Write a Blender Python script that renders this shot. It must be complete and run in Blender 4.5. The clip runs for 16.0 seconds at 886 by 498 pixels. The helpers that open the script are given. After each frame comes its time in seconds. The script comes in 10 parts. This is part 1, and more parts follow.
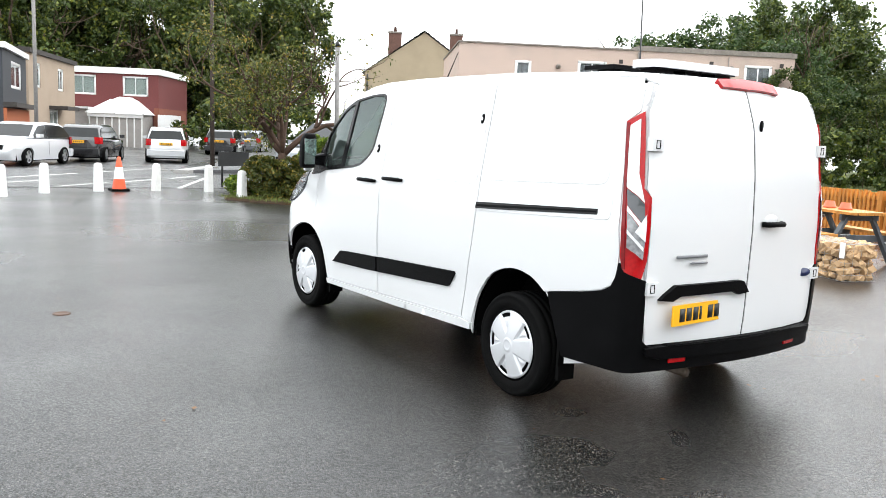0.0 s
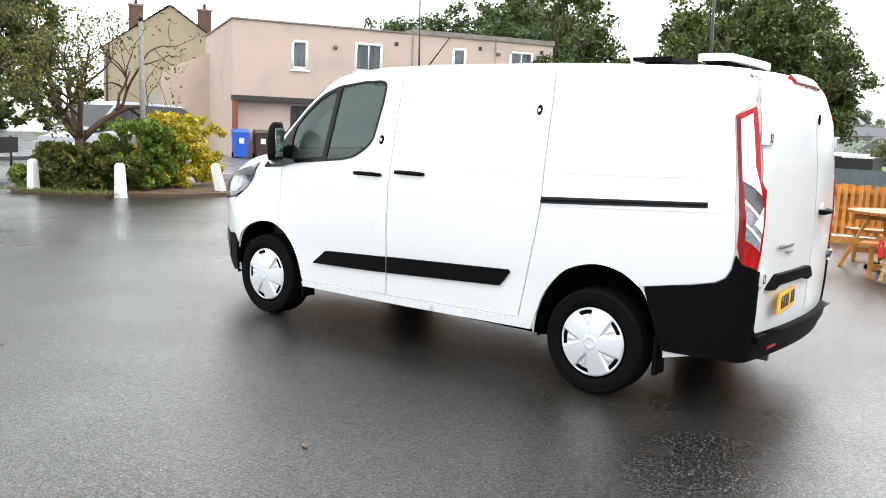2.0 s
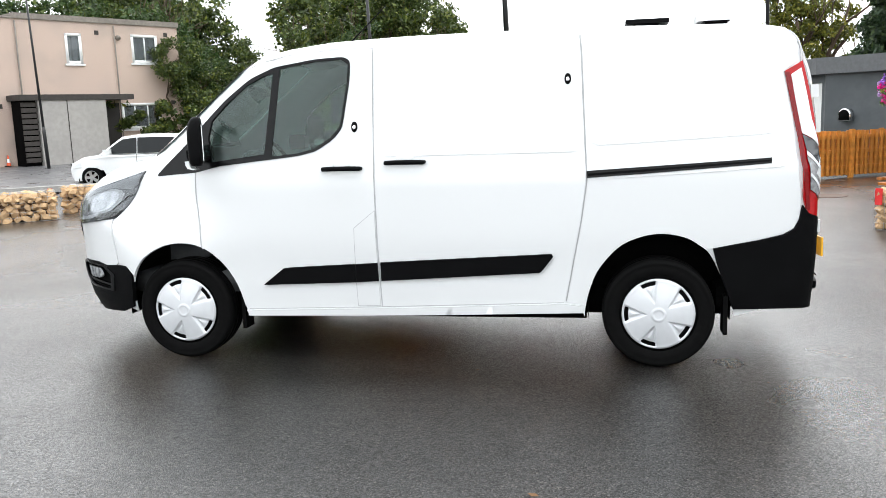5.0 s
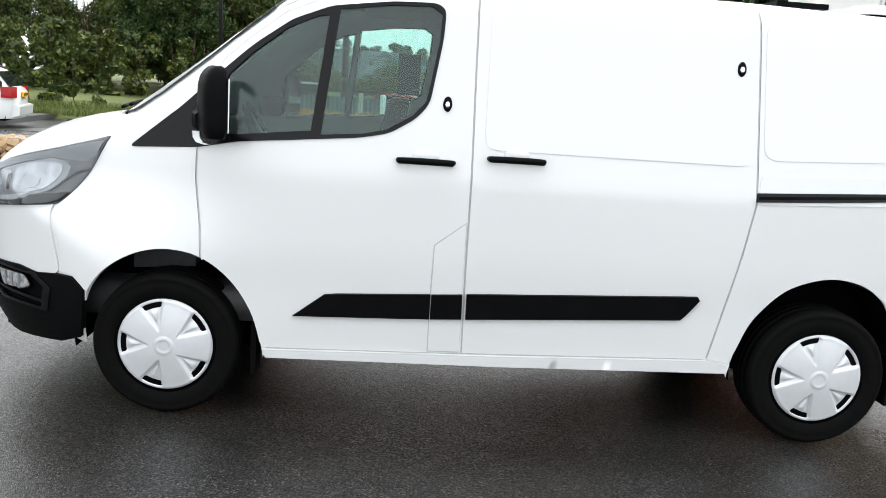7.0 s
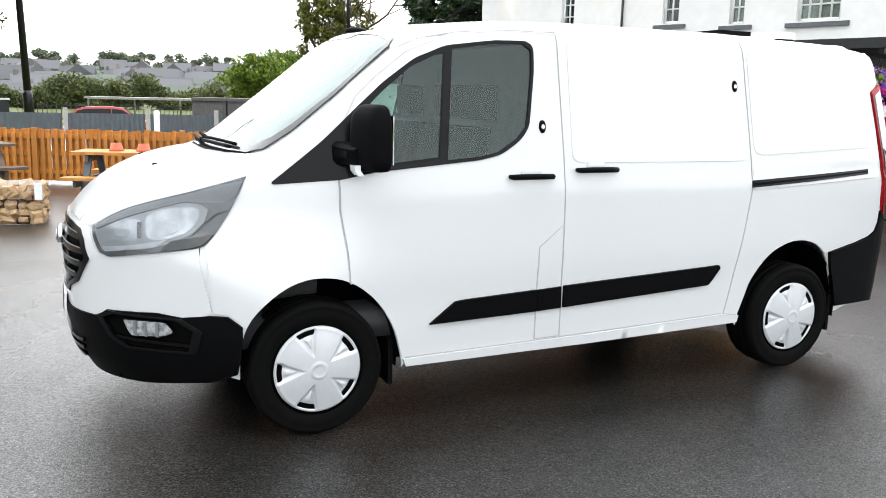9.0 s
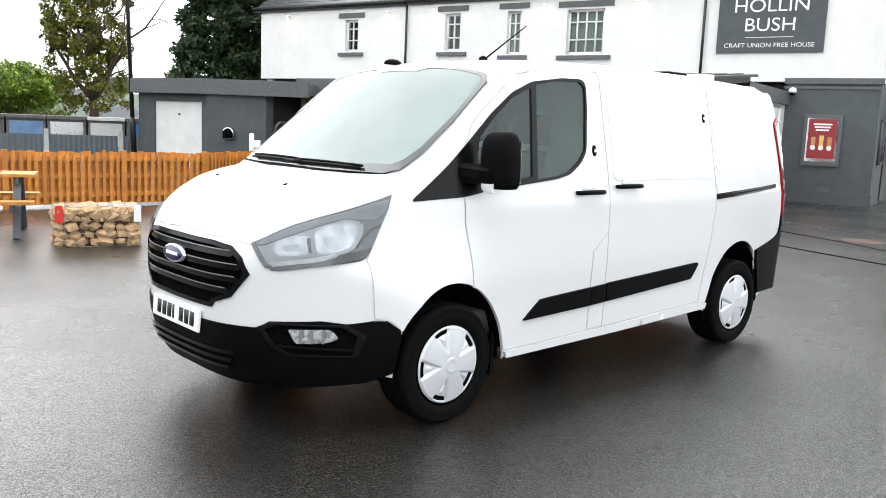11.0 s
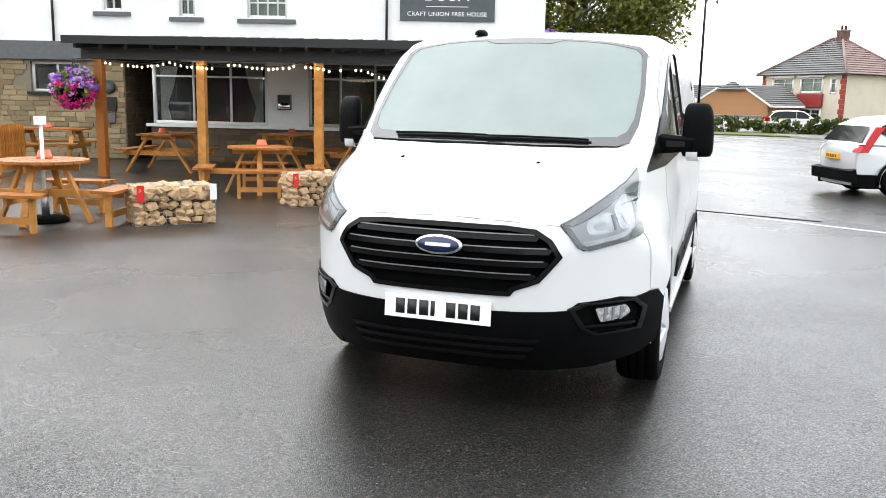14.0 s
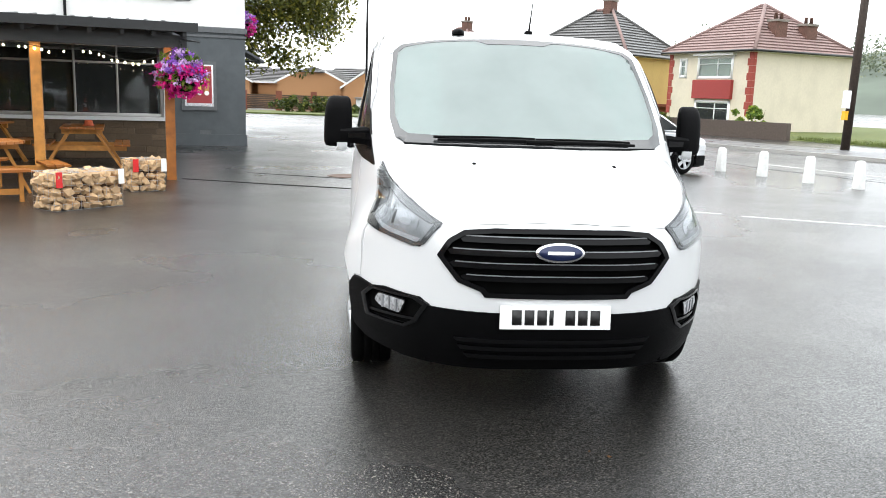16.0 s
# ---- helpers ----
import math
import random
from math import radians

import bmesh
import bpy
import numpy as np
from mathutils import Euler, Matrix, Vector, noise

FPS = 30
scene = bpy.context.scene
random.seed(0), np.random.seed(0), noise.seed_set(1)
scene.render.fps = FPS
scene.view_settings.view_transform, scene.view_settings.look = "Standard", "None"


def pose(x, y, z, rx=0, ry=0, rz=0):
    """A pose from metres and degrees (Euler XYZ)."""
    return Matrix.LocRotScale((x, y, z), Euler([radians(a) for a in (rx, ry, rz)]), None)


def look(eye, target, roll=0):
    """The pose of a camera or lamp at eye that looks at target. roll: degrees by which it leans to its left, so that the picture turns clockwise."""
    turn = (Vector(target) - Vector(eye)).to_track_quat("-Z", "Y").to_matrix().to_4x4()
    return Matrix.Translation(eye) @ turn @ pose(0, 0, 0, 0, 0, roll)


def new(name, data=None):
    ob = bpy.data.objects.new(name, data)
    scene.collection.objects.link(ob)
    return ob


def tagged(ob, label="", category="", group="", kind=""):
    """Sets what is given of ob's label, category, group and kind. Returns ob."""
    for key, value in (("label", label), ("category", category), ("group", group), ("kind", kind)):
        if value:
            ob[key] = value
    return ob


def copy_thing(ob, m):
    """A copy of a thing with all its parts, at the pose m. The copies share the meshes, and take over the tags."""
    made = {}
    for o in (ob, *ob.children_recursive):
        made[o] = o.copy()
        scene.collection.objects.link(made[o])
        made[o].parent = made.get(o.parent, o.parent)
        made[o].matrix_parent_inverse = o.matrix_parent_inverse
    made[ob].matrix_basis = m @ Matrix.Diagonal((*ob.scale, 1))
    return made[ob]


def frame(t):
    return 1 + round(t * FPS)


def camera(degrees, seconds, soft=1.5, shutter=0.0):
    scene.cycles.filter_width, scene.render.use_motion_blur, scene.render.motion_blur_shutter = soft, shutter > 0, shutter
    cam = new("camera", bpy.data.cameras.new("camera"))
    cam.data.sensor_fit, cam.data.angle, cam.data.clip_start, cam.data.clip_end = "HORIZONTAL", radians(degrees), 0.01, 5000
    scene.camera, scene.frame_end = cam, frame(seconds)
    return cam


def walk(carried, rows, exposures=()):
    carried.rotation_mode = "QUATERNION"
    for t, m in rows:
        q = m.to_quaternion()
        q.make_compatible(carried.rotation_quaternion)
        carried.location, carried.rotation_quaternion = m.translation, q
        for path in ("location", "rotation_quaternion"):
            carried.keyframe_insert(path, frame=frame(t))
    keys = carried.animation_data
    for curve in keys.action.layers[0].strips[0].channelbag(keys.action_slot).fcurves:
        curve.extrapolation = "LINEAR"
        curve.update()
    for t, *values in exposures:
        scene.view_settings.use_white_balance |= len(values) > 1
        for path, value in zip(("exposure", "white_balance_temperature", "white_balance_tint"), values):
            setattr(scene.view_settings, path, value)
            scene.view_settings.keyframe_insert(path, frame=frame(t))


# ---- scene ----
cam = camera(55.3, 16.0, soft=0.8)
PATH = [
    (0, (-5.366, 4.106, 1.544), (-3.721, 2.997, 1.282), 2.4),
    (0.5, (-4.982, 4.411, 1.527), (-3.437, 3.173, 1.244), 0.5),
    (1, (-4.546, 4.781, 1.493), (-3.095, 3.427, 1.24), 1.8),
    (1.5, (-4.138, 5.064, 1.508), (-2.827, 3.581, 1.222), 2.2),
    (2, (-3.758, 5.361, 1.532), (-2.54, 3.8, 1.251), 2.4),
    (2.5, (-3.377, 5.698, 1.539), (-2.292, 4.044, 1.244), 0.7),
    (3, (-2.94, 5.904, 1.526), (-1.943, 4.201, 1.199), -0.1),
    (3.5, (-2.475, 6.047, 1.526), (-1.618, 4.27, 1.199), -0.6),
    (4, (-2.051, 6.084, 1.513), (-1.325, 4.251, 1.176), 0.2),
    (4.5, (-1.602, 5.992, 1.513), (-1.029, 4.106, 1.177), 0.9),
    (4.7, (-1.42, 5.94, 1.508), (-0.936, 4.026, 1.188), -0.3),
    (6.8, (0.277, 4.667, 1.511), (0.244, 2.705, 1.127), 1.5),
    (7, (0.473, 4.554, 1.533), (0.367, 2.595, 1.145), 4.0),
    (7.5, (0.833, 4.483, 1.576), (0.413, 2.562, 1.209), 3.0),
    (8, (1.418, 4.442, 1.583), (0.884, 2.561, 1.16), -0.5),
    (8.5, (1.957, 4.585, 1.594), (1.24, 2.759, 1.206), 1.4),
    (8.7, (2.184, 4.598, 1.586), (1.425, 2.785, 1.218), 1.7),
    (10.8, (4.231, 4.179, 1.549), (2.932, 2.689, 1.244), 1.1),
    (11, (4.405, 4.069, 1.558), (3.064, 2.614, 1.267), 2.3),
    (11.5, (4.799, 3.689, 1.547), (3.37, 2.325, 1.236), 1.4),
    (12, (5.227, 3.26, 1.539), (3.722, 1.97, 1.274), 1.1),
    (12.5, (5.537, 2.783, 1.518), (3.978, 1.566, 1.222), 1.1),
    (13, (5.792, 2.291, 1.505), (4.119, 1.237, 1.205), 0.3),
    (13.5, (6.01, 1.824, 1.502), (4.217, 1.0, 1.177), 0.5),
    (14, (6.175, 1.297, 1.509), (4.315, 0.648, 1.166), 1.3),
    (14.5, (6.336, 0.791, 1.528), (4.406, 0.387, 1.193), 0.1),
    (15, (6.348, 0.225, 1.545), (4.387, 0.014, 1.214), 1.2),
    (15.5, (6.385, -0.369, 1.559), (4.414, -0.369, 1.218), 2.0),
    (16, (6.296, -0.929, 1.568), (4.339, -0.731, 1.205), 1.9),
]
walk(cam, [(t, look(eye, target, roll)) for t, eye, target, roll in PATH], exposures=[(0, 2.32), (4.5, 2.26), (7, 2.0), (8.5, 2.03), (11, 2.13), (13, 2.16), (16, 2.22)])


# ---- daylight: an overcast, wet day ----
SUN_UP, SUN_TURN = 66.0, 200.0
world = bpy.data.worlds.new("overcast_sky")
scene.world = world
world.use_nodes = True
wn, wl = world.node_tree.nodes, world.node_tree.links
sky = wn.new("ShaderNodeTexSky")
sky.sky_type, sky.sun_disc = "NISHITA", False
sky.sun_elevation, sky.sun_rotation = radians(SUN_UP), radians(SUN_TURN)
sky.air_density, sky.dust_density, sky.ozone_density = 1.0, 2.0, 1.0
pale = wn.new("ShaderNodeHueSaturation")
pale.inputs["Saturation"].default_value = 0.12
wl.new(sky.outputs["Color"], pale.inputs["Color"])
cloud = wn.new("ShaderNodeMix")
cloud.data_type = "RGBA"
cloud.inputs["Factor"].default_value = 0.85
cloud.inputs["B"].default_value = (3.42, 3.6, 3.72, 1)
wl.new(pale.outputs["Color"], cloud.inputs["A"])
wl.new(cloud.outputs["Result"], wn["Background"].inputs["Color"])
wn["Background"].inputs["Strength"].default_value = 0.15
sun = new("sun", bpy.data.lights.new("sun", "SUN"))
sun.data.energy, sun.data.angle, sun.data.color = 0.5, radians(110), (1.0, 0.99, 0.98)
sun.matrix_world = look((0, 0, 30), (30 * math.cos(radians(SUN_UP)) * -math.sin(radians(SUN_TURN)), 30 * math.cos(radians(SUN_UP)) * -math.cos(radians(SUN_TURN)), 30 - 30 * math.sin(radians(SUN_UP))))
scene.view_settings.exposure = 2.1


from mathutils.geometry import delaunay_2d_cdt


# ---- materials ----
def material(name, colour, rough=0.6, metal=0.0, grain=0.0, scale=20.0, spots=0.0, spot_scale=2.0, bump=0.0, bump_scale=60.0, coat=0.0,
             tint=None, vary=0.0, island=False, spec=0.5, rough_vary=0.0):
    """A procedural surface: a base colour with fine grain and broader stains, and a fine relief. vary: a change from piece to piece."""
    m = bpy.data.materials.new(name)
    m.use_nodes = True
    n, l = m.node_tree.nodes, m.node_tree.links
    b = n["Principled BSDF"]
    b.inputs["Roughness"].default_value, b.inputs["Metallic"].default_value = rough, metal
    b.inputs["Coat Weight"].default_value, b.inputs["Coat Roughness"].default_value = coat, 0.06
    b.inputs["Specular IOR Level"].default_value = spec
    where = n.new("ShaderNodeTexCoord").outputs["Object"]
    out = None

    def noise_at(s, detail=4.0):
        t = n.new("ShaderNodeTexNoise")
        t.inputs["Scale"].default_value, t.inputs["Detail"].default_value = s, detail
        l.new(where, t.inputs["Vector"])
        return t.outputs["Fac"]

    def mixed(a, fac, other, low, high):
        r = n.new("ShaderNodeMapRange")
        r.inputs["From Min"].default_value, r.inputs["From Max"].default_value = low, high
        l.new(fac, r.inputs["Value"])
        x = n.new("ShaderNodeMix")
        x.data_type = "RGBA"
        l.new(r.outputs["Result"], x.inputs["Factor"])
        for socket, v in ((x.inputs["A"], a), (x.inputs["B"], other)):
            if isinstance(v, tuple):
                socket.default_value = (*v, 1.0)
            else:
                l.new(v, socket)
        return x.outputs["Result"]

    out = tuple(colour)
    if grain:
        out = mixed(out, noise_at(scale), tuple(min(1, c * (1 - grain)) for c in colour), 0.35, 0.7)
    if spots:
        other = tint or tuple(c * (1 - spots) for c in colour)
        out = mixed(out, noise_at(spot_scale, 6.0), other, 0.45, 0.8) if not tint else mixed(out, noise_at(spot_scale, 6.0), other, 0.5, 0.5 + 0.35 / max(spots, 0.05))
    if vary:
        rnd = n.new("ShaderNodeNewGeometry").outputs["Random Per Island"] if island else n.new("ShaderNodeObjectInfo").outputs["Random"]
        out = mixed(out, rnd, tuple(max(0, c * (1 - vary)) for c in colour), 0.1, 1.1)
    if isinstance(out, tuple):
        b.inputs["Base Color"].default_value = (*out, 1.0)
    else:
        l.new(out, b.inputs["Base Color"])
    if rough_vary:
        r = n.new("ShaderNodeMapRange")
        r.inputs["To Min"].default_value, r.inputs["To Max"].default_value = rough - rough_vary, rough + rough_vary
        r.inputs["From Min"].default_value, r.inputs["From Max"].default_value = 0.3, 0.7
        l.new(noise_at(spot_scale * 1.7, 5.0), r.inputs["Value"])
        l.new(r.outputs["Result"], b.inputs["Roughness"])
    if bump:
        u = n.new("ShaderNodeBump")
        u.inputs["Strength"].default_value, u.inputs["Distance"].default_value = bump, 0.01
        l.new(noise_at(bump_scale, 3.0), u.inputs["Height"])
        l.new(u.outputs["Normal"], b.inputs["Normal"])
    return m


def glass(name, tint=(0.75, 0.85, 0.82), haze=0.0, rough=0.0, mist=(0.75, 0.8, 0.79)):
    """A thin pane: clear, with mirror gloss, and haze as a film of mist or dust on it."""
    m = bpy.data.materials.new(name)
    m.use_nodes = True
    n, l = m.node_tree.nodes, m.node_tree.links
    n.remove(n["Principled BSDF"])
    clear, gloss, film = n.new("ShaderNodeBsdfTransparent"), n.new("ShaderNodeBsdfGlossy"), n.new("ShaderNodeBsdfDiffuse")
    clear.inputs["Color"].default_value = (*tint, 1)
    gloss.inputs["Roughness"].default_value = max(rough, 0.01)
    film.inputs["Color"].default_value = (*mist, 1)
    facing, steep, fres = n.new("ShaderNodeLayerWeight"), n.new("ShaderNodeMath"), n.new("ShaderNodeMapRange")
    facing.inputs["Blend"].default_value = 0.5
    steep.operation = "POWER"
    steep.inputs[1].default_value = 5.0
    fres.inputs["To Min"].default_value = 0.032
    l.new(facing.outputs["Facing"], steep.inputs[0])
    l.new(steep.outputs[0], fres.inputs["Value"])
    a, c = n.new("ShaderNodeMixShader"), n.new("ShaderNodeMixShader")
    tex = n.new("ShaderNodeTexNoise")
    tex.inputs["Scale"].default_value, tex.inputs["Detail"].default_value = 3.0, 3.0
    l.new(n.new("ShaderNodeTexCoord").outputs["Object"], tex.inputs["Vector"])
    r = n.new("ShaderNodeMapRange")
    r.inputs["To Min"].default_value, r.inputs["To Max"].default_value = haze * 0.8, min(1, haze * 1.2)
    l.new(tex.outputs["Fac"], r.inputs["Value"])
    l.new(r.outputs["Result"], a.inputs["Fac"])
    l.new(clear.outputs[0], a.inputs[1])
    l.new(film.outputs[0], a.inputs[2])
    l.new(fres.outputs[0], c.inputs["Fac"])
    l.new(a.outputs[0], c.inputs[1])
    l.new(gloss.outputs[0], c.inputs[2])
    l.new(c.outputs[0], n["Material Output"].inputs["Surface"])
    return m


def glow(name, colour, strength):
    m = material(name, colour, 0.4)
    b = m.node_tree.nodes["Principled BSDF"]
    b.inputs["Emission Color"].default_value, b.inputs["Emission Strength"].default_value = (*colour, 1), strength
    return m


# ---- shaping ----
def thing(name, m, label, category, group="", kind=""):
    """An Empty at the base of a thing; its parts hang under it."""
    ob = new(name)
    ob.matrix_world = m
    ob.empty_display_size = 0.1
    return tagged(ob, label, category, group, kind)


def finish(bm, mat, smooth=30.0, bevel=0.0):
    if bevel:
        edges = [e for e in bm.edges if len(e.link_faces) == 2 and e.calc_face_angle(0) > radians(40)]
        bmesh.ops.bevel(bm, geom=edges, offset=bevel, segments=2, affect="EDGES", profile=0.7)
    if smooth:
        for f in bm.faces:
            f.smooth = True
        for e in bm.edges:
            e.smooth = len(e.link_faces) == 2 and e.calc_face_angle(0) < radians(smooth)
    me = bpy.data.meshes.new("mesh")
    bm.to_mesh(me)
    bm.free()
    for one in mat if isinstance(mat, (list, tuple)) else [mat]:
        me.materials.append(one)
    return me


def part(name, bm, mat, parent, label="", smooth=30.0, bevel=0.0, m=None):
    """Links a bmesh (or a mesh) as one object under a thing or a part."""
    me = finish(bm, mat, smooth, bevel) if isinstance(bm, bmesh.types.BMesh) else bm
    ob = new(name, me)
    ob.parent = parent
    if m is not None:
        ob.matrix_basis = m
    return tagged(ob, label)


def single(name, bm, mat, m, label, category, group="", kind="", smooth=30.0, bevel=0.0):
    """A thing of one mesh."""
    me = finish(bm, mat, smooth, bevel) if isinstance(bm, bmesh.types.BMesh) else bm
    ob = new(name, me)
    ob.matrix_world = m
    return tagged(ob, label, category, group, kind)


def box(x0, x1, y0, y1, z0, z1, bm=None, m=None):
    bm = bm or bmesh.new()
    vs = [bm.verts.new((x, y, z)) for x in (x0, x1) for y in (y0, y1) for z in (z0, z1)]
    for q in ((0, 1, 3, 2), (4, 6, 7, 5), (0, 4, 5, 1), (2, 3, 7, 6), (0, 2, 6, 4), (1, 5, 7, 3)):
        bm.faces.new([vs[i] for i in q])
    if m is not None:
        for v in vs:
            v.co = m @ v.co
    return bm


def ring_loft(rings, bm=None, cap=True, closed=True):
    """Skins over rings of equal length."""
    bm = bm or bmesh.new()
    rows = [[bm.verts.new(p) for p in ring] for ring in rings]
    n = len(rows[0])
    for a, b in zip(rows, rows[1:]):
        for i in range(n if closed else n - 1):
            j = (i + 1) % n
            bm.faces.new((a[i], a[j], b[j], b[i]))
    if cap and closed:
        bm.faces.new(rows[0][::-1])
        bm.faces.new(rows[-1])
    return bm


def lathe(profile, n=24, bm=None, m=None, cap=True):
    """Turns (radius, height) pairs round z."""
    m = m or Matrix()
    rings = [[m @ Vector((r * math.cos(2 * math.pi * k / n), r * math.sin(2 * math.pi * k / n), z)) for k in range(n)] for r, z in profile]
    return ring_loft(rings, bm, cap)


def rod(a, b, r0, r1=None, n=10, bm=None, cap=True):
    """A round bar from a to b."""
    a, b = Vector(a), Vector(b)
    m = Matrix.Translation(a) @ (b - a).to_track_quat("Z", "Y").to_matrix().to_4x4()
    return lathe([(r0, 0), (r1 if r1 is not None else r0, (b - a).length)], n, bm, m, cap)


def tube(points, r, n=8, bm=None):
    pts = [Vector(p) for p in points]
    rings = []
    for i, p in enumerate(pts):
        d = (pts[min(i + 1, len(pts) - 1)] - pts[max(i - 1, 0)]).normalized()
        q = d.to_track_quat("Z", "Y").to_matrix()
        rad = r[i] if isinstance(r, (list, tuple)) else r
        rings.append([p + q @ Vector((rad * math.cos(2 * math.pi * k / n), rad * math.sin(2 * math.pi * k / n), 0)) for k in range(n)])
    return ring_loft(rings, bm)


def beam(a, b, wide, high, bm=None, up=(0, 0, 1)):
    """A squared bar from a to b."""
    a, b = Vector(a), Vector(b)
    d = (b - a).normalized()
    s = d.cross(Vector(up))
    s = s.normalized() if s.length > 1e-4 else Vector((1, 0, 0))
    u = s.cross(d)
    rings = [[p + s * sx * wide / 2 + u * sz * high / 2 for sx, sz in ((-1, -1), (1, -1), (1, 1), (-1, 1))] for p in (a, b)]
    return ring_loft(rings, bm)


def prism(outline, y0, y1, bm=None, m=None):
    """An (x, z) outline with depth from y0 to y1."""
    m = m or Matrix()
    return ring_loft([[m @ Vector((x, y, z)) for x, z in outline] for y in (y0, y1)], bm)


def slab(outline, z0, z1, bm=None, m=None):
    """An (x, y) outline with height from z0 to z1."""
    m = m or Matrix()
    return ring_loft([[m @ Vector((x, y, z)) for x, y in outline] for z in (z0, z1)], bm)


def lettering(name, text, size, mat, parent, m, depth=0.002, align="CENTER", stretch=1.0):
    cu = bpy.data.curves.new(name, "FONT")
    cu.body, cu.size, cu.extrude, cu.align_x, cu.align_y = text, size, depth, align, "CENTER"
    tmp = bpy.data.objects.new(name, cu)
    scene.collection.objects.link(tmp)
    me = bpy.data.meshes.new_from_object(tmp.evaluated_get(bpy.context.evaluated_depsgraph_get()))
    bpy.data.objects.remove(tmp)
    me.materials.clear()
    me.materials.append(mat)
    me.transform(Matrix.Diagonal((stretch, 1, 1, 1)))
    # One mesh for each letter: faces that share a stretch of the line belong together.
    spans = []
    for f in sorted(me.polygons, key=lambda f: min(me.vertices[v].co.x for v in f.vertices)):
        xs = [me.vertices[v].co.x for v in f.vertices]
        if spans and min(xs) < spans[-1][0] + 0.012 * size:
            spans[-1][0] = max(spans[-1][0], max(xs))
            spans[-1][1].append(f)
        else:
            spans.append([max(xs), [f]])
    for _, faces in spans:
        used = sorted({v for f in faces for v in f.vertices})
        at = {v: k for k, v in enumerate(used)}
        letter = new(name, quick(name, [me.vertices[v].co for v in used], [[at[v] for v in f.vertices] for f in faces], mat))
        letter.parent = parent
        letter.matrix_basis = m
    bpy.data.meshes.remove(me)


def quick(name, verts, faces, mats, smooth=False, index=None):
    """A mesh from arrays."""
    me = bpy.data.meshes.new(name)
    me.from_pydata([tuple(v) for v in verts], [], [tuple(f) for f in faces])
    for one in mats if isinstance(mats, (list, tuple)) else [mats]:
        me.materials.append(one)
    if index is not None:
        me.polygons.foreach_set("material_index", index)
    if smooth:
        me.polygons.foreach_set("use_smooth", [True] * len(me.polygons))
    me.update()
    return me


# ---- the van's outer form: x forward, y to its left, z up, origin on the ground midway between the axles ----
def table(points, spread, lo, hi, n=900):
    xs = np.linspace(lo, hi, n)
    px, py = zip(*points)
    ys = np.interp(xs, px, py)
    k = max(1, int(spread / (hi - lo) * n))
    pad = np.pad(ys, k, mode="edge")
    ker = np.hanning(2 * k + 3)[1:-1]
    return xs, np.convolve(pad, ker / ker.sum(), "valid")


ROOF = table([(-2.8, 1.86), (-2.34, 1.90), (-2.2, 1.94), (-1.9, 1.975), (-1.0, 2.0), (0.0, 2.0), (0.5, 1.985), (0.80, 1.955),
              (1.0, 1.912), (1.09, 1.862), (1.39, 1.62), (1.70, 1.38), (1.83, 1.292), (1.95, 1.272), (2.02, 1.258), (2.14, 1.225), (2.27, 1.165),
              (2.38, 1.085), (2.47, 0.985), (2.6, 0.75), (2.8, 0.4)], 0.05, -2.8, 2.8)
NOSE = table([(0.1, 2.30), (0.25, 2.40), (0.36, 2.465), (0.5, 2.50), (0.62, 2.505), (0.86, 2.515), (0.95, 2.50), (1.1, 2.47), (1.4, 2.42), (2.2, 2.4)],
             0.04, 0.0, 2.2)
TAIL = table([(0.1, -2.33), (0.3, -2.36), (0.6, -2.385), (1.1, -2.395), (1.4, -2.38), (1.67, -2.345), (1.85, -2.28), (2.0, -2.2), (2.2, -2.1)], 0.05, 0.0, 2.2)
SLOPE = (ROOF[0], 1.0 / np.sqrt(1.0 + np.gradient(ROOF[1], ROOF[0]) ** 2))


def step(a, b, v):
    u = np.clip((v - a) / (b - a), 0, 1)
    return u * u * (3 - 2 * u)


def soft(v, r=0.05):
    return 0.5 * (v + np.sqrt(v * v + r * r))


def half_width(x, z):
    w = 0.958 - 0.2 * soft(z - 1.2, 0.08) - 0.07 * soft(0.45 - z, 0.08)
    w = w - 0.25 * soft(x - 1.15, 0.15) * step(0.62, 1.12, z) - 0.07 * np.maximum(0, -x - 1.1) ** 2
    return w + 0.010 * step(1.19, 1.13, z) * step(0.55, 0.8, z) + 0.034 * step(1.2, 1.75, x) * step(1.05, 0.75, z)


def rounded(a, b, r):
    u, v = np.maximum(r - a, 0), np.maximum(r - b, 0)
    return np.where((a < r) & (b < r), r - np.sqrt(u * u + v * v), np.minimum(a, b))


def body(x, y, z):
    """Positive inside the body, 0 on its skin."""
    ay = np.abs(y)
    aft = step(-1.2, -2.2, x)
    side = half_width(x, z) + np.where(y < 0, 0.022 - aft * (0.045 - 0.075 * step(1.3, 1.9, z)), 0.006) - ay
    xb = x + (0.125 + 0.125 * step(1.7, 2.6, x + 0.2 * ay**2)) * ay**2 * step(0.3, 1.0, x)
    top = (np.interp(xb, *ROOF) - 0.05 * ay**2 - z) * np.interp(xb, *SLOPE)
    front = (np.interp(z, *NOSE) - 0.763 * np.maximum(ay, 1e-6) ** 3.36 - x) * 0.92
    back = x - np.interp(z, *TAIL) - np.where(y < 0, 0.15, 0.09) * ay**2
    f = rounded(side, top, 0.11 - 0.05 * aft)
    f = rounded(f, front, 0.05)
    return rounded(f, back, 0.06)


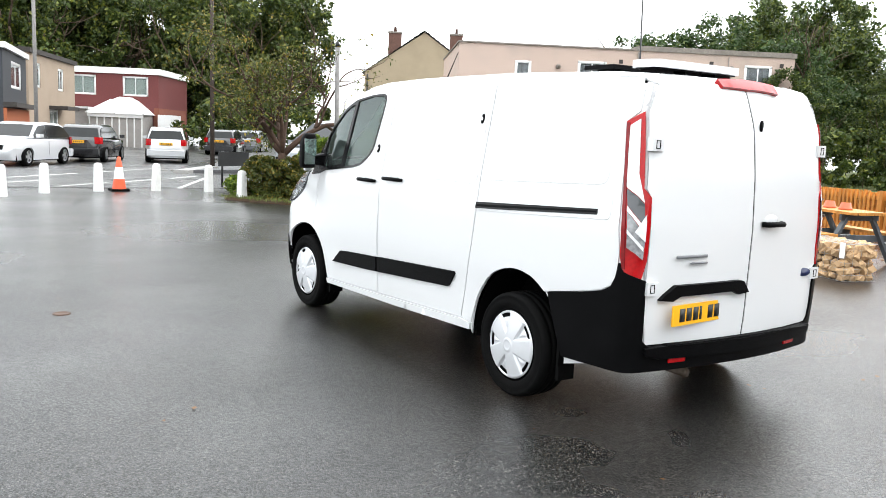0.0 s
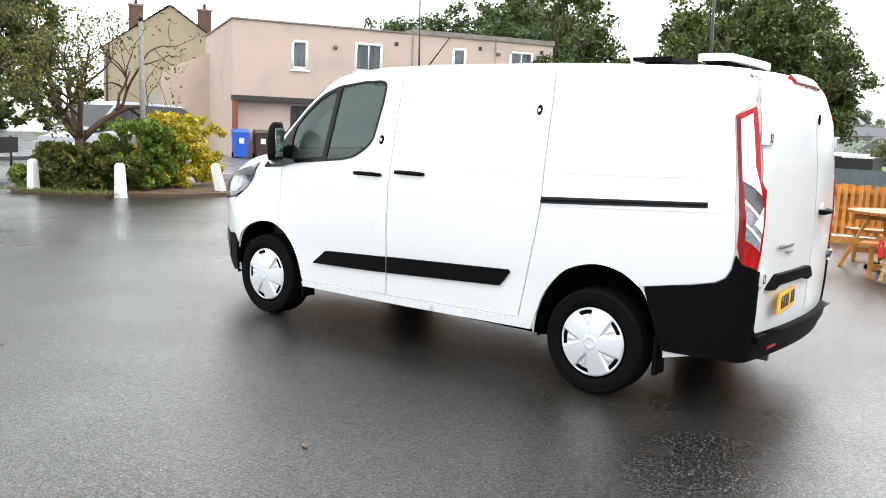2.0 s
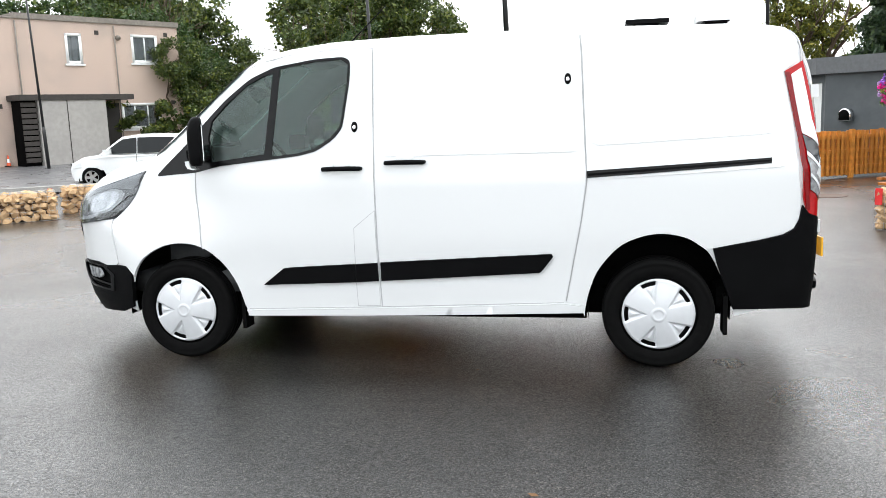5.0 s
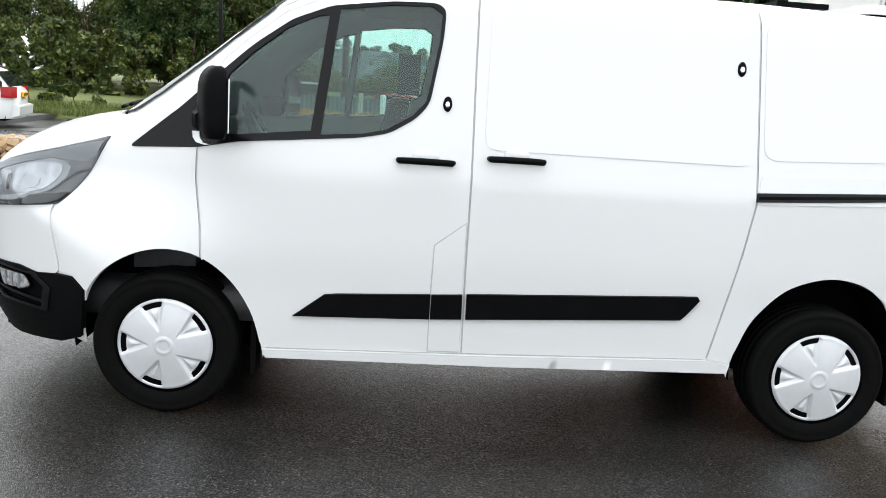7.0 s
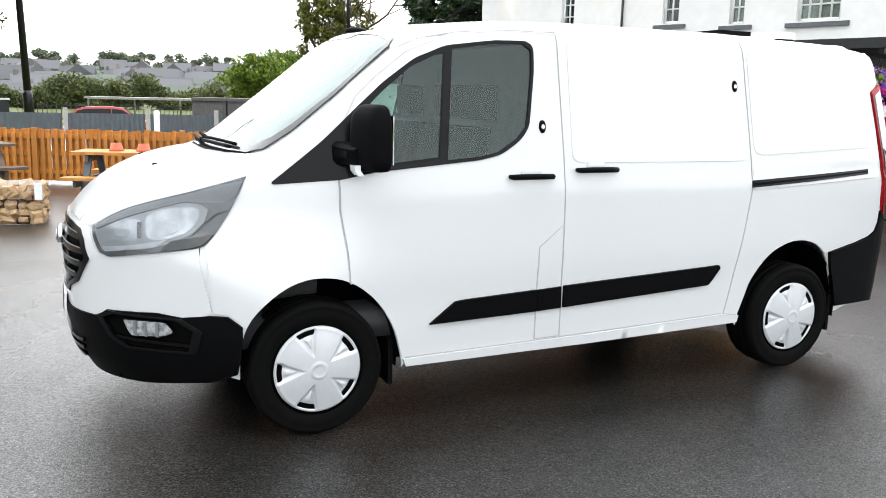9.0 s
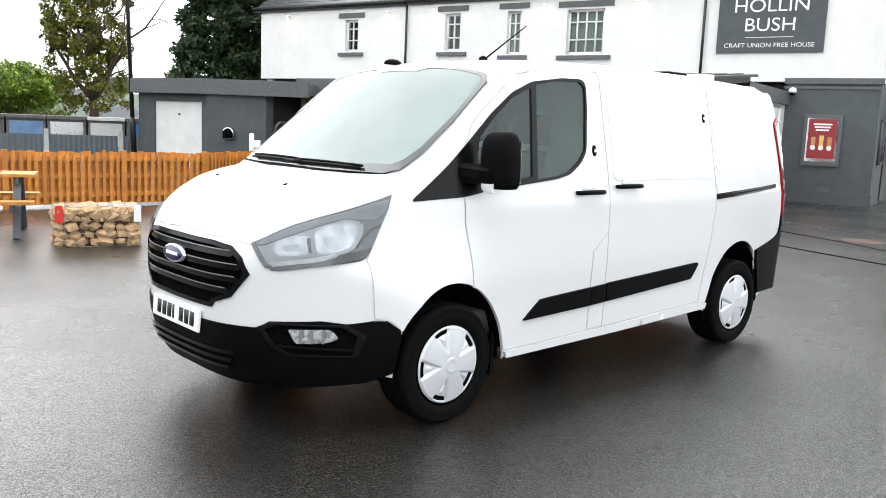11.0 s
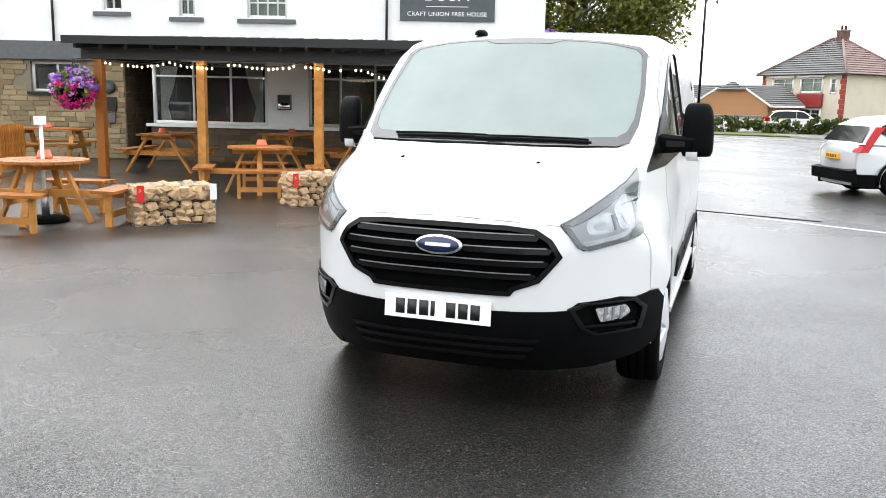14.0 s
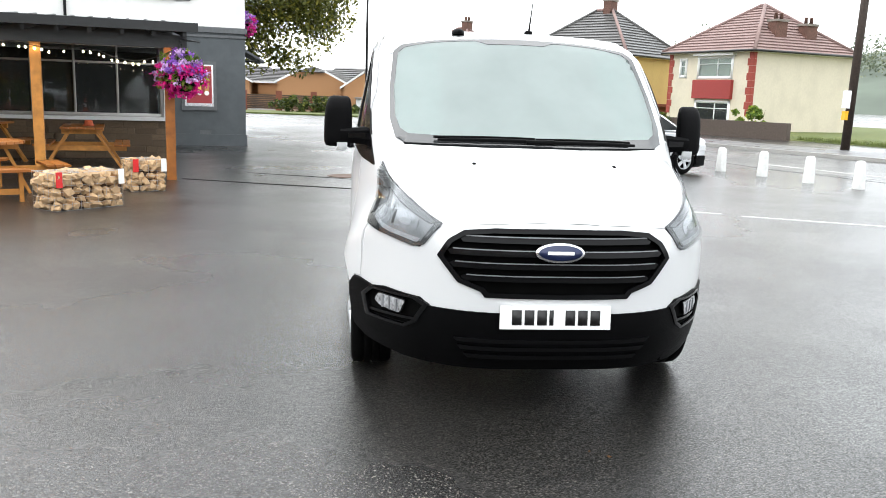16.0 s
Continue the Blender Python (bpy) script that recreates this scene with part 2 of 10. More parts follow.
def onto(origin, way, far=3.0):
    """Meets the skin from outside, along rays that run from origin + far * way back to origin."""
    lo, hi = np.zeros(len(origin)), np.full(len(origin), far)
    for _ in range(40):
        mid = 0.5 * (lo + hi)
        p = origin + mid[:, None] * way
        inside = body(p[:, 0], p[:, 1], p[:, 2]) > 0
        lo, hi = np.where(inside, mid, lo), np.where(inside, hi, mid)
    return origin + lo[:, None] * way


def skin_normal(p, e=0.004):
    g = [body(*(p + e * k).T) - body(*(p - e * k).T) for k in np.eye(3)]
    n = -np.stack(g, 1)
    return n / np.maximum(np.linalg.norm(n, axis=1, keepdims=True), 1e-9)


# ---- charts of the skin: a flat pair of numbers, and the ray that meets the skin there ----
def chart(kind, uv):
    u, v = uv[:, 0], uv[:, 1]
    o = np.zeros_like(u)
    if kind == "left":
        return np.stack([u, o, v], 1), np.stack([o, o + 1, o], 1)
    if kind == "right":
        return np.stack([u, o, v], 1), np.stack([o, o - 1, o], 1)
    if kind == "top":
        return np.stack([u, v, o + 0.5], 1), np.stack([o, o, o + 1], 1)
    if kind == "back":
        return np.stack([o - 1.3, u, v], 1), np.stack([o - 1, o, o], 1)
    if kind == "nose":
        return np.stack([o + 1.3, o, v], 1), np.stack([np.cos(u), np.sin(u), o], 1)
    return np.stack([o - 1.3, o, v], 1), np.stack([-np.cos(u), np.sin(u), o], 1)


def noses(points):
    return [(math.atan2(y, x - 1.3), z) for x, y, z in points]


def tails(points):
    return [(math.atan2(y, -(x + 1.3)), z) for x, y, z in points]


def mirrored(half):
    """A half outline from the middle outwards, closed over the middle."""
    return half + [(-u, v) for u, v in reversed(half) if abs(u) > 1e-6]


def dense(poly, d):
    out = []
    for (a, b), (c, e) in zip(poly, poly[1:] + poly[:1]):
        n = max(1, int(math.hypot(c - a, e - b) / d))
        out += [(a + (c - a) * k / n, b + (e - b) * k / n) for k in range(n)]
    return out


def softened(poly, rounds=2):
    """Cuts the corners of an outline."""
    for _ in range(rounds):
        nxt = []
        for (a, b), (c, e) in zip(poly, poly[1:] + poly[:1]):
            nxt += [(0.75 * a + 0.25 * c, 0.75 * b + 0.25 * e), (0.25 * a + 0.75 * c, 0.25 * b + 0.75 * e)]
        poly = nxt
    return poly


def cornered(poly, r, n=5):
    """Rounds the corners of an outline to about the radius r."""
    out = []
    for (a, b), (c, e), (g, h) in zip(poly[-1:] + poly[:-1], poly, poly[1:] + poly[:1]):
        l1, l2 = math.hypot(a - c, b - e), math.hypot(g - c, h - e)
        k1, k2 = min(r / l1, 0.45), min(r / l2, 0.45)
        p, q = (c + (a - c) * k1, e + (b - e) * k1), (c + (g - c) * k2, e + (h - e) * k2)
        for i in range(n + 1):
            t = i / n
            out.append(((1 - t) ** 2 * p[0] + 2 * t * (1 - t) * c + t * t * q[0], (1 - t) ** 2 * p[1] + 2 * t * (1 - t) * e + t * t * q[1]))
    return out


def shrunk(poly, d):
    p = np.array(poly)
    area = 0.5 * np.sum(p[:, 0] * np.roll(p[:, 1], -1) - p[:, 1] * np.roll(p[:, 0], -1))
    e1, e2 = p - np.roll(p, 1, 0), np.roll(p, -1, 0) - p
    e1 /= np.maximum(np.linalg.norm(e1, axis=1, keepdims=True), 1e-9)
    e2 /= np.maximum(np.linalg.norm(e2, axis=1, keepdims=True), 1e-9)
    t = e1 + e2
    t /= np.maximum(np.linalg.norm(t, axis=1, keepdims=True), 1e-9)
    n = np.stack([-t[:, 1], t[:, 0]], 1) * (1 if area > 0 else -1)
    k = np.clip(1 / np.maximum((t * e1).sum(1), 0.4), 1, 2)[:, None]
    return [tuple(q) for q in p + n * d * k]


def within(pts, poly):
    x, y = pts[:, 0], pts[:, 1]
    hit = np.zeros(len(pts), bool)
    for (a, b), (c, e) in zip(poly, poly[1:] + poly[:1]):
        if b != e:
            hit ^= ((b > y) != (e > y)) & (x < (c - a) * (y - b) / (e - b) + a)
    return hit


def sheet(kind, outline, holes=(), lift=0.0, thick=0.012, grid=0.05, fine=0.03):
    """A panel on the skin with thickness, as a bmesh. Outline and holes are given in a chart."""
    loops = [dense(list(outline), fine)] + [dense(list(h), fine) for h in holes]
    verts, edges = [], []
    for lp in loops:
        k = len(verts)
        verts += lp
        edges += [(k + i, k + (i + 1) % len(lp)) for i in range(len(lp))]
    edge = np.array(verts)
    lo, hi = edge.min(0), edge.max(0)
    gx, gy = np.meshgrid(np.arange(lo[0] + grid / 2, hi[0], grid), np.arange(lo[1] + grid / 2, hi[1], grid))
    inner = np.stack([gx.ravel(), gy.ravel()], 1)
    ok = within(inner, loops[0])
    for h in loops[1:]:
        ok &= ~within(inner, h)
    inner = inner[ok]
    if len(inner):
        near = np.array([np.min(np.hypot(*(edge - q).T)) for q in inner])
        inner = inner[near > 0.4 * grid]
    allv = [Vector(v) for v in verts] + [Vector(v) for v in inner]
    out = delaunay_2d_cdt(allv, edges, [], 0, 1e-6)
    uv, tris = np.array([tuple(v) for v in out[0]]), np.array([f for f in out[2] if len(f) == 3])
    mid = uv[tris].mean(1)
    ok = within(mid, loops[0])
    for h in loops[1:]:
        ok &= ~within(mid, h)
    tris = tris[ok]
    p = onto(*chart(kind, uv))
    n = skin_normal(p)
    t = p[tris]
    flip = np.sum(np.cross(t[:, 1] - t[:, 0], t[:, 2] - t[:, 0]) * n[tris[:, 0]], 1) < 0
    tris[flip] = tris[flip][:, ::-1]
    bm = bmesh.new()
    used = np.unique(tris)
    up = {i: bm.verts.new(p[i] + n[i] * lift) for i in used}
    for f in tris:
        bm.faces.new([up[i] for i in f])
    if thick:
        down = {i: bm.verts.new(p[i] + n[i] * (lift - thick)) for i in used}
        rim = [tuple(v for v in e.verts) for e in bm.edges if len(e.link_faces) == 1]
        back = {v: down[i] for i, v in up.items()}
        for a, b in rim:
            bm.faces.new((a, b, back[b], back[a]))
        for f in tris:
            bm.faces.new([down[i] for i in f[::-1]])
        bmesh.ops.recalc_face_normals(bm, faces=bm.faces)
    return bm


PAINT = material("white_paint", (0.665, 0.67, 0.675), 0.26, coat=0.5, grain=0.015, scale=0.8)
SHELLP = material("white_shell_paint", (0.655, 0.66, 0.665), 0.3, coat=0.4, grain=0.015, scale=0.8)
PLASTIC = material("black_grained_plastic", (0.003, 0.003, 0.0034), 0.5, bump=0.15, bump_scale=400, grain=0.3, scale=8, spec=0.05)
GLOSSBLACK = material("gloss_black_trim", (0.0035, 0.0035, 0.004), 0.2, grain=0.2, scale=6, spec=0.18)
FRITBLACK = material("windscreen_edge_band", (0.03, 0.032, 0.034), 0.15, coat=0.35, grain=0.2, scale=20, spec=0.6)
RUBBER = material("tyre_rubber", (0.0035, 0.0035, 0.0035), 0.72, bump=0.2, bump_scale=150, grain=0.3, scale=30, spec=0.06)
DARK = material("dark_underbody", (0.0025, 0.0025, 0.0025), 0.9, grain=0.4, scale=9, spec=0.05)
SILVERTRIM = material("silver_wheel_trim_paint", (0.62, 0.63, 0.65), 0.34, metal=0.25, grain=0.06, scale=14, spots=0.1, spot_scale=9)
CHROME = material("chrome", (0.8, 0.8, 0.82), 0.12, metal=1.0, rough_vary=0.03)
REDLENS = material("red_lens", (0.40, 0.004, 0.006), 0.16, coat=0.1, grain=0.25, scale=60, spec=0.3)
REDEDGE = material("dark_red_lens_edge", (0.20, 0.004, 0.006), 0.2, grain=0.25, scale=40, spec=0.3)
SMOKELENS = material("smoked_clear_lens", (0.30, 0.30, 0.31), 0.12, coat=0.5, grain=0.5, scale=45)
FOGLENS = material("clear_fog_lens", (0.55, 0.56, 0.58), 0.15, metal=0.3, coat=0.6, grain=0.75, scale=38)
CLEARLENS = material("milky_clear_lens", (0.72, 0.73, 0.74), 0.12, coat=0.6, grain=0.1, scale=40)
SMOKE = material("smoked_lamp_housing", (0.06, 0.062, 0.068), 0.18, coat=0.6, grain=0.3, scale=12)
YELLOWPLATE = material("yellow_plate", (0.85, 0.42, 0.01), 0.35, grain=0.05, scale=30)
WHITEPLATE = material("white_plate", (0.85, 0.85, 0.84), 0.35, grain=0.04, scale=30)
INK = material("black_ink", (0.01, 0.01, 0.01), 0.5, grain=0.1, scale=30)
BLUEOVAL = material("dark_blue_enamel", (0.006, 0.014, 0.06), 0.35, coat=0.0, grain=0.1, scale=20)
SEATCLOTH = material("dark_seat_cloth", (0.03, 0.03, 0.034), 0.9, bump=0.3, bump_scale=300, grain=0.3, scale=60)
DASH = material("dark_dashboard", (0.045, 0.047, 0.05), 0.65, bump=0.1, bump_scale=200, grain=0.2, scale=40)
LINEGREY = material("grey_panel_gap", (0.46, 0.46, 0.47), 0.8, grain=0.2, scale=30)
CABGREY = material("grey_cab_lining", (0.28, 0.29, 0.29), 0.8, grain=0.15, scale=20)
SIDEGLASS = glass("side_glass", (0.70, 0.82, 0.79), 0.02)
SCREEN = glass("misted_windscreen", (0.55, 0.66, 0.64), 0.42, mist=(0.42, 0.47, 0.46))
LENSGLASS = glass("clear_lamp_cover", (0.92, 0.93, 0.94), 0.012)
LAMPRIM = material("lamp_rim_grey", (0.17, 0.175, 0.185), 0.3, grain=0.12, scale=9)
LAMPBOWL = material("lamp_bowl_grey", (0.30, 0.305, 0.315), 0.25, grain=0.2, scale=10)
LAMPHOOD = material("pale_lamp_hood", (0.50, 0.51, 0.53), 0.3, grain=0.3, scale=20)
REFLECT = material("bright_lamp_reflector", (0.56, 0.57, 0.59), 0.2, metal=0.35, grain=0.35, scale=24, bump=0.05, bump_scale=12)

FRONT_ARCH = [(1.822, 0.30), (1.822, 0.40), (1.801, 0.53), (1.73, 0.638), (1.613, 0.720), (1.477, 0.752), (1.326, 0.727), (1.197, 0.636), (1.102, 0.497), (1.052, 0.335), (1.045, 0.28)]
REAR_ARCH = [(-1.05, 0.30), (-1.056, 0.362), (-1.08, 0.462), (-1.128, 0.578), (-1.239, 0.708), (-1.36, 0.768), (-1.488, 0.787), (-1.623, 0.759), (-1.728, 0.69), (-1.79, 0.59), (-1.85, 0.44), (-1.885, 0.34), (-1.885, 0.30)]


def arched(pts, n=5):
    """A smooth curve through the points of an open line."""
    out = []
    for i in range(len(pts) - 1):
        a, b, c, d = pts[max(i - 1, 0)], pts[i], pts[i + 1], pts[min(i + 2, len(pts) - 1)]
        for k in range(n):
            t = k / n
            out.append(tuple(0.5 * (2 * b[j] + (c[j] - a[j]) * t + (2 * a[j] - 5 * b[j] + 4 * c[j] - d[j]) * t * t + (3 * b[j] - a[j] - 3 * c[j] + d[j]) * t**3) for j in (0, 1)))
    return out + [pts[-1]]


FRONT_PANE = [(0.882, 1.303), (0.832, 1.760), (0.86, 1.755), (0.98, 1.70), (1.12, 1.588), (1.215, 1.495), (1.24, 1.40), (1.215, 1.265)]
REAR_PANE = [(0.755, 1.785), (0.55, 1.815), (0.392, 1.82), (0.362, 1.80), (0.368, 1.70), (0.398, 1.51), (0.41, 1.45), (0.46, 1.395), (0.56, 1.335), (0.66, 1.312), (0.805, 1.299)]
SURROUND = [(1.66, 1.165), (1.42, 1.36), (1.235, 1.535), (1.127, 1.633), (0.969, 1.748), (0.807, 1.814), (0.546, 1.85), (0.366, 1.856), (0.326, 1.83), (0.331, 1.708), (0.361, 1.517), (0.375, 1.433),
            (0.431, 1.368), (0.538, 1.302), (0.656, 1.276), (1.174, 1.226), (1.346, 1.188)]


def van_wheel(van, x, side):
    """One wheel: tyre, trim with five vents, hub cap."""
    hub = new("wheel")
    hub.parent = van
    hub.matrix_basis = pose(x, 0.955 * side, 0.321, -90 * side, 0, 0)
    r0 = 0.318
    prof = [(0.205, -0.205), (0.25, -0.215), (0.30, -0.213), (0.312, -0.196), (r0, -0.165), (r0, -0.155), (r0 - 0.008, -0.152), (r0 - 0.008, -0.146), (r0 + 0.001, -0.143), (r0 + 0.001, -0.112),
            (r0 - 0.008, -0.108), (r0 - 0.008, -0.102), (r0 + 0.001, -0.098), (r0 + 0.001, -0.066), (r0 - 0.008, -0.062), (r0 - 0.008, -0.056), (r0, -0.052), (r0 - 0.001, -0.03), (0.314, -0.010),
            (0.305, 0.002), (0.292, 0.009), (0.288, 0.006), (0.27, 0.012), (0.235, 0.009), (0.223, 0.0), (0.213, -0.008), (0.200, -0.02)]
    part("tyre", lathe(prof, 72, cap=False), RUBBER, hub, "black rubber tyre", 35)
    verts, faces, nr, nt = [], [], 26, 200
    for i in range(nr + 1):
        r = 0.02 + (0.222 - 0.02) * i / nr
        for k in range(nt):
            a = 2 * math.pi * k / nt
            fold = abs((a * 5 / (2 * math.pi) + 0.5) % 1 - 0.5) * 2 * math.pi / 5
            across = r * math.sin(min(fold, 1.5))
            pocket = step(0.0, 0.010, 0.006 + 0.40 * max(0, r - 0.075) - across) * step(0.07, 0.09, r) * step(0.209, 0.199, r)
            pocket -= 0.55 * step(0.0, 0.006, 0.28 * max(0, r - 0.10) - across) * step(0.105, 0.125, r) * step(0.172, 0.160, r)
            bulge = 0.024 * (1 - (r / 0.222) ** 2) + 0.004 - 0.02 * step(0.208, 0.222, r)
            verts.append((r * math.cos(a), r * math.sin(a), bulge - 0.015 * pocket + 0.005 * step(0.040, 0.036, r) - 0.004 * step(0.030, 0.027, r) + 0.002 * step(0.196, 0.200, r)))
    for i in range(nr):
        for k in range(nt):
            r = 0.02 + (0.222 - 0.02) * (i + 0.5) / nr
            a = 2 * math.pi * (k + 0.5) / nt
            fold = abs((a * 5 / (2 * math.pi) + 0.5) % 1 - 0.5) * 2 * math.pi / 5
            if 0.176 < r < 0.196 and 0.012 < r * math.sin(fold) < 0.032:
                continue
            faces.append((i * nt + k, i * nt + (k + 1) % nt, (i + 1) * nt + (k + 1) % nt, (i + 1) * nt + k))
    faces.append(tuple(range(nt))[::-1])
    part("wheel_trim", quick("trim", [(0.96 * a, 0.96 * b, c) for a, b, c in verts], faces, SILVERTRIM, True), None, hub, "silver plastic wheel trim with five vents")
    part("rim", lathe([(0.0, -0.035), (0.16, -0.035), (0.21, -0.02), (0.222, -0.002)], 40), DARK, hub, "dark steel rim", 30)
    part("wheel_bolts", lathe([(0.055, -0.03), (0.055, -0.005), (0.0, -0.005)], 12), DARK, hub, "", 30)
    return hub


def set_back(points):
    """Moves points of the windscreen's old line back to its flatter sweep."""
    return [(x - 0.11 + 0.125 * y * y, y) for x, y in points]


def build_van():
    van = thing("van", Matrix(), "clean white panel van with black bumpers parked on wet asphalt", "van")
    panes = [shrunk(FRONT_PANE, -0.013), shrunk(REAR_PANE, -0.020)]
    # The closed shell under the panels.
    whole = [(-2.13, 0.36), (-2.33, 0.5), (-2.34, 1.3), (-2.28, 1.75), (-2.15, 1.93), (-1.9, 1.955), (-1.0, 1.965), (0.0, 1.965), (0.5, 1.95), (0.85, 1.915), (1.05, 1.86), (1.25, 1.70), (1.5, 1.50), (1.68, 1.36), (1.80, 1.22),
             (1.93, 1.05), (1.98, 0.85), (1.95, 0.55), (1.95, 0.34)]
    for kind, name in (("left", "body_side"), ("right", "body_side")):
        cut = whole + arched(FRONT_ARCH) + [(1.03, 0.31), (-1.03, 0.345)] + arched(REAR_ARCH)
        part(name, sheet(kind, cut, [shrunk(p, -0.012) for p in panes], -0.008, 0.012), SHELLP, van, "", 50)
    part("roof_panel", sheet("top", [(-2.27, 0.55), (-2.2, 0.70), (-1.9, 0.765), (-1.0, 0.80), (0.3, 0.80), (0.9, 0.79), (1.06, 0.77), (1.05, 0.70), (1.02, 0.4), (1.015, 0.0), (1.02, -0.4), (1.05, -0.70), (1.06, -0.77), (0.9, -0.79), (0.3, -0.80),
                                     (-1.0, -0.80), (-1.9, -0.765), (-2.2, -0.70), (-2.27, -0.55), (-2.29, 0)], (), -0.006, 0.012), PAINT, van, "", 50)
    for s in (1, -1):
        part("windscreen_pillar", sheet("top", set_back([(0.98, s * 0.64), (0.98, s * 0.80), (1.43, s * 0.80), (1.63, s * 0.79), (1.76, s * 0.765), (1.75, s * 0.70), (1.61, s * 0.755), (1.36, s * 0.755), (1.13, s * 0.70), (1.11, s * 0.64)]), (), -0.010, 0.012), SHELLP, van, "", 50)
    part("back_frame", sheet("back", [(-0.76, 0.48), (0.76, 0.48), (0.80, 1.2), (0.80, 1.6), (0.755, 1.86), (0.66, 1.91), (-0.66, 1.91), (-0.755, 1.86), (-0.80, 1.6), (-0.80, 1.2)], (), -0.012, 0.012), SHELLP, van, "", 50)
    nose_shell = mirrored(noses([(2.5, 0.0, 0.97), (2.40, 0.54, 0.97), (2.2, 0.68, 1.05), (1.95, 0.78, 1.12), (1.78, 0.85, 1.16), (1.75, 0.92, 0.9), (1.80, 0.94, 0.56), (2.36, 0.6, 0.45), (2.45, 0.3, 0.45), (2.5, 0.0, 0.45)]))
    part("front_frame", sheet("nose", nose_shell, (), -0.05, 0.012), DARK, van, "", 50)
    # Doors and outer panels.
    for kind in ("left", "right"):
        door = [(1.346, 1.40), (1.346, 1.05), (1.32, 0.86), (1.312, 0.712)] + [p for p in arched(FRONT_ARCH, 6) if p[0] < 1.31 and p[1] > 0.34] + [(1.047, 0.332), (0.6, 0.341), (0.169, 0.351), (0.179, 0.728), (0.182, 1.174), (0.189, 1.6), (0.192, 1.895),
                (0.5, 1.895), (0.8, 1.86), (1.0, 1.775), (1.15, 1.658), (1.25, 1.565)]
        d = part("front_door", sheet(kind, shrunk(door, 0.0005), [shrunk(p, -0.009) for p in panes], 0.0, 0.014), PAINT, van, "white front door", 50)
        part("window_surround", sheet(kind, cornered(SURROUND, 0.035), panes, 0.004, 0.016, 0.06, 0.02), GLOSSBLACK, d, "black window surround", 50)
        for p in panes:
            part("side_window", sheet(kind, shrunk(p, -0.012), (), -0.004, 0.003), SIDEGLASS, d, "tinted side window glass", 50)
        part("lower_trim", sheet(kind, [(0.915, 0.488), (0.78, 0.592), (0.72, 0.598), (0.320, 0.618), (0.320, 0.506), (0.50, 0.500)], (), 0.016, 0.016), PLASTIC, d, "black lower rubbing strip", 40)
        if kind == "left":
            part("filler_flap", sheet(kind, shrunk([(0.183, 0.945), (0.318, 0.838), (0.322, 0.567), (0.318, 0.355), (0.174, 0.358), (0.181, 0.728)], 0.003), (), 0.004, 0.006), PAINT, d, "white fuel filler flap", 40)
            part("lower_trim", sheet(kind, [(0.316, 0.618), (0.181, 0.626), (0.178, 0.514), (0.316, 0.507)], (), 0.018, 0.016), PLASTIC, d, "", 40)
        f = part("front_wing", sheet(kind, shrunk([(1.354, 1.30), (1.354, 1.05), (1.328, 0.86), (1.320, 0.724)] + [p for p in arched(FRONT_ARCH, 6) if p[0] > 1.33 and p[1] > 0.535][::-1] + [(1.80, 0.545), (1.86, 0.605), (1.93, 0.615), (1.95, 0.90), (1.90, 0.95), (1.86, 1.004), (1.818, 1.067), (1.782, 1.132), (1.745, 1.207), (1.70, 1.275), (1.55, 1.34)], 0.0005), (), 0.0, 0.012),
                 PAINT, van, "white front wing", 50)
        side = 1 if kind == "left" else -1
        # Dark seals in the gaps between the panels.
        top = [(1.350, 1.40), (1.256, 1.571), (1.155, 1.665), (1.003, 1.783), (0.802, 1.868), (0.5, 1.903), (0.19, 1.903)]
        part("door_seal", sheet(kind, top + [(x - 0.002, z - 0.012) for x, z in reversed(top)], (), -0.003, 0.004, 0.05, 0.04), LINEGREY, van, "", 40)
        for line in ([(1.350, 1.25), (1.350, 1.05), (1.324, 0.86), (1.316, 0.72)], [(0.166, 0.36), (0.1755, 0.728), (0.1785, 1.174), (0.1855, 1.6), (0.1885, 1.90)],
                     [(-1.032, 1.915), (-1.041, 1.829), (-1.059, 1.324), (-1.070, 1.105), (-1.037, 0.876), (-0.977, 0.562), (-0.944, 0.392)]):
            part("door_seal", sheet(kind, [(x - 0.0032, z) for x, z in line] + [(x + 0.0032, z) for x, z in reversed(line)], (), -0.003, 0.004, 0.05, 0.04), LINEGREY, van, "", 40)
        part("door_seal", sheet(kind, [(1.03, 0.318), (1.03, 0.342), (0.0, 0.364), (-0.93, 0.394), (-0.93, 0.372), (0.0, 0.340)], (), -0.003, 0.004, 0.05, 0.04), LINEGREY, van, "", 40)
        if side > 0:
            part("flap_seal", sheet(kind, [(0.183, 0.946), (0.320, 0.839), (0.324, 0.567), (0.320, 0.352), (0.176, 0.354), (0.183, 0.728)], (), 0.001, 0.003, 0.05, 0.03), LINEGREY, d, "", 40)
        rear_edge = [(-1.028, 1.925), (-1.037, 1.829), (-1.055, 1.324), (-1.066, 1.105), (-1.033, 0.876), (-0.973, 0.562), (-0.938, 0.386)]
        slide = [(0.163, 0.353), (0.172, 0.728), (0.175, 1.174), (0.182, 1.6), (0.185, 1.925)] + rear_edge
        d = part("sliding_door" if side > 0 else "side_panel", sheet(kind, shrunk(slide, 0.0005), (), 0.0, 0.012), PAINT, van, "white sliding load door" if side > 0 else "white side panel", 50)
        part("pressed_field", sheet(kind, cornered([(0.13, 1.26), (0.13, 1.875), (-1.0, 1.885), (-1.03, 1.26)], 0.06), (), 0.003, 0.008), PAINT, d, "", 40)
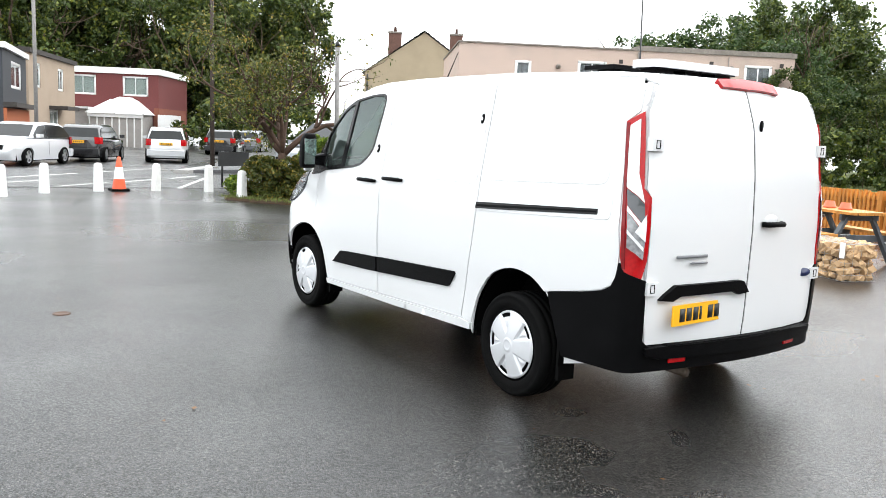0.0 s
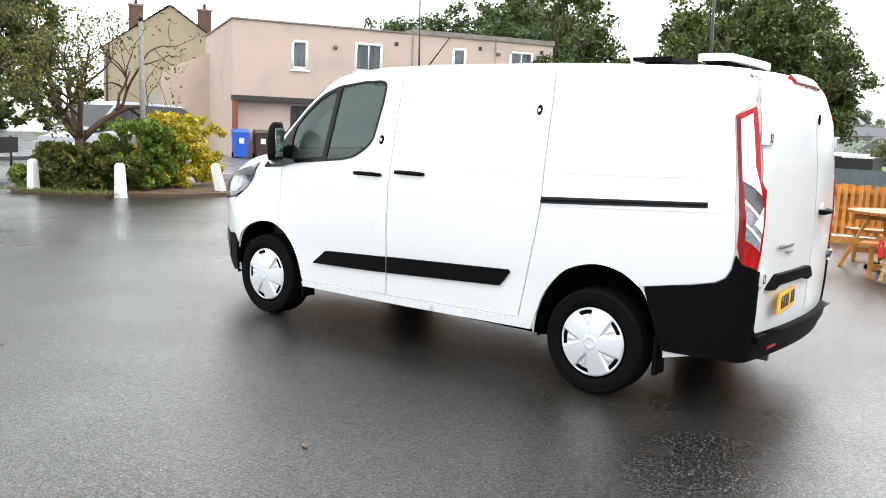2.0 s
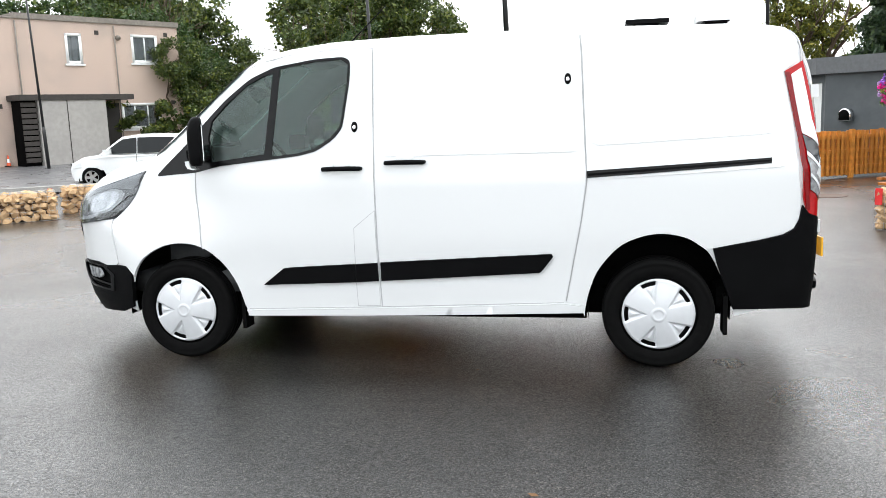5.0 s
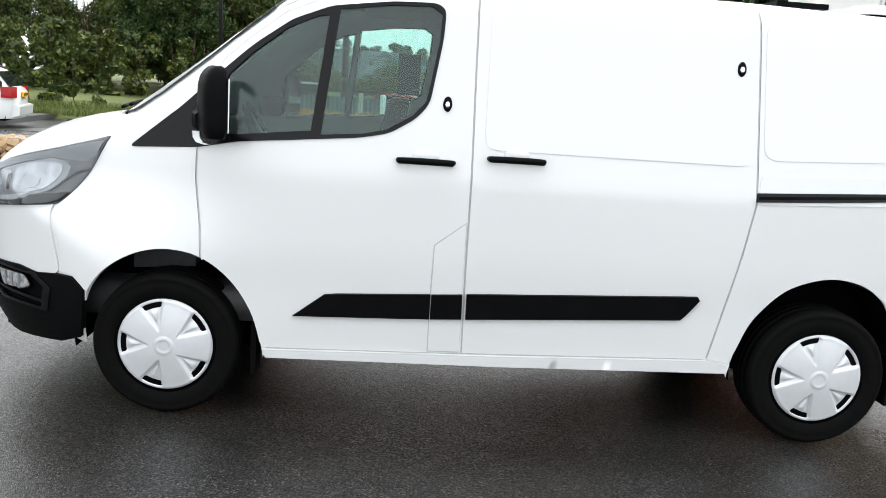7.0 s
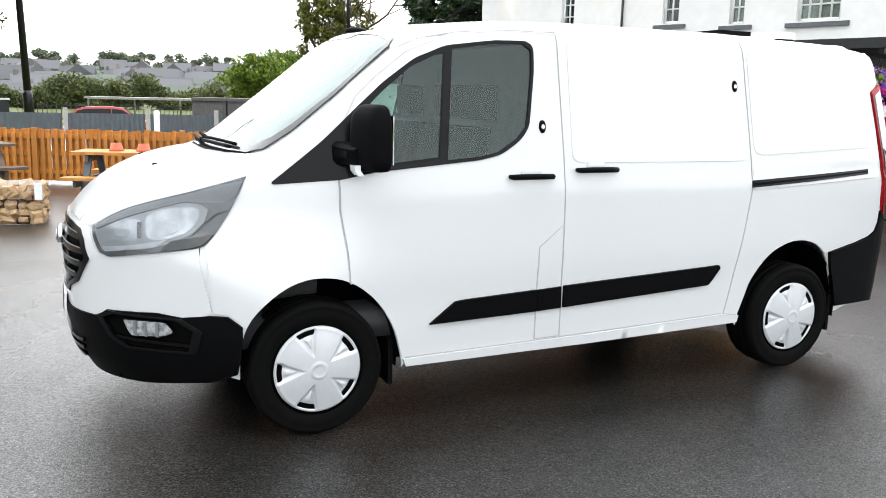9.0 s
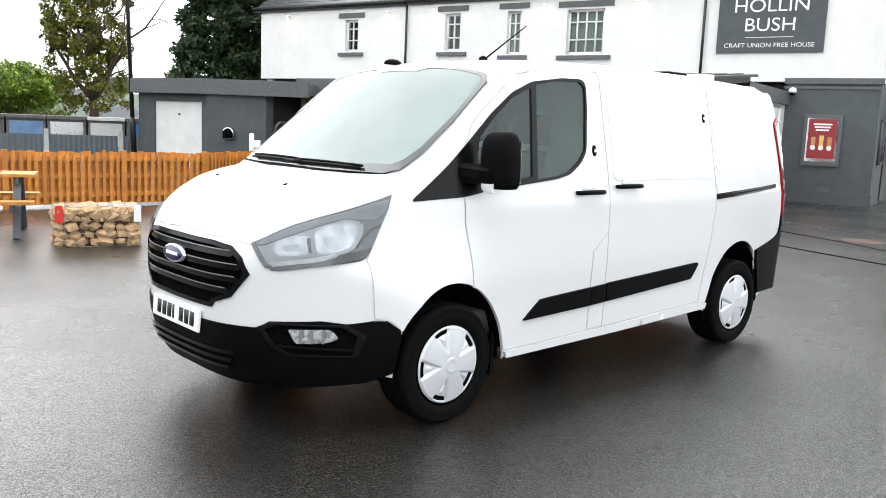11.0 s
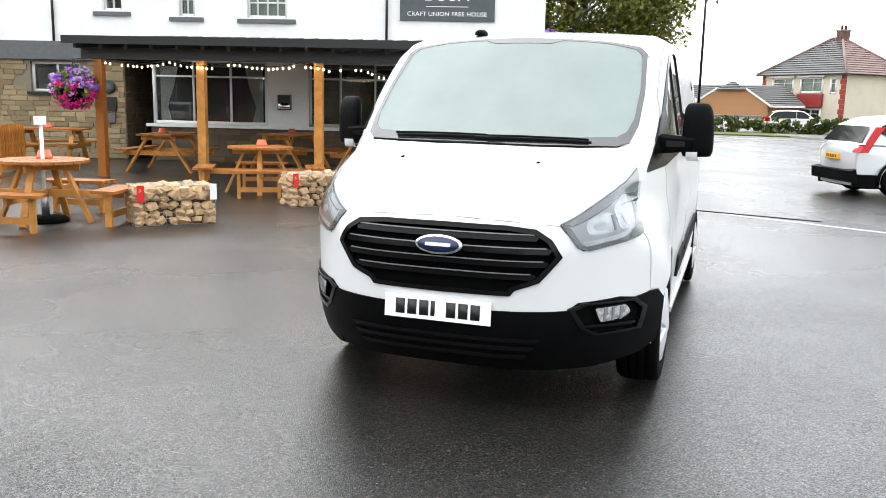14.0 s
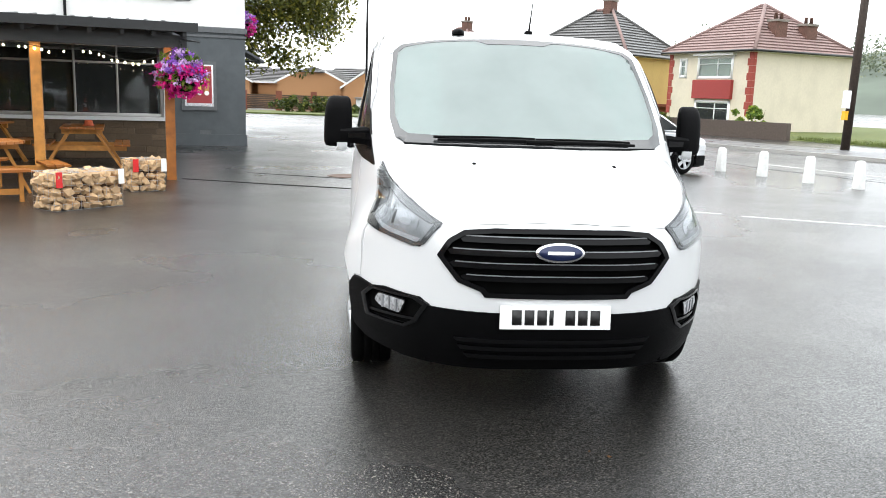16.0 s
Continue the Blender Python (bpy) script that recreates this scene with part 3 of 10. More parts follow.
        part("lower_trim", sheet(kind, [(0.162, 0.628), (-0.862, 0.676), (-0.872, 0.66), (-0.815, 0.585), (-0.795, 0.565), (0.160, 0.514)], (), 0.016, 0.016), PLASTIC, d, "black lower rubbing strip", 40)
        quarter = [(-1.036, 1.925), (-1.045, 1.829), (-1.063, 1.324), (-1.074, 1.105), (-1.041, 0.876), (-0.981, 0.562), (-0.946, 0.386), (-1.048, 0.372)] + arched(REAR_ARCH[2:9]) + [(-1.77, 0.700), (-2.0, 0.742), (-2.14, 0.772), (-2.20, 0.805), (-2.226, 0.86), (-2.236, 0.97),
                   (-2.186, 1.416), (-2.14, 1.667), (-2.215, 1.725), (-2.205, 1.86), (-2.12, 1.935), (-1.9, 1.945)]
        q = part("rear_quarter", sheet(kind, shrunk(quarter, 0.0005), (), 0.0, 0.012), PAINT, van, "white rear quarter panel", 50)
        part("pressed_field", sheet(kind, cornered([(-1.085, 1.29), (-1.065, 1.885), (-1.98, 1.86), (-2.07, 1.60), (-2.11, 1.33)], 0.07), (), 0.003, 0.008), PAINT, q, "", 40)
        if side > 0:
            part("rail_cover", sheet(kind, cornered([(-1.078, 1.10), (-1.078, 1.222), (-2.155, 1.268), (-2.155, 1.148)], 0.02), (), 0.004, 0.008), PAINT, q, "", 40)
            rail = part("door_rail", sheet(kind, [(-1.068, 1.112), (-1.068, 1.150), (-2.072, 1.198), (-2.072, 1.166)], (), 0.008, 0.012, 0.05, 0.02), GLOSSBLACK, q, "black sliding door rail", 40)
            part("rail_groove", sheet(kind, [(-1.075, 1.124), (-1.075, 1.136), (-2.065, 1.186), (-2.065, 1.176)], (), 0.010, 0.004, 0.05, 0.02), PLASTIC, rail, "", 40)
        # Sill.
        part("sill", sheet(kind, [(1.045, 0.325), (0.0, 0.350), (-0.94, 0.381), (-1.05, 0.366), (-1.04, 0.325), (0.0, 0.300), (1.03, 0.288)], (), 0.012, 0.03), PAINT, van, "white sill", 40)
        # Locks and handles.
        spots = [(0.377, 1.195), (-0.010, 1.224)] if side > 0 else [(0.377, 1.195)]
        for hx, hz in spots:
            p = onto(np.array([[hx, 0, hz]]), np.array([[0, side, 0]]))[0]
            bm = lathe([(0.0, -0.003), (0.075, -0.003), (0.075, 0.0), (0.068, 0.003)], 24, m=pose(hx, p[1] + side * 0.002, hz + 0.018, -90 * side, 0, 0) @ Matrix.Diagonal((0.75, 0.42, 1, 1)))
            part("handle_dish", bm, PAINT, van, "", 40)
            pts = [(hx + 0.118, p[1] + side * 0.004, hz), (hx + 0.112, p[1] + side * 0.03, hz), (hx + 0.06, p[1] + side * 0.042, hz + 0.002), (hx - 0.06, p[1] + side * 0.042, hz + 0.002), (hx - 0.112, p[1] + side * 0.03, hz), (hx - 0.118, p[1] + side * 0.004, hz)]
            part("door_handle", tube(pts, [0.011, 0.014, 0.0145, 0.0145, 0.014, 0.011], 10), PLASTIC, van, "black pull handle", 50)
        if side > 0:
            for lx, lz in ((0.299, 1.439), (-0.964, 1.671)):
                p = onto(np.array([[lx, 0, lz]]), np.array([[0, side, 0]]))[0]
                m = pose(lx, p[1], lz, -90 + 11, 0, 0)
                lock = part("door_lock", lathe([(0.019, -0.004), (0.019, 0.006), (0.014, 0.009), (0.0, 0.009)], 24, m=m @ Matrix.Diagonal((1, 1.7, 1, 1))), PLASTIC, van, "black keyhole lock with chrome core", 40)
                part("lock_core", lathe([(0.010, 0.008), (0.010, 0.013), (0.0, 0.013)], 18, m=m @ Matrix.Translation((0, 0.004, 0)) @ Matrix.Diagonal((1, 1.3, 1, 1))), CHROME, lock, "chrome lock core", 40)
        # Headlight.
        hl3 = [(2.388, 0.536, 0.967), (2.361, 0.619, 0.857), (2.318, 0.665, 0.843), (2.199, 0.775, 0.866), (2.084, 0.838, 0.881), (1.975, 0.862, 0.895), (1.945, 0.862, 0.908), (1.908, 0.858, 0.950), (1.868, 0.842, 1.004), (1.826, 0.829, 1.067), (1.790, 0.822, 1.132), (1.752, 0.803, 1.203)]
        brow = [(1.865, 0.778, 1.168), (1.955, 0.757, 1.143), (2.05, 0.733, 1.118), (2.14, 0.706, 1.093), (2.235, 0.672, 1.063), (2.295, 0.634, 1.032), (2.346, 0.590, 0.998)]
        hl3 += brow
        flip = lambda pts: [(u * side, v) for u, v in pts]
        nz = lambda pts: flip(noses(pts))
        lay = lambda name, pts, lift, mat, label="", soft=0: part(name, sheet("nose", softened(nz(pts), soft) if soft else nz(pts), (), lift, 0.003, 0.02, 0.012), mat, hl, label, 50)
        hl = part("headlight", sheet("nose", shrunk(nz(hl3), 0.002), (), 0.006, 0.03, 0.03, 0.02), SMOKE, van, "smoked grey headlight housing", 50)
        lay("lamp_rim", [(2.372, 0.563, 0.966)] + [(x, y + 0.004, z - 0.010) for x, y, z in reversed(brow)] + [(1.775, 0.809, 1.178), (1.806, 0.820, 1.118), (1.864, 0.812, 1.084), (1.953, 0.790, 1.084), (2.03, 0.768, 1.090), (2.12, 0.740, 1.064), (2.24, 0.690, 1.022), (2.357, 0.592, 0.962)], 0.009, LAMPRIM, "grey upper lamp rim")
        lay("lamp_bowl", [(2.370, 0.575, 0.957), (2.357, 0.600, 0.957), (2.24, 0.698, 1.018), (2.12, 0.745, 1.060), (2.03, 0.772, 1.086), (1.960, 0.792, 1.078), (1.932, 0.806, 1.055), (1.955, 0.825, 1.00), (2.015, 0.845, 0.948), (2.10, 0.832, 0.915), (2.193, 0.775, 0.888), (2.347, 0.635, 0.872)], 0.009, LAMPBOWL, "grey lamp bowl")
        lay("lamp_reflector", [(2.335, 0.645, 0.962), (2.32, 0.662, 0.985), (2.271, 0.698, 1.008), (2.21, 0.739, 1.012), (2.200, 0.755, 0.99), (2.204, 0.770, 0.95), (2.222, 0.765, 0.928), (2.315, 0.685, 0.914), (2.335, 0.660, 0.925)], 0.012, REFLECT, "bright faceted reflector", 2)
        lay("lamp_reflector", [(2.185, 0.748, 1.030), (2.11, 0.760, 1.058), (2.054, 0.774, 1.066), (2.009, 0.782, 1.069), (1.975, 0.795, 1.058), (1.968, 0.802, 1.035), (1.98, 0.815, 1.005), (2.018, 0.833, 0.966), (2.06, 0.842, 0.942), (2.13, 0.822, 0.929), (2.185, 0.785, 0.932), (2.190, 0.770, 0.98)], 0.012, REFLECT, "bright faceted reflector", 2)
        for pts in ([(2.300, 0.672, 0.968), (2.240, 0.725, 0.975), (2.245, 0.735, 0.945), (2.300, 0.690, 0.937)], [(2.145, 0.776, 0.998), (2.065, 0.797, 1.004), (2.068, 0.830, 0.955), (2.138, 0.812, 0.944)]):
            lay("bulb_hood", pts, 0.0145, LAMPHOOD, "", 1)
        # Thin dark patch that draws a shadow beside the bulb hood.
        lay("hood_shadow", [(2.218, 0.742, 1.000), (2.203, 0.752, 0.999), (2.206, 0.772, 0.935), (2.222, 0.765, 0.935)], 0.0142, SMOKE)
        lay("running_light", [(2.352, 0.640, 0.886), (2.255, 0.735, 0.902), (2.133, 0.815, 0.926), (2.105, 0.828, 0.932), (2.15, 0.812, 0.901), (2.256, 0.738, 0.883), (2.34, 0.652, 0.866)], 0.012, LAMPHOOD, "pale running light strip")
        lay("lower_band", [(2.095, 0.836, 0.925), (2.01, 0.850, 0.934), (1.915, 0.857, 0.948), (1.945, 0.861, 0.912), (1.978, 0.861, 0.899), (2.084, 0.838, 0.886), (2.135, 0.822, 0.882)], 0.012, GLOSSBLACK, "black lower lamp band")
        lay("lamp_trim", [(1.840, 0.826, 1.056), (1.90, 0.818, 1.036), (1.957, 0.826, 0.994), (2.012, 0.850, 0.945), (2.004, 0.851, 0.943), (1.948, 0.828, 0.990), (1.894, 0.821, 1.028), (1.842, 0.828, 1.048)], 0.012, GLOSSBLACK)
        part("lamp_cover", sheet("nose", shrunk(nz(hl3), 0.004), (), 0.019, 0.002, 0.03, 0.02), LENSGLASS, hl, "clear lamp cover", 50)
        # Fog lamp.
        fog3 = [(2.375, 0.585, 0.572), (2.33, 0.642, 0.600), (2.05, 0.858, 0.590), (1.965, 0.90, 0.535), (1.99, 0.880, 0.425), (2.262, 0.69, 0.432), (2.325, 0.637, 0.473)]
        c = np.array(fog3).mean(0)
        scaled = lambda k, dz=0.0: flip(noses([tuple(c + (np.array(p) - c) * k + np.array((0, 0, dz))) for p in fog3]))
        fo = part("fog_lamp_bezel", sheet("nose", scaled(1.0), [scaled(0.84)], 0.016, 0.02, 0.03, 0.02), GLOSSBLACK, van, "gloss black fog lamp bezel", 40, 0.003)
        part("recess", sheet("nose", scaled(0.88), (), -0.010, 0.006, 0.03, 0.02), DARK, fo, "", 40)
        part("recess_shelf", sheet("nose", flip(noses([(2.33, 0.64, 0.492), (2.0, 0.875, 0.470), (2.0, 0.875, 0.455), (2.33, 0.64, 0.478)])), (), 0.006, 0.016, 0.03, 0.02), GLOSSBLACK, fo, "", 40)
        lampring = cornered(noses([(2.285, 0.69, 0.572), (2.11, 0.82, 0.572), (2.075, 0.842, 0.522), (2.12, 0.812, 0.500), (2.25, 0.715, 0.492)]), 0.02, 3)
        fl = part("fog_lamp", sheet("nose", flip(lampring), (), 0.009, 0.012, 0.02, 0.012), GLOSSBLACK, fo, "clear fog lamp", 50)
        part("fog_lens", sheet("nose", flip(shrunk(lampring, 0.005)), (), 0.012, 0.004, 0.02, 0.012), FOGLENS, fl, "", 50)
        for k in (0.25, 0.5, 0.75):
            q = [((1 - k) * 2.27 + k * 2.10 + d * 0.006, (1 - k) * 0.70 + k * 0.825 - d * 0.004, z) for d, z in ((-1, 0.565), (1, 0.565), (1, 0.50), (-1, 0.50))]
            part("lens_rib", sheet("nose", flip(noses(q)), (), 0.015, 0.003, 0.02, 0.012), LAMPRIM, fl, "", 50)
        # Tail lamp.
        outer = [(-2.142, 0.787, 1.667), (-2.165, 0.808, 1.55), (-2.188, 0.829, 1.416), (-2.215, 0.852, 1.2), (-2.239, 0.875, 0.975), (-2.262, 0.872, 0.889)]
        innr = [(-2.315, 0.80, 0.85), (-2.333, 0.782, 0.95), (-2.338, 0.778, 1.133), (-2.331, 0.776, 1.279), (-2.306, 0.806, 1.325), (-2.276, 0.784, 1.538), (-2.235, 0.759, 1.719)]
        tl = part("tail_lamp", sheet("tail", flip(tails(outer + innr)), (), 0.008, 0.03, 0.04, 0.02), REDLENS, van, "tall red and clear tail lamp", 50)
        uo, ui = sorted(((v, u) for u, v in tails(outer))), sorted(((v, u) for u, v in tails(innr)))
        across = lambda pts: flip([((1 - k) * np.interp(z, *zip(*uo)) + k * np.interp(z, *zip(*ui)), z) for k, z in pts])
        facet = lambda name, pts, lift, mat, label="": part(name, sheet("tail", across(pts), (), lift, 0.005, 0.03, 0.012), mat, tl, label, 50)
        facet("lens_edge", [(0.0, 1.66), (0.0, 1.4), (0.0, 1.1), (0.0, 0.91), (0.12, 0.90), (0.13, 1.1), (0.14, 1.4), (0.2, 1.66)], 0.011, REDEDGE, "dark red lens edge")
        facet("clear_lens", [(0.24, 1.645), (0.19, 1.5), (0.18, 1.325), (0.50, 1.29), (0.74, 1.25), (0.74, 1.40), (0.76, 1.55), (0.80, 1.68)], 0.013, CLEARLENS, "clear upper lens")
        facet("smoked_band", [(0.18, 1.318), (0.50, 1.283), (0.74, 1.243), (0.80, 1.12), (0.5, 1.175), (0.18, 1.235)], 0.012, SMOKE, "smoked band")
        facet("band_edge", [(0.18, 1.23), (0.5, 1.17), (0.82, 1.11), (0.82, 1.085), (0.5, 1.145), (0.18, 1.205)], 0.015, CLEARLENS)
        facet("reversing_lens", [(0.18, 1.20), (0.5, 1.14), (0.82, 1.08), (0.80, 0.955), (0.5, 0.99), (0.22, 1.015)], 0.012, SMOKELENS, "clear reversing lens")
        facet("lens_facet", [(0.82, 1.19), (0.82, 1.05), (0.45, 1.10)], 0.015, CLEARLENS)
        facet("lens_facet", [(0.20, 1.11), (0.20, 1.09), (0.78, 1.0), (0.78, 1.02)], 0.015, CLEARLENS)
        # Arch liner and mud flaps.
        for ax in (1.4665, -1.4665):
            ring = [(ax + 0.40 * math.cos(a), 0.345 + 0.425 * math.sin(a)) for a in np.linspace(-0.15, math.pi + 0.15, 60)]
            bm = ring_loft([[(x, y * side, z) for x, z in ring] for y in (0.62, 0.925)], closed=False)
            bm.faces.new([bm.verts.new((x, 0.62 * side, z)) for x, z in ring])
            part("arch_liner", bm, DARK, van, "black wheel arch liner", 50)
            fx = ax - 0.375
            part("mud_flap", box(fx - 0.012, fx + 0.012, side * 0.79, side * 0.91, 0.19, 0.42), RUBBER, van, "black mud flap", 30, 0.006)
            van_wheel(van, ax, side)
        # Door mirror.
        arm_ring = lambda x, y, z0, z1, dx: [(x + a * dx, side * y, z0 + (z1 - z0) * b) for a, b in ((-1, 0.12), (-0.8, 0.0), (0.75, 0.0), (1, 0.2), (1, 0.82), (0.7, 1.0), (-0.8, 1.0), (-1, 0.88))]
        arm = part("mirror_arm", ring_loft([arm_ring(1.318, 0.835, 1.250, 1.368, 0.068), arm_ring(1.310, 0.885, 1.256, 1.362, 0.066), arm_ring(1.300, 0.94, 1.262, 1.356, 0.064), arm_ring(1.288, 1.00, 1.266, 1.350, 0.060), arm_ring(1.275, 1.045, 1.268, 1.346, 0.052)]), PLASTIC, van, "black box-shaped mirror arm", 40, 0.008)
        part("arm_lid", ring_loft([arm_ring(1.308, 0.90, 1.282, 1.338, 0.067), arm_ring(1.290, 1.00, 1.288, 1.332, 0.062)]), GLOSSBLACK, arm, "", 40, 0.004)
        rings = []
        for z, x0, x1, y0, y1 in ((1.240, 1.225, 1.280, 1.00, 1.115), (1.244, 1.213, 1.294, 0.987, 1.132), (1.262, 1.206, 1.302, 0.980, 1.141), (1.30, 1.203, 1.306, 0.978, 1.144), (1.40, 1.203, 1.306, 0.979, 1.142), (1.455, 1.203, 1.304, 0.981, 1.137), (1.490, 1.204, 1.296, 0.984, 1.129), (1.515, 1.207, 1.280, 0.990, 1.119), (1.528, 1.214, 1.265, 1.000, 1.107), (1.533, 1.224, 1.252, 1.015, 1.092)):
            cx, cy, hx, hy = (x0 + x1) / 2, (y0 + y1) / 2, (x1 - x0) / 2, (y1 - y0) / 2
            rings.append([(cx + hx * math.copysign(abs(math.cos(a)) ** 0.5, math.cos(a)), side * (cy + hy * math.copysign(abs(math.sin(a)) ** 0.5, math.sin(a))), z) for a in np.linspace(0, 2 * math.pi, 36, endpoint=False)])
        rings = [[(x - 0.45 * (abs(y) - 1.0625), y, z) for x, y, z in ring] for ring in rings]
        mir = part("door_mirror", ring_loft(rings), PLASTIC, van, "tall black plastic door mirror", 45)
        part("mirror_glass", ring_loft([[(x - 0.45 * (y - 1.0625), side * y, z) for x, y in ((1.2022, 0.993), (1.207, 0.993), (1.207, 1.128), (1.2022, 1.128))] for z in (1.272, 1.485)]), material("mirror_silver", (0.8, 0.82, 0.82), 0.04, metal=1.0, rough_vary=0.01), mir, "mirror glass", 30, 0.003)
        part("indicator", ring_loft([[(x + dx, side * (y + dy), z) for dx, dy in ((-0.014, -0.03), (0.016, -0.03), (0.02, 0.0), (0.014, 0.03), (-0.014, 0.03))] for x, y, z in ((1.318, 1.035, 1.268), (1.316, 1.035, 1.243), (1.302, 1.04, 1.224), (1.27, 1.045, 1.216))]), CLEARLENS, mir, "clear indicator lens", 30, 0.004)
    # Bonnet, nose and bumpers.
    hood = set_back([(1.955, 0.0), (1.94, 0.24), (1.865, 0.5), (1.785, 0.675), (1.735, 0.74)]) + [(1.75, 0.799), (1.865, 0.776), (1.955, 0.755), (2.05, 0.731), (2.14, 0.704), (2.235, 0.669), (2.295, 0.630), (2.346, 0.586), (2.385, 0.540), (2.425, 0.43), (2.455, 0.22), (2.462, 0.0)]
    under = set_back([(1.90, 0.0), (1.84, 0.5), (1.74, 0.70), (1.70, 0.76)]) + [(1.78, 0.80), (1.98, 0.76), (2.22, 0.69), (2.395, 0.555), (2.44, 0.43), (2.47, 0.22), (2.475, 0.0)]
    part("bonnet_frame", sheet("top", under + [(x, -y) for x, y in reversed(under) if y], (), -0.009, 0.008, 0.04, 0.025), SHELLP, van, "", 50)
    far_edge = lambda pts: [(x, -y - 0.024 * float(step(0.50, 0.60, y))) for x, y in reversed(pts) if y]
    part("bonnet", sheet("top", [(x, y + 0.006 * float(step(0.50, 0.60, y))) for x, y in hood] + far_edge(hood), (), 0.0, 0.012, 0.04, 0.025), PAINT, van, "white bonnet", 50)
    grille = noses([(2.471, 0.0, 0.958), (2.445, 0.3, 0.955), (2.43, 0.44, 0.942), (2.42, 0.511, 0.898), (2.405, 0.560, 0.820), (2.45, 0.465, 0.700), (2.48, 0.36, 0.662), (2.485, 0.34, 0.635), (2.505, 0.0, 0.632)])
    top_edge = noses([(1.80, 0.95, 0.555), (1.86, 0.93, 0.600), (1.95, 0.908, 0.603), (2.05, 0.855, 0.592), (2.15, 0.795, 0.608), (2.34, 0.63, 0.600), (2.375, 0.585, 0.565), (2.495, 0.26, 0.560), (2.5, 0.0, 0.560)])
    cover = noses([(2.475, 0.0, 0.985), (2.435, 0.43, 0.968), (2.388, 0.538, 0.958), (2.338, 0.64, 0.843), (2.15, 0.755, 0.872), (1.955, 0.845, 0.905), (1.92, 0.90, 0.62)]) + top_edge[2:]
    part("front_cover", sheet("nose", mirrored(cover), [mirrored(grille)], 0.0, 0.012, 0.04, 0.02), PAINT, van, "white front panel round the grille", 50)
    low = top_edge[::-1] + noses([(1.80, 0.95, 0.50), (1.815, 0.95, 0.40), (1.83, 0.945, 0.335), (1.95, 0.90, 0.292), (2.2, 0.70, 0.265), (2.38, 0.4, 0.262), (2.42, 0.0, 0.265)])
    fog_c = np.array([(2.375, 0.585, 0.572), (2.33, 0.642, 0.600), (2.05, 0.858, 0.590), (1.965, 0.90, 0.535), (1.99, 0.880, 0.425), (2.262, 0.69, 0.432), (2.325, 0.637, 0.473)])
    fog_hole = noses([tuple(fog_c.mean(0) + (p - fog_c.mean(0)) * 0.86) for p in fog_c])
    part("front_bumper", sheet("nose", mirrored(low), [fog_hole, [(-u, v) for u, v in fog_hole]], 0.010, 0.03, 0.04, 0.025), PLASTIC, van, "black grained front bumper", 45)
    for z0, w in ((0.425, 0.47), (0.385, 0.45), (0.345, 0.42)):
        part("air_intake_slat", sheet("nose", mirrored(noses([(2.46, 0.0, z0 + 0.010), (2.42, w, z0 + 0.012), (2.42, w - 0.02, z0 - 0.008), (2.46, 0.0, z0 - 0.008)])), (), 0.024, 0.02, 0.03, 0.02), GLOSSBLACK, van, "", 40)
    gr = part("grille", sheet("nose", mirrored(grille), [shrunk(mirrored(grille), 0.022)], 0.008, 0.03, 0.03, 0.015), GLOSSBLACK, van, "gloss black grille with four bars", 40)
    part("grille_back", sheet("nose", shrunk(mirrored(grille), 0.01), (), -0.028, 0.01, 0.04, 0.03), DARK, gr, "", 40)
    for z0, w in ((0.905, 0.455), (0.845, 0.515), (0.785, 0.50), (0.725, 0.44)):
        band = noses([(2.5, 0.0, z0 + 0.018), (2.44, w - 0.02, z0 + 0.018), (2.42, w, z0 + 0.005), (2.43, w - 0.015, z0 - 0.014), (2.5, 0.0, z0 - 0.014)])
        bar = part("grille_bar", sheet("nose", mirrored(band), (), 0.0, 0.022, 0.03, 0.02), GLOSSBLACK, gr, "", 40)
        edge = noses([(2.5, 0.0, z0 + 0.017), (2.44, w - 0.025, z0 + 0.017), (2.44, w - 0.02, z0 + 0.012), (2.5, 0.0, z0 + 0.012)])
        part("bar_edge", sheet("nose", mirrored(edge), (), 0.0025, 0.004, 0.03, 0.02), LAMPRIM, bar, "fine grey edge", 40)
    m = pose(2.520, 0, 0.856, 90, 0, 90) @ pose(0, 0, 0, -6, 0, 0)
    badge = part("badge", lathe([(1.0, -0.02), (1.0, 0.004), (0.93, 0.010), (0.0, 0.010)], 40, m=m @ Matrix.Diagonal((0.118, 0.047, 1, 1))), CHROME, van, "blue oval badge with chrome rim", 30)
    part("enamel", lathe([(1.0, 0.008), (0.98, 0.014), (0.0, 0.015)], 40, m=m @ Matrix.Diagonal((0.104, 0.037, 1, 1))), BLUEOVAL, badge, "dark blue enamel", 30)
    part("emblem_bar", box(-0.062, 0.062, -0.008, 0.008, 0.012, 0.018, m=m), WHITEPLATE, badge, "", 30, 0.004)
    # Number plates carry plain bars.
    for name, m, mat, w in (("front_plate", pose(2.512, -0.004, 0.545, 90, 0, 90) @ pose(0, 0, 0, -4, 0, 0), WHITEPLATE, 0.53), ("rear_plate", pose(-2.388, 0.372, 0.655, 90, 0, -90) @ pose(0, 0, 0, 0, 5, 0), YELLOWPLATE, 0.53)):
        pl = part(name, box(-w / 2, w / 2, -0.0555, 0.0555, -0.004, 0.006, m=m), mat, van, "yellow number plate" if mat is YELLOWPLATE else "white number plate", 30, 0.004)
        for k, gx in enumerate((-0.185, -0.125, -0.065, -0.02, 0.07, 0.13, 0.19)):
            half = 0.010 if k == 3 else 0.023
            part("plate_bar", box(gx - half, gx + half, -0.036, 0.036, 0.005, 0.0075, m=m), INK, pl, "", 30)
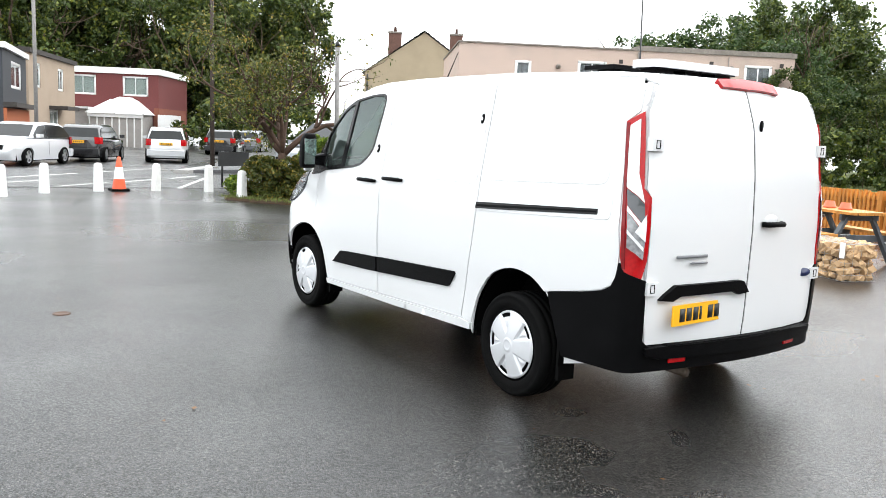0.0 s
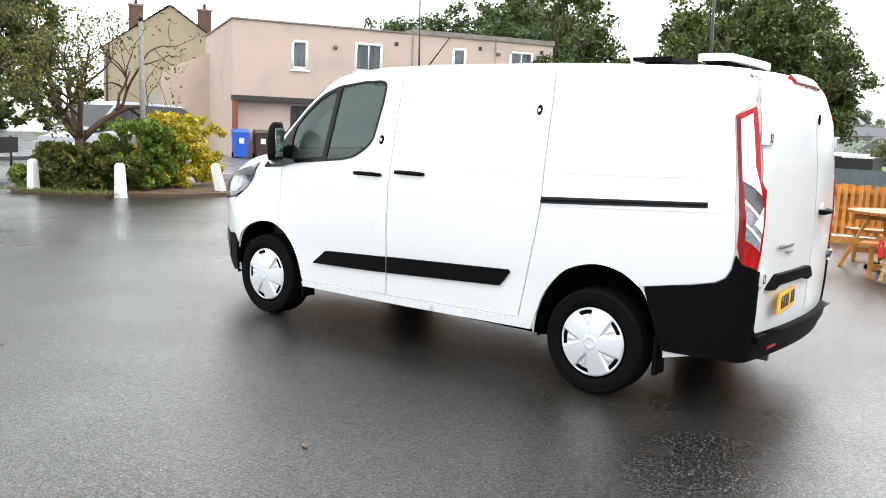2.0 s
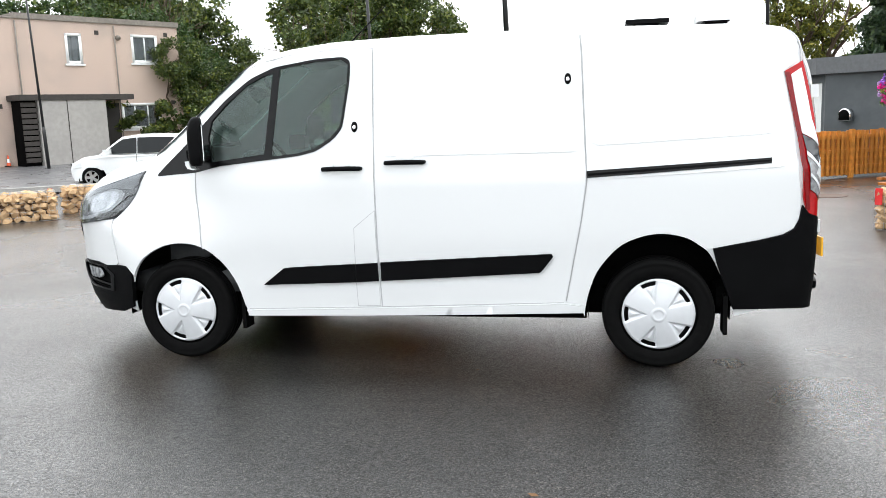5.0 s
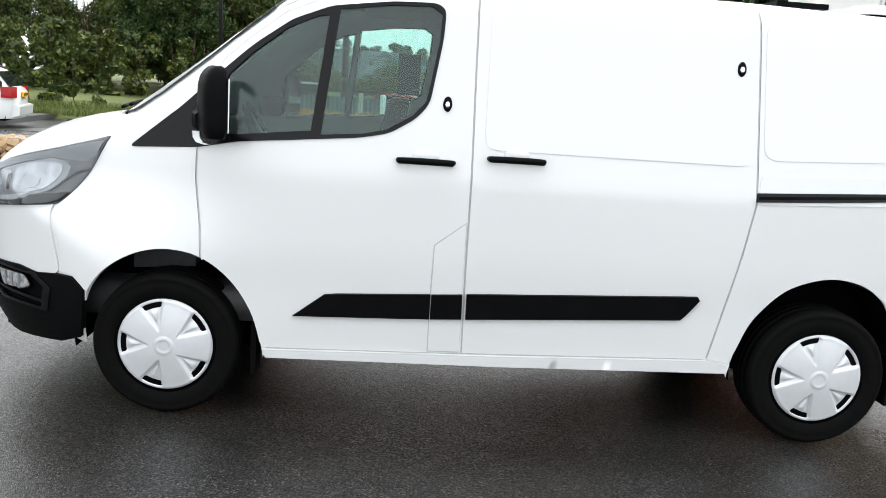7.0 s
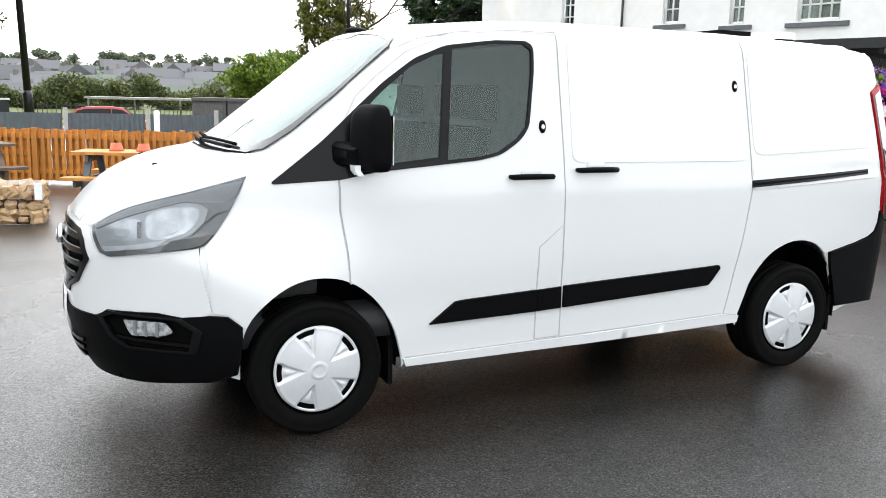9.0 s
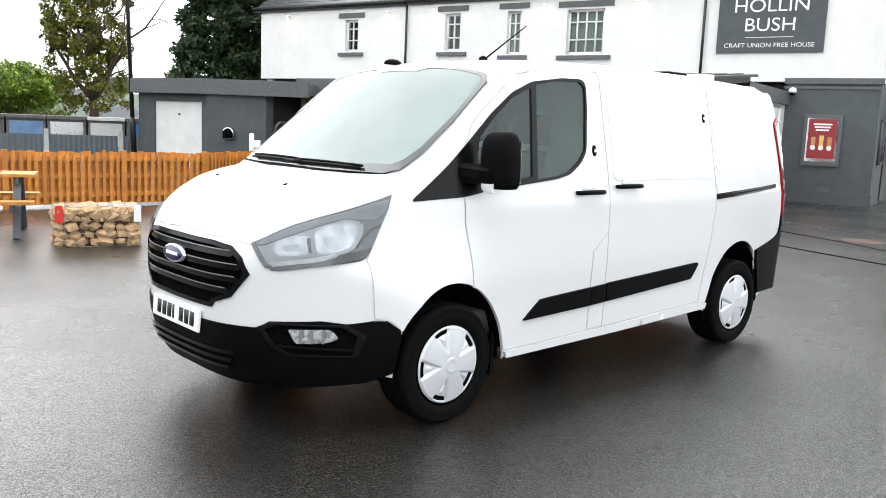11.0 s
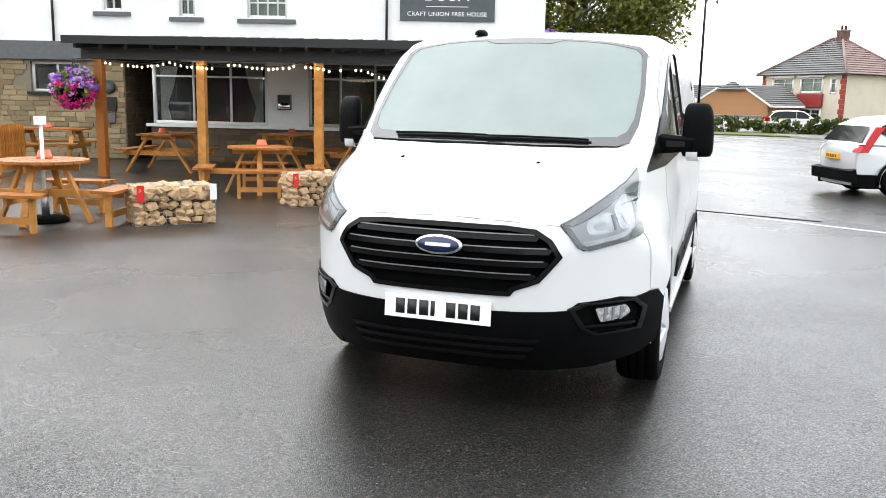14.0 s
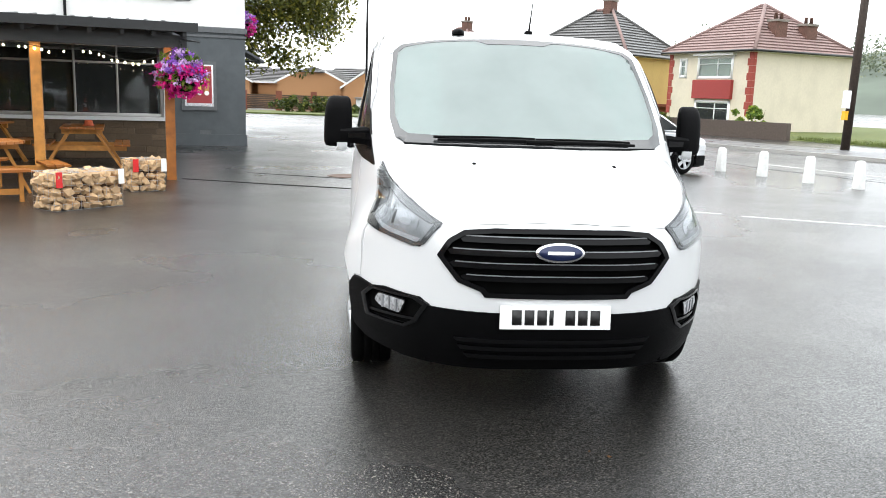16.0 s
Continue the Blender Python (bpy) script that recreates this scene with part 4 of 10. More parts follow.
    # Windscreen, wipers, jets.
    ws = set_back([(1.945, 0.0), (1.925, 0.24), (1.85, 0.5), (1.775, 0.685), (1.705, 0.74), (1.57, 0.766), (1.36, 0.766), (1.10, 0.738), (1.065, 0.69), (1.085, 0.5), (1.125, 0.2), (1.13, 0.0)])
    gl = set_back([(1.880, 0.0), (1.863, 0.24), (1.79, 0.5), (1.715, 0.672), (1.66, 0.715), (1.56, 0.738), (1.36, 0.740), (1.125, 0.712), (1.095, 0.67), (1.108, 0.5), (1.142, 0.24), (1.185, 0.17), (1.19, 0.0)])
    full = lambda h: h + [(x, -y) for x, y in reversed(h) if y]
    part("windscreen_border", sheet("top", full(ws), [full(gl)], 0.003, 0.008, 0.04, 0.025), FRITBLACK, van, "black windscreen border", 50)
    part("windscreen", sheet("top", shrunk(full(gl), -0.008), (), 0.001, 0.003, 0.05, 0.03), SCREEN, van, "misted windscreen", 50)
    part("wiper_cowl", sheet("top", full(set_back([(1.99, 0.0), (1.97, 0.24), (1.885, 0.5), (1.80, 0.68), (1.76, 0.70), (1.80, 0.60), (1.86, 0.45), (1.93, 0.2), (1.94, 0.0)])), (), -0.004, 0.01, 0.04, 0.025), PLASTIC, van, "", 40)
    for y0, y1, xa in ((0.10, -0.52, 1.895), (-0.05, 0.56, 1.90)):
        pts = []
        for k in range(9):
            y = y0 + (y1 - y0) * k / 8
            x = xa - 0.08 - 0.125 * y * y - 0.02 * k / 8
            z = onto(np.array([[x, y, 0.5]]), np.array([[0, 0, 1.0]]))[0][2]
            pts.append((x + 0.012, y, z + 0.022))
        wp = part("wiper", tube(pts, [0.014] + [0.010] * 7 + [0.007], 8), PLASTIC, van, "black wiper arm", 50)
        part("wiper_blade", tube([(x - 0.03, y - 0.02, z + 0.012) for x, y, z in pts[1:]], 0.008, 6), RUBBER, wp, "", 50)
    for y in (0.357, -0.36):
        part("washer_jet", lathe([(0.014, -0.01), (0.012, 0.006), (0.0, 0.010)], 12, m=pose(2.085, y, 1.222) @ Matrix.Diagonal((1.6, 0.9, 1, 1))), PLASTIC, van, "", 40)
    # Back doors.
    for s in (1, -1):
        out = [(0.006, 0.492), (0.74, 0.492), (0.762, 0.62), (0.772, 0.85), (0.770, 1.27), (0.798, 1.325), (0.776, 1.54), (0.752, 1.715), (0.70, 1.83), (0.64, 1.882), (0.4, 1.893), (0.006, 1.90)]
        d = part("back_door", sheet("back", [(s * u, v) for u, v in out], (), 0.0, 0.012, 0.05, 0.03), PAINT, van, "white back door", 50)
        for hz in (1.553, 0.80):
            p = onto(np.array([[-1.3, s * 0.745, hz]]), np.array([[-1.0, 0, 0]]))[0]
            h = part("hinge", box(p[0] - 0.022, p[0] + 0.02, s * 0.745 - 0.04, s * 0.745 + 0.04, hz - 0.035, hz + 0.035), PAINT, d, "white hinge", 30, 0.006)
            slot = bmesh.new()
            for a in ((-0.016, -0.012, -0.022, 0.022), (0.012, 0.016, -0.022, 0.022), (-0.016, 0.016, 0.018, 0.022), (-0.016, 0.016, -0.022, -0.018)):
                box(p[0] - 0.0245, p[0] - 0.02, s * 0.748 + a[0], s * 0.748 + a[1], hz + a[2], hz + a[3], slot)
            part("hinge_slot", slot, DARK, h, "", 0)
        edge = [(s * 0.755, 0.50), (s * 0.779, 0.85), (s * 0.778, 1.26), (s * 0.806, 1.325), (s * 0.784, 1.54), (s * 0.760, 1.72), (s * 0.706, 1.842), (s * 0.66, 1.90)]
        part("door_seal", sheet("back", [(u - 0.0035, v) for u, v in edge] + [(u + 0.0035, v) for u, v in reversed(edge)], (), -0.003, 0.004, 0.05, 0.04), LINEGREY, van, "", 40)
    part("door_seal", sheet("back", [(-0.008, 0.49), (0.008, 0.49), (0.008, 1.90), (-0.008, 1.90)], (), -0.004, 0.004, 0.05, 0.04), DARK, van, "", 40)
    part("grab_trim", sheet("back", [(0.690, 0.735), (0.655, 0.765), (0.585, 0.812), (0.085, 0.818), (0.06, 0.81), (0.012, 0.748), (0.10, 0.738), (0.15, 0.760), (0.55, 0.752), (0.60, 0.728)], (), 0.028, 0.03, 0.03, 0.02), PLASTIC, van, "black grab trim over the plate", 40)
    part("lettering_bar", box(-2.388, -2.378, 0.36, 0.60, 0.957, 0.973), LAMPRIM, van, "", 30)
    part("lettering_bar", box(-2.391, -2.381, 0.36, 0.49, 0.924, 0.933), LAMPRIM, van, "", 30)
    part("oval_badge", lathe([(1.0, -0.01), (1.0, 0.006), (0.9, 0.010), (0.0, 0.010)], 32, m=pose(onto(np.array([[-1.3, -0.615, 0.815]]), np.array([[-1.0, 0, 0]]))[0][0], -0.615, 0.815, 90, 0, -90) @ pose(0, 0, 0, 0, -10, 0) @ Matrix.Diagonal((0.055, 0.026, 1, 1))), BLUEOVAL, van, "small dark oval badge", 30)
    p = onto(np.array([[-1.3, -0.17, 1.127]]), np.array([[-1.0, 0, 0]]))[0]
    part("handle_dish", lathe([(0.06, -0.003), (0.06, 0.0), (0.052, 0.004)], 24, m=pose(p[0], -0.17, 1.145, 90, 0, -90) @ Matrix.Diagonal((1, 0.6, 1, 1))), PAINT, van, "", 40)
    part("door_handle", tube([(p[0] - 0.006, -0.08, 1.127), (p[0] - 0.034, -0.10, 1.127), (p[0] - 0.036, -0.24, 1.127), (p[0] - 0.006, -0.26, 1.127)], 0.016, 10), PLASTIC, van, "black pull handle", 50)
    part("door_lock", lathe([(0.012, -0.004), (0.012, 0.006), (0.0, 0.008)], 16, m=pose(-2.348, -0.06, 1.68, 90, 0, -90) @ Matrix.Diagonal((1, 2.6, 1, 1))), PLASTIC, van, "", 40)
    part("brake_light", sheet("top", [(-2.225, 0.215), (-2.215, 0.0), (-2.218, -0.29), (-2.262, -0.285), (-2.268, 0.0), (-2.262, 0.21)], (), 0.020, 0.035, 0.03, 0.02), REDLENS, van, "red high brake light", 40)
    # Rear bumper with its step.
    half = tails([(-2.37, 0.0, 0.478), (-2.335, 0.735, 0.486), (-2.335, 0.775, 0.52), (-2.335, 0.780, 0.842), (-2.27, 0.869, 0.885), (-2.24, 0.878, 0.93), (-2.225, 0.88, 0.85), (-2.20, 0.885, 0.800), (-2.14, 0.89, 0.768), (-2.0, 0.90, 0.738), (-1.76, 0.93, 0.697), (-1.79, 0.93, 0.60),
                  (-1.85, 0.925, 0.44), (-1.885, 0.92, 0.345), (-2.136, 0.875, 0.345), (-2.322, 0.68, 0.342), (-2.362, 0.0, 0.34)])
    rb = part("rear_bumper", sheet("tail", mirrored(half), (), 0.012, 0.03, 0.04, 0.025), PLASTIC, van, "black grained rear bumper", 45)
    st = tails([(-2.37, 0.0, 0.482), (-2.35, 0.66, 0.486), (-2.31, 0.745, 0.480), (-2.31, 0.745, 0.44), (-2.35, 0.66, 0.415), (-2.37, 0.0, 0.402)])
    part("bumper_step", sheet("tail", mirrored(st), (), 0.036, 0.05, 0.04, 0.02), PLASTIC, rb, "black ribbed bumper step", 45, 0.006)
    for k in range(4):
        ring = [(-2.365 - 0.013 * k, y, 0.489) for y in np.linspace(-0.62, 0.62, 9)]
        part("step_rib", tube([(x + 0.05 * y * y, y, z) for x, y, z in ring], 0.004, 6), PLASTIC, rb, "", 40)
    for s in (1, -1):
        part("reflector", sheet("tail", [(s * u, v) for u, v in tails([(-2.351, 0.454, 0.432), (-2.339, 0.575, 0.432), (-2.339, 0.575, 0.384), (-2.351, 0.454, 0.384)])], (), 0.020, 0.012, 0.03, 0.02), REDLENS, rb, "red reflector", 30)
    # Underside and load bed.
    part("underbody", box(-1.85, 1.02, -0.72, 0.72, 0.27, 0.42), DARK, van, "", 30, 0.02)
    part("underbody", box(-2.26, -1.80, -0.83, 0.83, 0.34, 0.46), DARK, van, "", 30, 0.02)
    part("underbody", box(1.0, 2.30, -0.60, 0.60, 0.27, 0.60), DARK, van, "", 30, 0.02)
    # Two low boxes, added unseen to block light passing beneath the van.
    part("underbody", box(1.15, 1.95, -0.45, 0.45, 0.17, 0.28), DARK, van, "", 30, 0.02)
    part("underbody", box(-1.05, 1.10, -0.46, 0.46, 0.17, 0.28), DARK, van, "", 30, 0.02)
    part("spare_wheel", box(-1.95, -1.10, -0.45, 0.30, 0.19, 0.37), DARK, van, "", 30, 0.05)
    part("axle_beam", rod((-1.4665, -0.8, 0.32), (-1.4665, 0.8, 0.32), 0.05), DARK, van, "", 40)
    part("axle_beam", rod((1.4665, -0.8, 0.33), (1.4665, 0.8, 0.33), 0.04), DARK, van, "", 40)
    part("exhaust_pipe", rod((-1.9, 0.35, 0.29), (-2.30, 0.35, 0.285), 0.026, n=14), material("rusty_steel", (0.12, 0.09, 0.07), 0.6, metal=0.6, grain=0.4, scale=30), van, "", 40)
    # Cab inside.
    part("bulkhead", prism([(-0.86, 0.42), (0.86, 0.42), (0.86, 1.2), (0.74, 1.78), (0.62, 1.90), (-0.62, 1.90), (-0.74, 1.78), (-0.86, 1.2)], 0.10, 0.13, m=pose(0, 0, 0, 0, 0, -90) @ Matrix.Diagonal((-1, 1, 1, 1))), CABGREY, van, "grey bulkhead", 30)
    part("cab_floor", box(0.1, 1.9, -0.86, 0.86, 0.42, 0.55), DASH, van, "", 30)
    part("headlining", box(0.13, 0.72, -0.60, 0.60, 1.87, 1.885), CABGREY, van, "", 30)
    dash = [(1.40, 0.62), (1.37, 1.05), (1.44, 1.17), (1.55, 1.20), (1.66, 1.17), (1.68, 0.6)]
    part("dashboard", prism(dash, -0.70, 0.70), DASH, van, "dark dashboard", 30, 0.02)
    part("instrument_hood", ring_loft([[(1.48 + 0.10 * math.cos(a) * k, -0.40 + 0.17 * math.sin(a) * k, 1.19 + h) for a in np.linspace(0, 2 * math.pi, 20, endpoint=False)] for h, k in ((0.0, 1.1), (0.05, 1.0), (0.075, 0.7))]), DASH, van, "", 50)
    wheel = part("steering_wheel", bmesh.new(), DASH, van, "black steering wheel")
    bm = bmesh.new()
    ms = pose(1.30, -0.40, 1.16, 0, -62, 0)
    for k in range(28):
        a, b = 2 * math.pi * k / 28, 2 * math.pi * (k + 1) / 28
        rod(ms @ Vector((0.19 * math.cos(a), 0.19 * math.sin(a), 0)), ms @ Vector((0.19 * math.cos(b), 0.19 * math.sin(b), 0)), 0.016, n=8, bm=bm)
    for a in (0.2, math.pi - 0.2, -math.pi / 2):
        rod(ms @ Vector((0, 0, -0.02)), ms @ Vector((0.19 * math.cos(a), 0.19 * math.sin(a), 0)), 0.02, 0.014, n=8, bm=bm)
    lathe([(0.07, -0.05), (0.07, 0.0), (0.0, 0.01)], 20, bm, ms)
    wheel.data = finish(bm, DASH, 50)
    part("steering_column", rod(ms @ Vector((0, 0, 0)), (1.55, -0.40, 1.02), 0.035), DASH, van, "", 40)
    for y0, y1 in ((-0.66, -0.16), (-0.02, 0.40), (0.40, 0.70)):
        se = part("cab_seat", ring_loft([[(x, y0 + 0.02, z) for x, z in ((0.62, 0.72), (1.12, 0.74), (1.14, 0.86), (0.60, 0.84))], [(x, y1 - 0.02, z) for x, z in ((0.62, 0.72), (1.12, 0.74), (1.14, 0.86), (0.60, 0.84))]]), SEATCLOTH, van, "dark cloth cab seat", 30, 0.04)
        part("seat_back", ring_loft([[(x, y, z) for x, z in ((0.56, 0.80), (0.70, 0.80), (0.56, 1.42), (0.46, 1.42))] for y in (y0 + 0.02, y1 - 0.02)]), SEATCLOTH, se, "", 30, 0.035)
        c = (y0 + y1) / 2
        part("headrest", box(0.42, 0.52, c - 0.11, c + 0.11, 1.46, 1.64), SEATCLOTH, se, "", 30, 0.03)
    # On the roof.
    bar = part("light_bar", ring_loft([[(x, y, z) for x, y in softened([(-1.72, -0.34), (-1.72, 0.34), (-1.76, 0.39), (-1.90, 0.39), (-1.95, 0.34), (-1.95, -0.34), (-1.90, -0.39), (-1.76, -0.39)], 1)] for z in (1.996, 2.002, 2.030, 2.040)]), PAINT, van, "white roof light bar", 50, 0.006)
    part("light_bar_base", box(-1.91, -1.76, -0.36, 0.36, 1.990, 2.004), PLASTIC, bar, "black base", 30, 0.003)
    for y in (-0.25, 0.02, 0.26):
        part("bar_foot", box(-1.90, -1.77, y - 0.07, y + 0.07, 1.95, 2.006), PLASTIC, bar, "", 30, 0.006)
    rack = part("roof_rack_bar", box(-1.56, -1.30, -0.34, 0.34, 2.004, 2.030), PLASTIC, van, "black roof board", 30, 0.008)
    for y in (-0.25, 0.25):
        part("rack_foot", box(-1.50, -1.36, y - 0.03, y + 0.03, 1.98, 2.02), PLASTIC, rack, "", 30, 0.004)
    part("aerial", rod((0.54, 0.18, 1.97), (0.24, 0.26, 2.21), 0.006, 0.003, 8), PLASTIC, van, "thin black aerial", 50)
    part("aerial_base", lathe([(0.03, 0.0), (0.026, 0.02), (0.0, 0.03)], 14, m=pose(0.54, 0.18, 1.97)), PLASTIC, van, "", 40)
    part("roof_dome", lathe([(0.05, 0.0), (0.045, 0.02), (0.025, 0.032), (0.0, 0.035)], 18, m=pose(0.86, -0.33, 1.932) @ Matrix.Diagonal((1.4, 0.8, 1, 1))), PLASTIC, van, "small black roof dome", 40)
    return van


build_van()


# ---- ground ----
def wet_asphalt(name, tone, wet):
    """Dark chippings under a film of water that gathers in broad pools."""
    m = bpy.data.materials.new(name)
    m.use_nodes = True
    n, l = m.node_tree.nodes, m.node_tree.links
    b = n["Principled BSDF"]
    where = n.new("ShaderNodeTexCoord").outputs["Object"]

    def tex(kind, scale, detail=3.0):
        t = n.new(kind)
        t.inputs["Scale"].default_value = scale
        if "Detail" in t.inputs:
            t.inputs["Detail"].default_value = detail
        l.new(where, t.inputs["Vector"])
        return t

    def ranged(v, a, c, lo, hi):
        r = n.new("ShaderNodeMapRange")
        for k, x in zip(("From Min", "From Max", "To Min", "To Max"), (a, c, lo, hi)):
            r.inputs[k].default_value = x
        l.new(v, r.inputs["Value"])
        return r.outputs["Result"]

    chips = tex("ShaderNodeTexVoronoi", 160.0, 0.0)
    ramp = n.new("ShaderNodeValToRGB")
    e = ramp.color_ramp.elements
    e[0].position, e[0].color = 0.4, (tone * 0.6, tone * 0.6, tone * 0.6, 1)
    e[1].position, e[1].color = 1.0, (tone * 8.5, tone * 7.8, tone * 6.9, 1)
    mid = ramp.color_ramp.elements.new(0.88)
    mid.color = (tone * 1.5, tone * 1.4, tone * 1.3, 1)
    sep = n.new("ShaderNodeSeparateColor")
    l.new(chips.outputs["Color"], sep.inputs["Color"])
    l.new(sep.outputs["Red"], ramp.inputs["Fac"])
    stain = tex("ShaderNodeTexNoise", 0.45, 6.0)
    mix = n.new("ShaderNodeMix")
    mix.data_type, mix.blend_type = "RGBA", "MULTIPLY"
    mix.inputs["Factor"].default_value = 1.0
    shade = n.new("ShaderNodeCombineColor")
    s = ranged(stain.outputs["Fac"], 0.3, 0.75, 0.75, 1.25)
    for k in ("Red", "Green", "Blue"):
        l.new(s, shade.inputs[k])
    l.new(ramp.outputs["Color"], mix.inputs["A"])
    l.new(shade.outputs["Color"], mix.inputs["B"])
    l.new(mix.outputs["Result"], b.inputs["Base Color"])
    pools = tex("ShaderNodeTexNoise", 0.22, 5.0)
    l.new(ranged(pools.outputs["Fac"], 0.2, 0.8, wet[1], wet[0]), b.inputs["Roughness"])
    l.new(ranged(sep.outputs["Green"], 0.1, 0.95, 0.05, 0.35), b.inputs["Specular IOR Level"])
    film = n.new("ShaderNodeMath")
    film.operation = "MULTIPLY"
    l.new(ranged(sep.outputs["Green"], 0.1, 0.95, 0.45, 1.0), film.inputs[0])
    l.new(ranged(stain.outputs["Fac"], 0.36, 0.62, 0.72, 1.0), film.inputs[1])
    l.new(film.outputs["Value"], b.inputs["Coat Weight"])
    b.inputs["Coat IOR"].default_value = 1.45
    l.new(ranged(pools.outputs["Fac"], 0.2, 0.8, wet[1] * 1.15, wet[0] * 1.35), b.inputs["Coat Roughness"])
    grit = tex("ShaderNodeTexNoise", 170.0, 2.0)
    bump = n.new("ShaderNodeBump")
    bump.inputs["Distance"].default_value = 0.006
    l.new(ranged(pools.outputs["Fac"], 0.38, 0.62, wet[3], wet[2]), bump.inputs["Strength"])
    both = n.new("ShaderNodeMath")
    both.operation = "ADD"
    l.new(grit.outputs["Fac"], both.inputs[0])
    l.new(ranged(chips.outputs["Distance"], 0.0, 0.7, 0.8, 0.0), both.inputs[1])
    l.new(both.outputs["Value"], bump.inputs["Height"])
    l.new(bump.outputs["Normal"], b.inputs["Normal"])
    film_bump = n.new("ShaderNodeBump")
    film_bump.inputs["Distance"].default_value, film_bump.inputs["Strength"].default_value = 0.006, 0.26
    l.new(both.outputs["Value"], film_bump.inputs["Height"])
    l.new(film_bump.outputs["Normal"], b.inputs["Coat Normal"])
    return m


ASPHALT = wet_asphalt("wet_car_park_asphalt", 0.0145, (0.18, 0.28, 0.16, 0.26))
ROADMAT = wet_asphalt("wet_road_asphalt", 0.018, (0.2, 0.38, 0.2, 0.45))


def ground_sheet():
    bm = bmesh.new()
    xs = [-900, -300, -120] + list(np.arange(-60, 61, 4)) + [120, 300, 900]
    vs = [[bm.verts.new((x, y, 0)) for y in xs] for x in xs]
    for i in range(len(xs) - 1):
        for j in range(len(xs) - 1):
            bm.faces.new((vs[i][j], vs[i + 1][j], vs[i + 1][j + 1], vs[i][j + 1]))
    return single("ground", bm, ASPHALT, Matrix(), "wet dark asphalt of the car park", "ground", kind="structure")


ground_sheet()


# ---- roads, kerbs, verges, markings ----
KERB = material("concrete_kerb", (0.36, 0.35, 0.33), 0.6, grain=0.25, scale=30, spots=0.3, spot_scale=1.5, bump=0.3, bump_scale=120)
PAVE = material("wet_pavement", (0.11, 0.11, 0.115), 0.35, grain=0.3, scale=40, spots=0.25, spot_scale=0.8, bump=0.2, bump_scale=150, rough_vary=0.12)
LINEPAINT = material("worn_white_line_paint", (0.62, 0.62, 0.6), 0.4, grain=0.35, scale=25, spots=0.5, spot_scale=5, tint=(0.16, 0.16, 0.16))
SOIL = material("wet_leaf_litter", (0.10, 0.055, 0.03), 0.8, grain=0.5, scale=30, spots=0.5, spot_scale=3, tint=(0.2, 0.13, 0.03), bump=0.6, bump_scale=40)
TURF = material("turf", (0.10, 0.13, 0.025), 0.85, grain=0.5, scale=18, spots=0.6, spot_scale=1.2, tint=(0.22, 0.19, 0.04), bump=0.6, bump_scale=60)
BLADE = material("grass_blades", (0.14, 0.18, 0.03), 0.7, vary=0.6, island=True)
CLAYSTRIP = material("orange_barrier_board", (0.55, 0.22, 0.08), 0.55, grain=0.2, scale=12)


def flat(name, outline, z, mat, label, category, deep=0.0, kind="structure", group=""):
    bm = slab(outline, z - max(deep, 0.03), z)
    bmesh.ops.recalc_face_normals(bm, faces=bm.faces)
    return single(name, bm, mat, Matrix(), label, category, group, kind, smooth=0)


def strip(a, b, w):
    a, b = Vector(a), Vector(b)
    s = (b - a).normalized()
    s = Vector((-s.y, s.x)) * w / 2
    return [tuple(a - s), tuple(b - s), tuple(b + s), tuple(a + s)]


flat("road", [(16.5, 12), (16.0, -3.2), (13.2, -10.2), (9.0, -12.6), (-2, -13.5), (3, -15.2), (8.0, -13.6), (12.3, -10.9), (14.2, -8.2), (17.6, -6.6), (24.5, -4.4), (60, -21), (70, -13), (25, 3.0), (24, 14)], 0.006, ROADMAT, "wet grey side street past the car park", "road")
flat("road", [(-45, -1.5), (-24, 7.0), (-13.6, 8.9), (-8.4, 10.9), (6, 17), (3, 24), (-12, 16.2), (-21.0, 12.0), (-46, 3)], 0.006, ROADMAT, "wet grey road beyond the white bollards", "road")
# The terrace's forecourt and pavement, a step above the street.
flat("pavement", [(27.5, -16.5), (20.0, -9.0), (14.6, -8.4), (12.6, -11.0), (9.0, -13.4), (9.0, -26), (16.5, -28.5), (29, -22)], 0.12, PAVE, "wet dark pavement before the terrace", "pavement", 0.16)
for a, b in (((14.6, -8.4), (12.6, -11.0)), ((12.6, -11.0), (9.0, -13.4)), ((14.6, -8.4), (20.0, -9.0))):
    flat("kerb", strip(a, b, 0.16), 0.135, KERB, "grey concrete kerb edge", "kerb", 0.17)
flat("pavement", [(-46, 3), (-21.0, 12.0), (-12, 16.2), (3, 24), (1, 27), (-13, 19.0), (-23, 14.3), (-47, 6)], 0.11, PAVE, "wet grey pavement across the road", "pavement", 0.14)
for a, b in (((-46, 3), (-21.0, 12.0)), ((-21.0, 12.0), (-12, 16.2)), ((-12, 16.2), (3, 24))):
    flat("kerb", strip(a, b, 0.16), 0.125, KERB, "grey concrete kerb edge", "kerb", 0.16)
flat("kerb", strip((22.5, -4.2), (25.5, -6.2), 0.5), 0.12, KERB, "kerbed island at the street corner", "kerb", 0.15)
flat("pavement", [(22.8, -4.6), (27, -6.6), (60, -22.5), (58, -27), (24, -9.5)], 0.11, PAVE, "wet grey pavement beside the street", "pavement", 0.14)
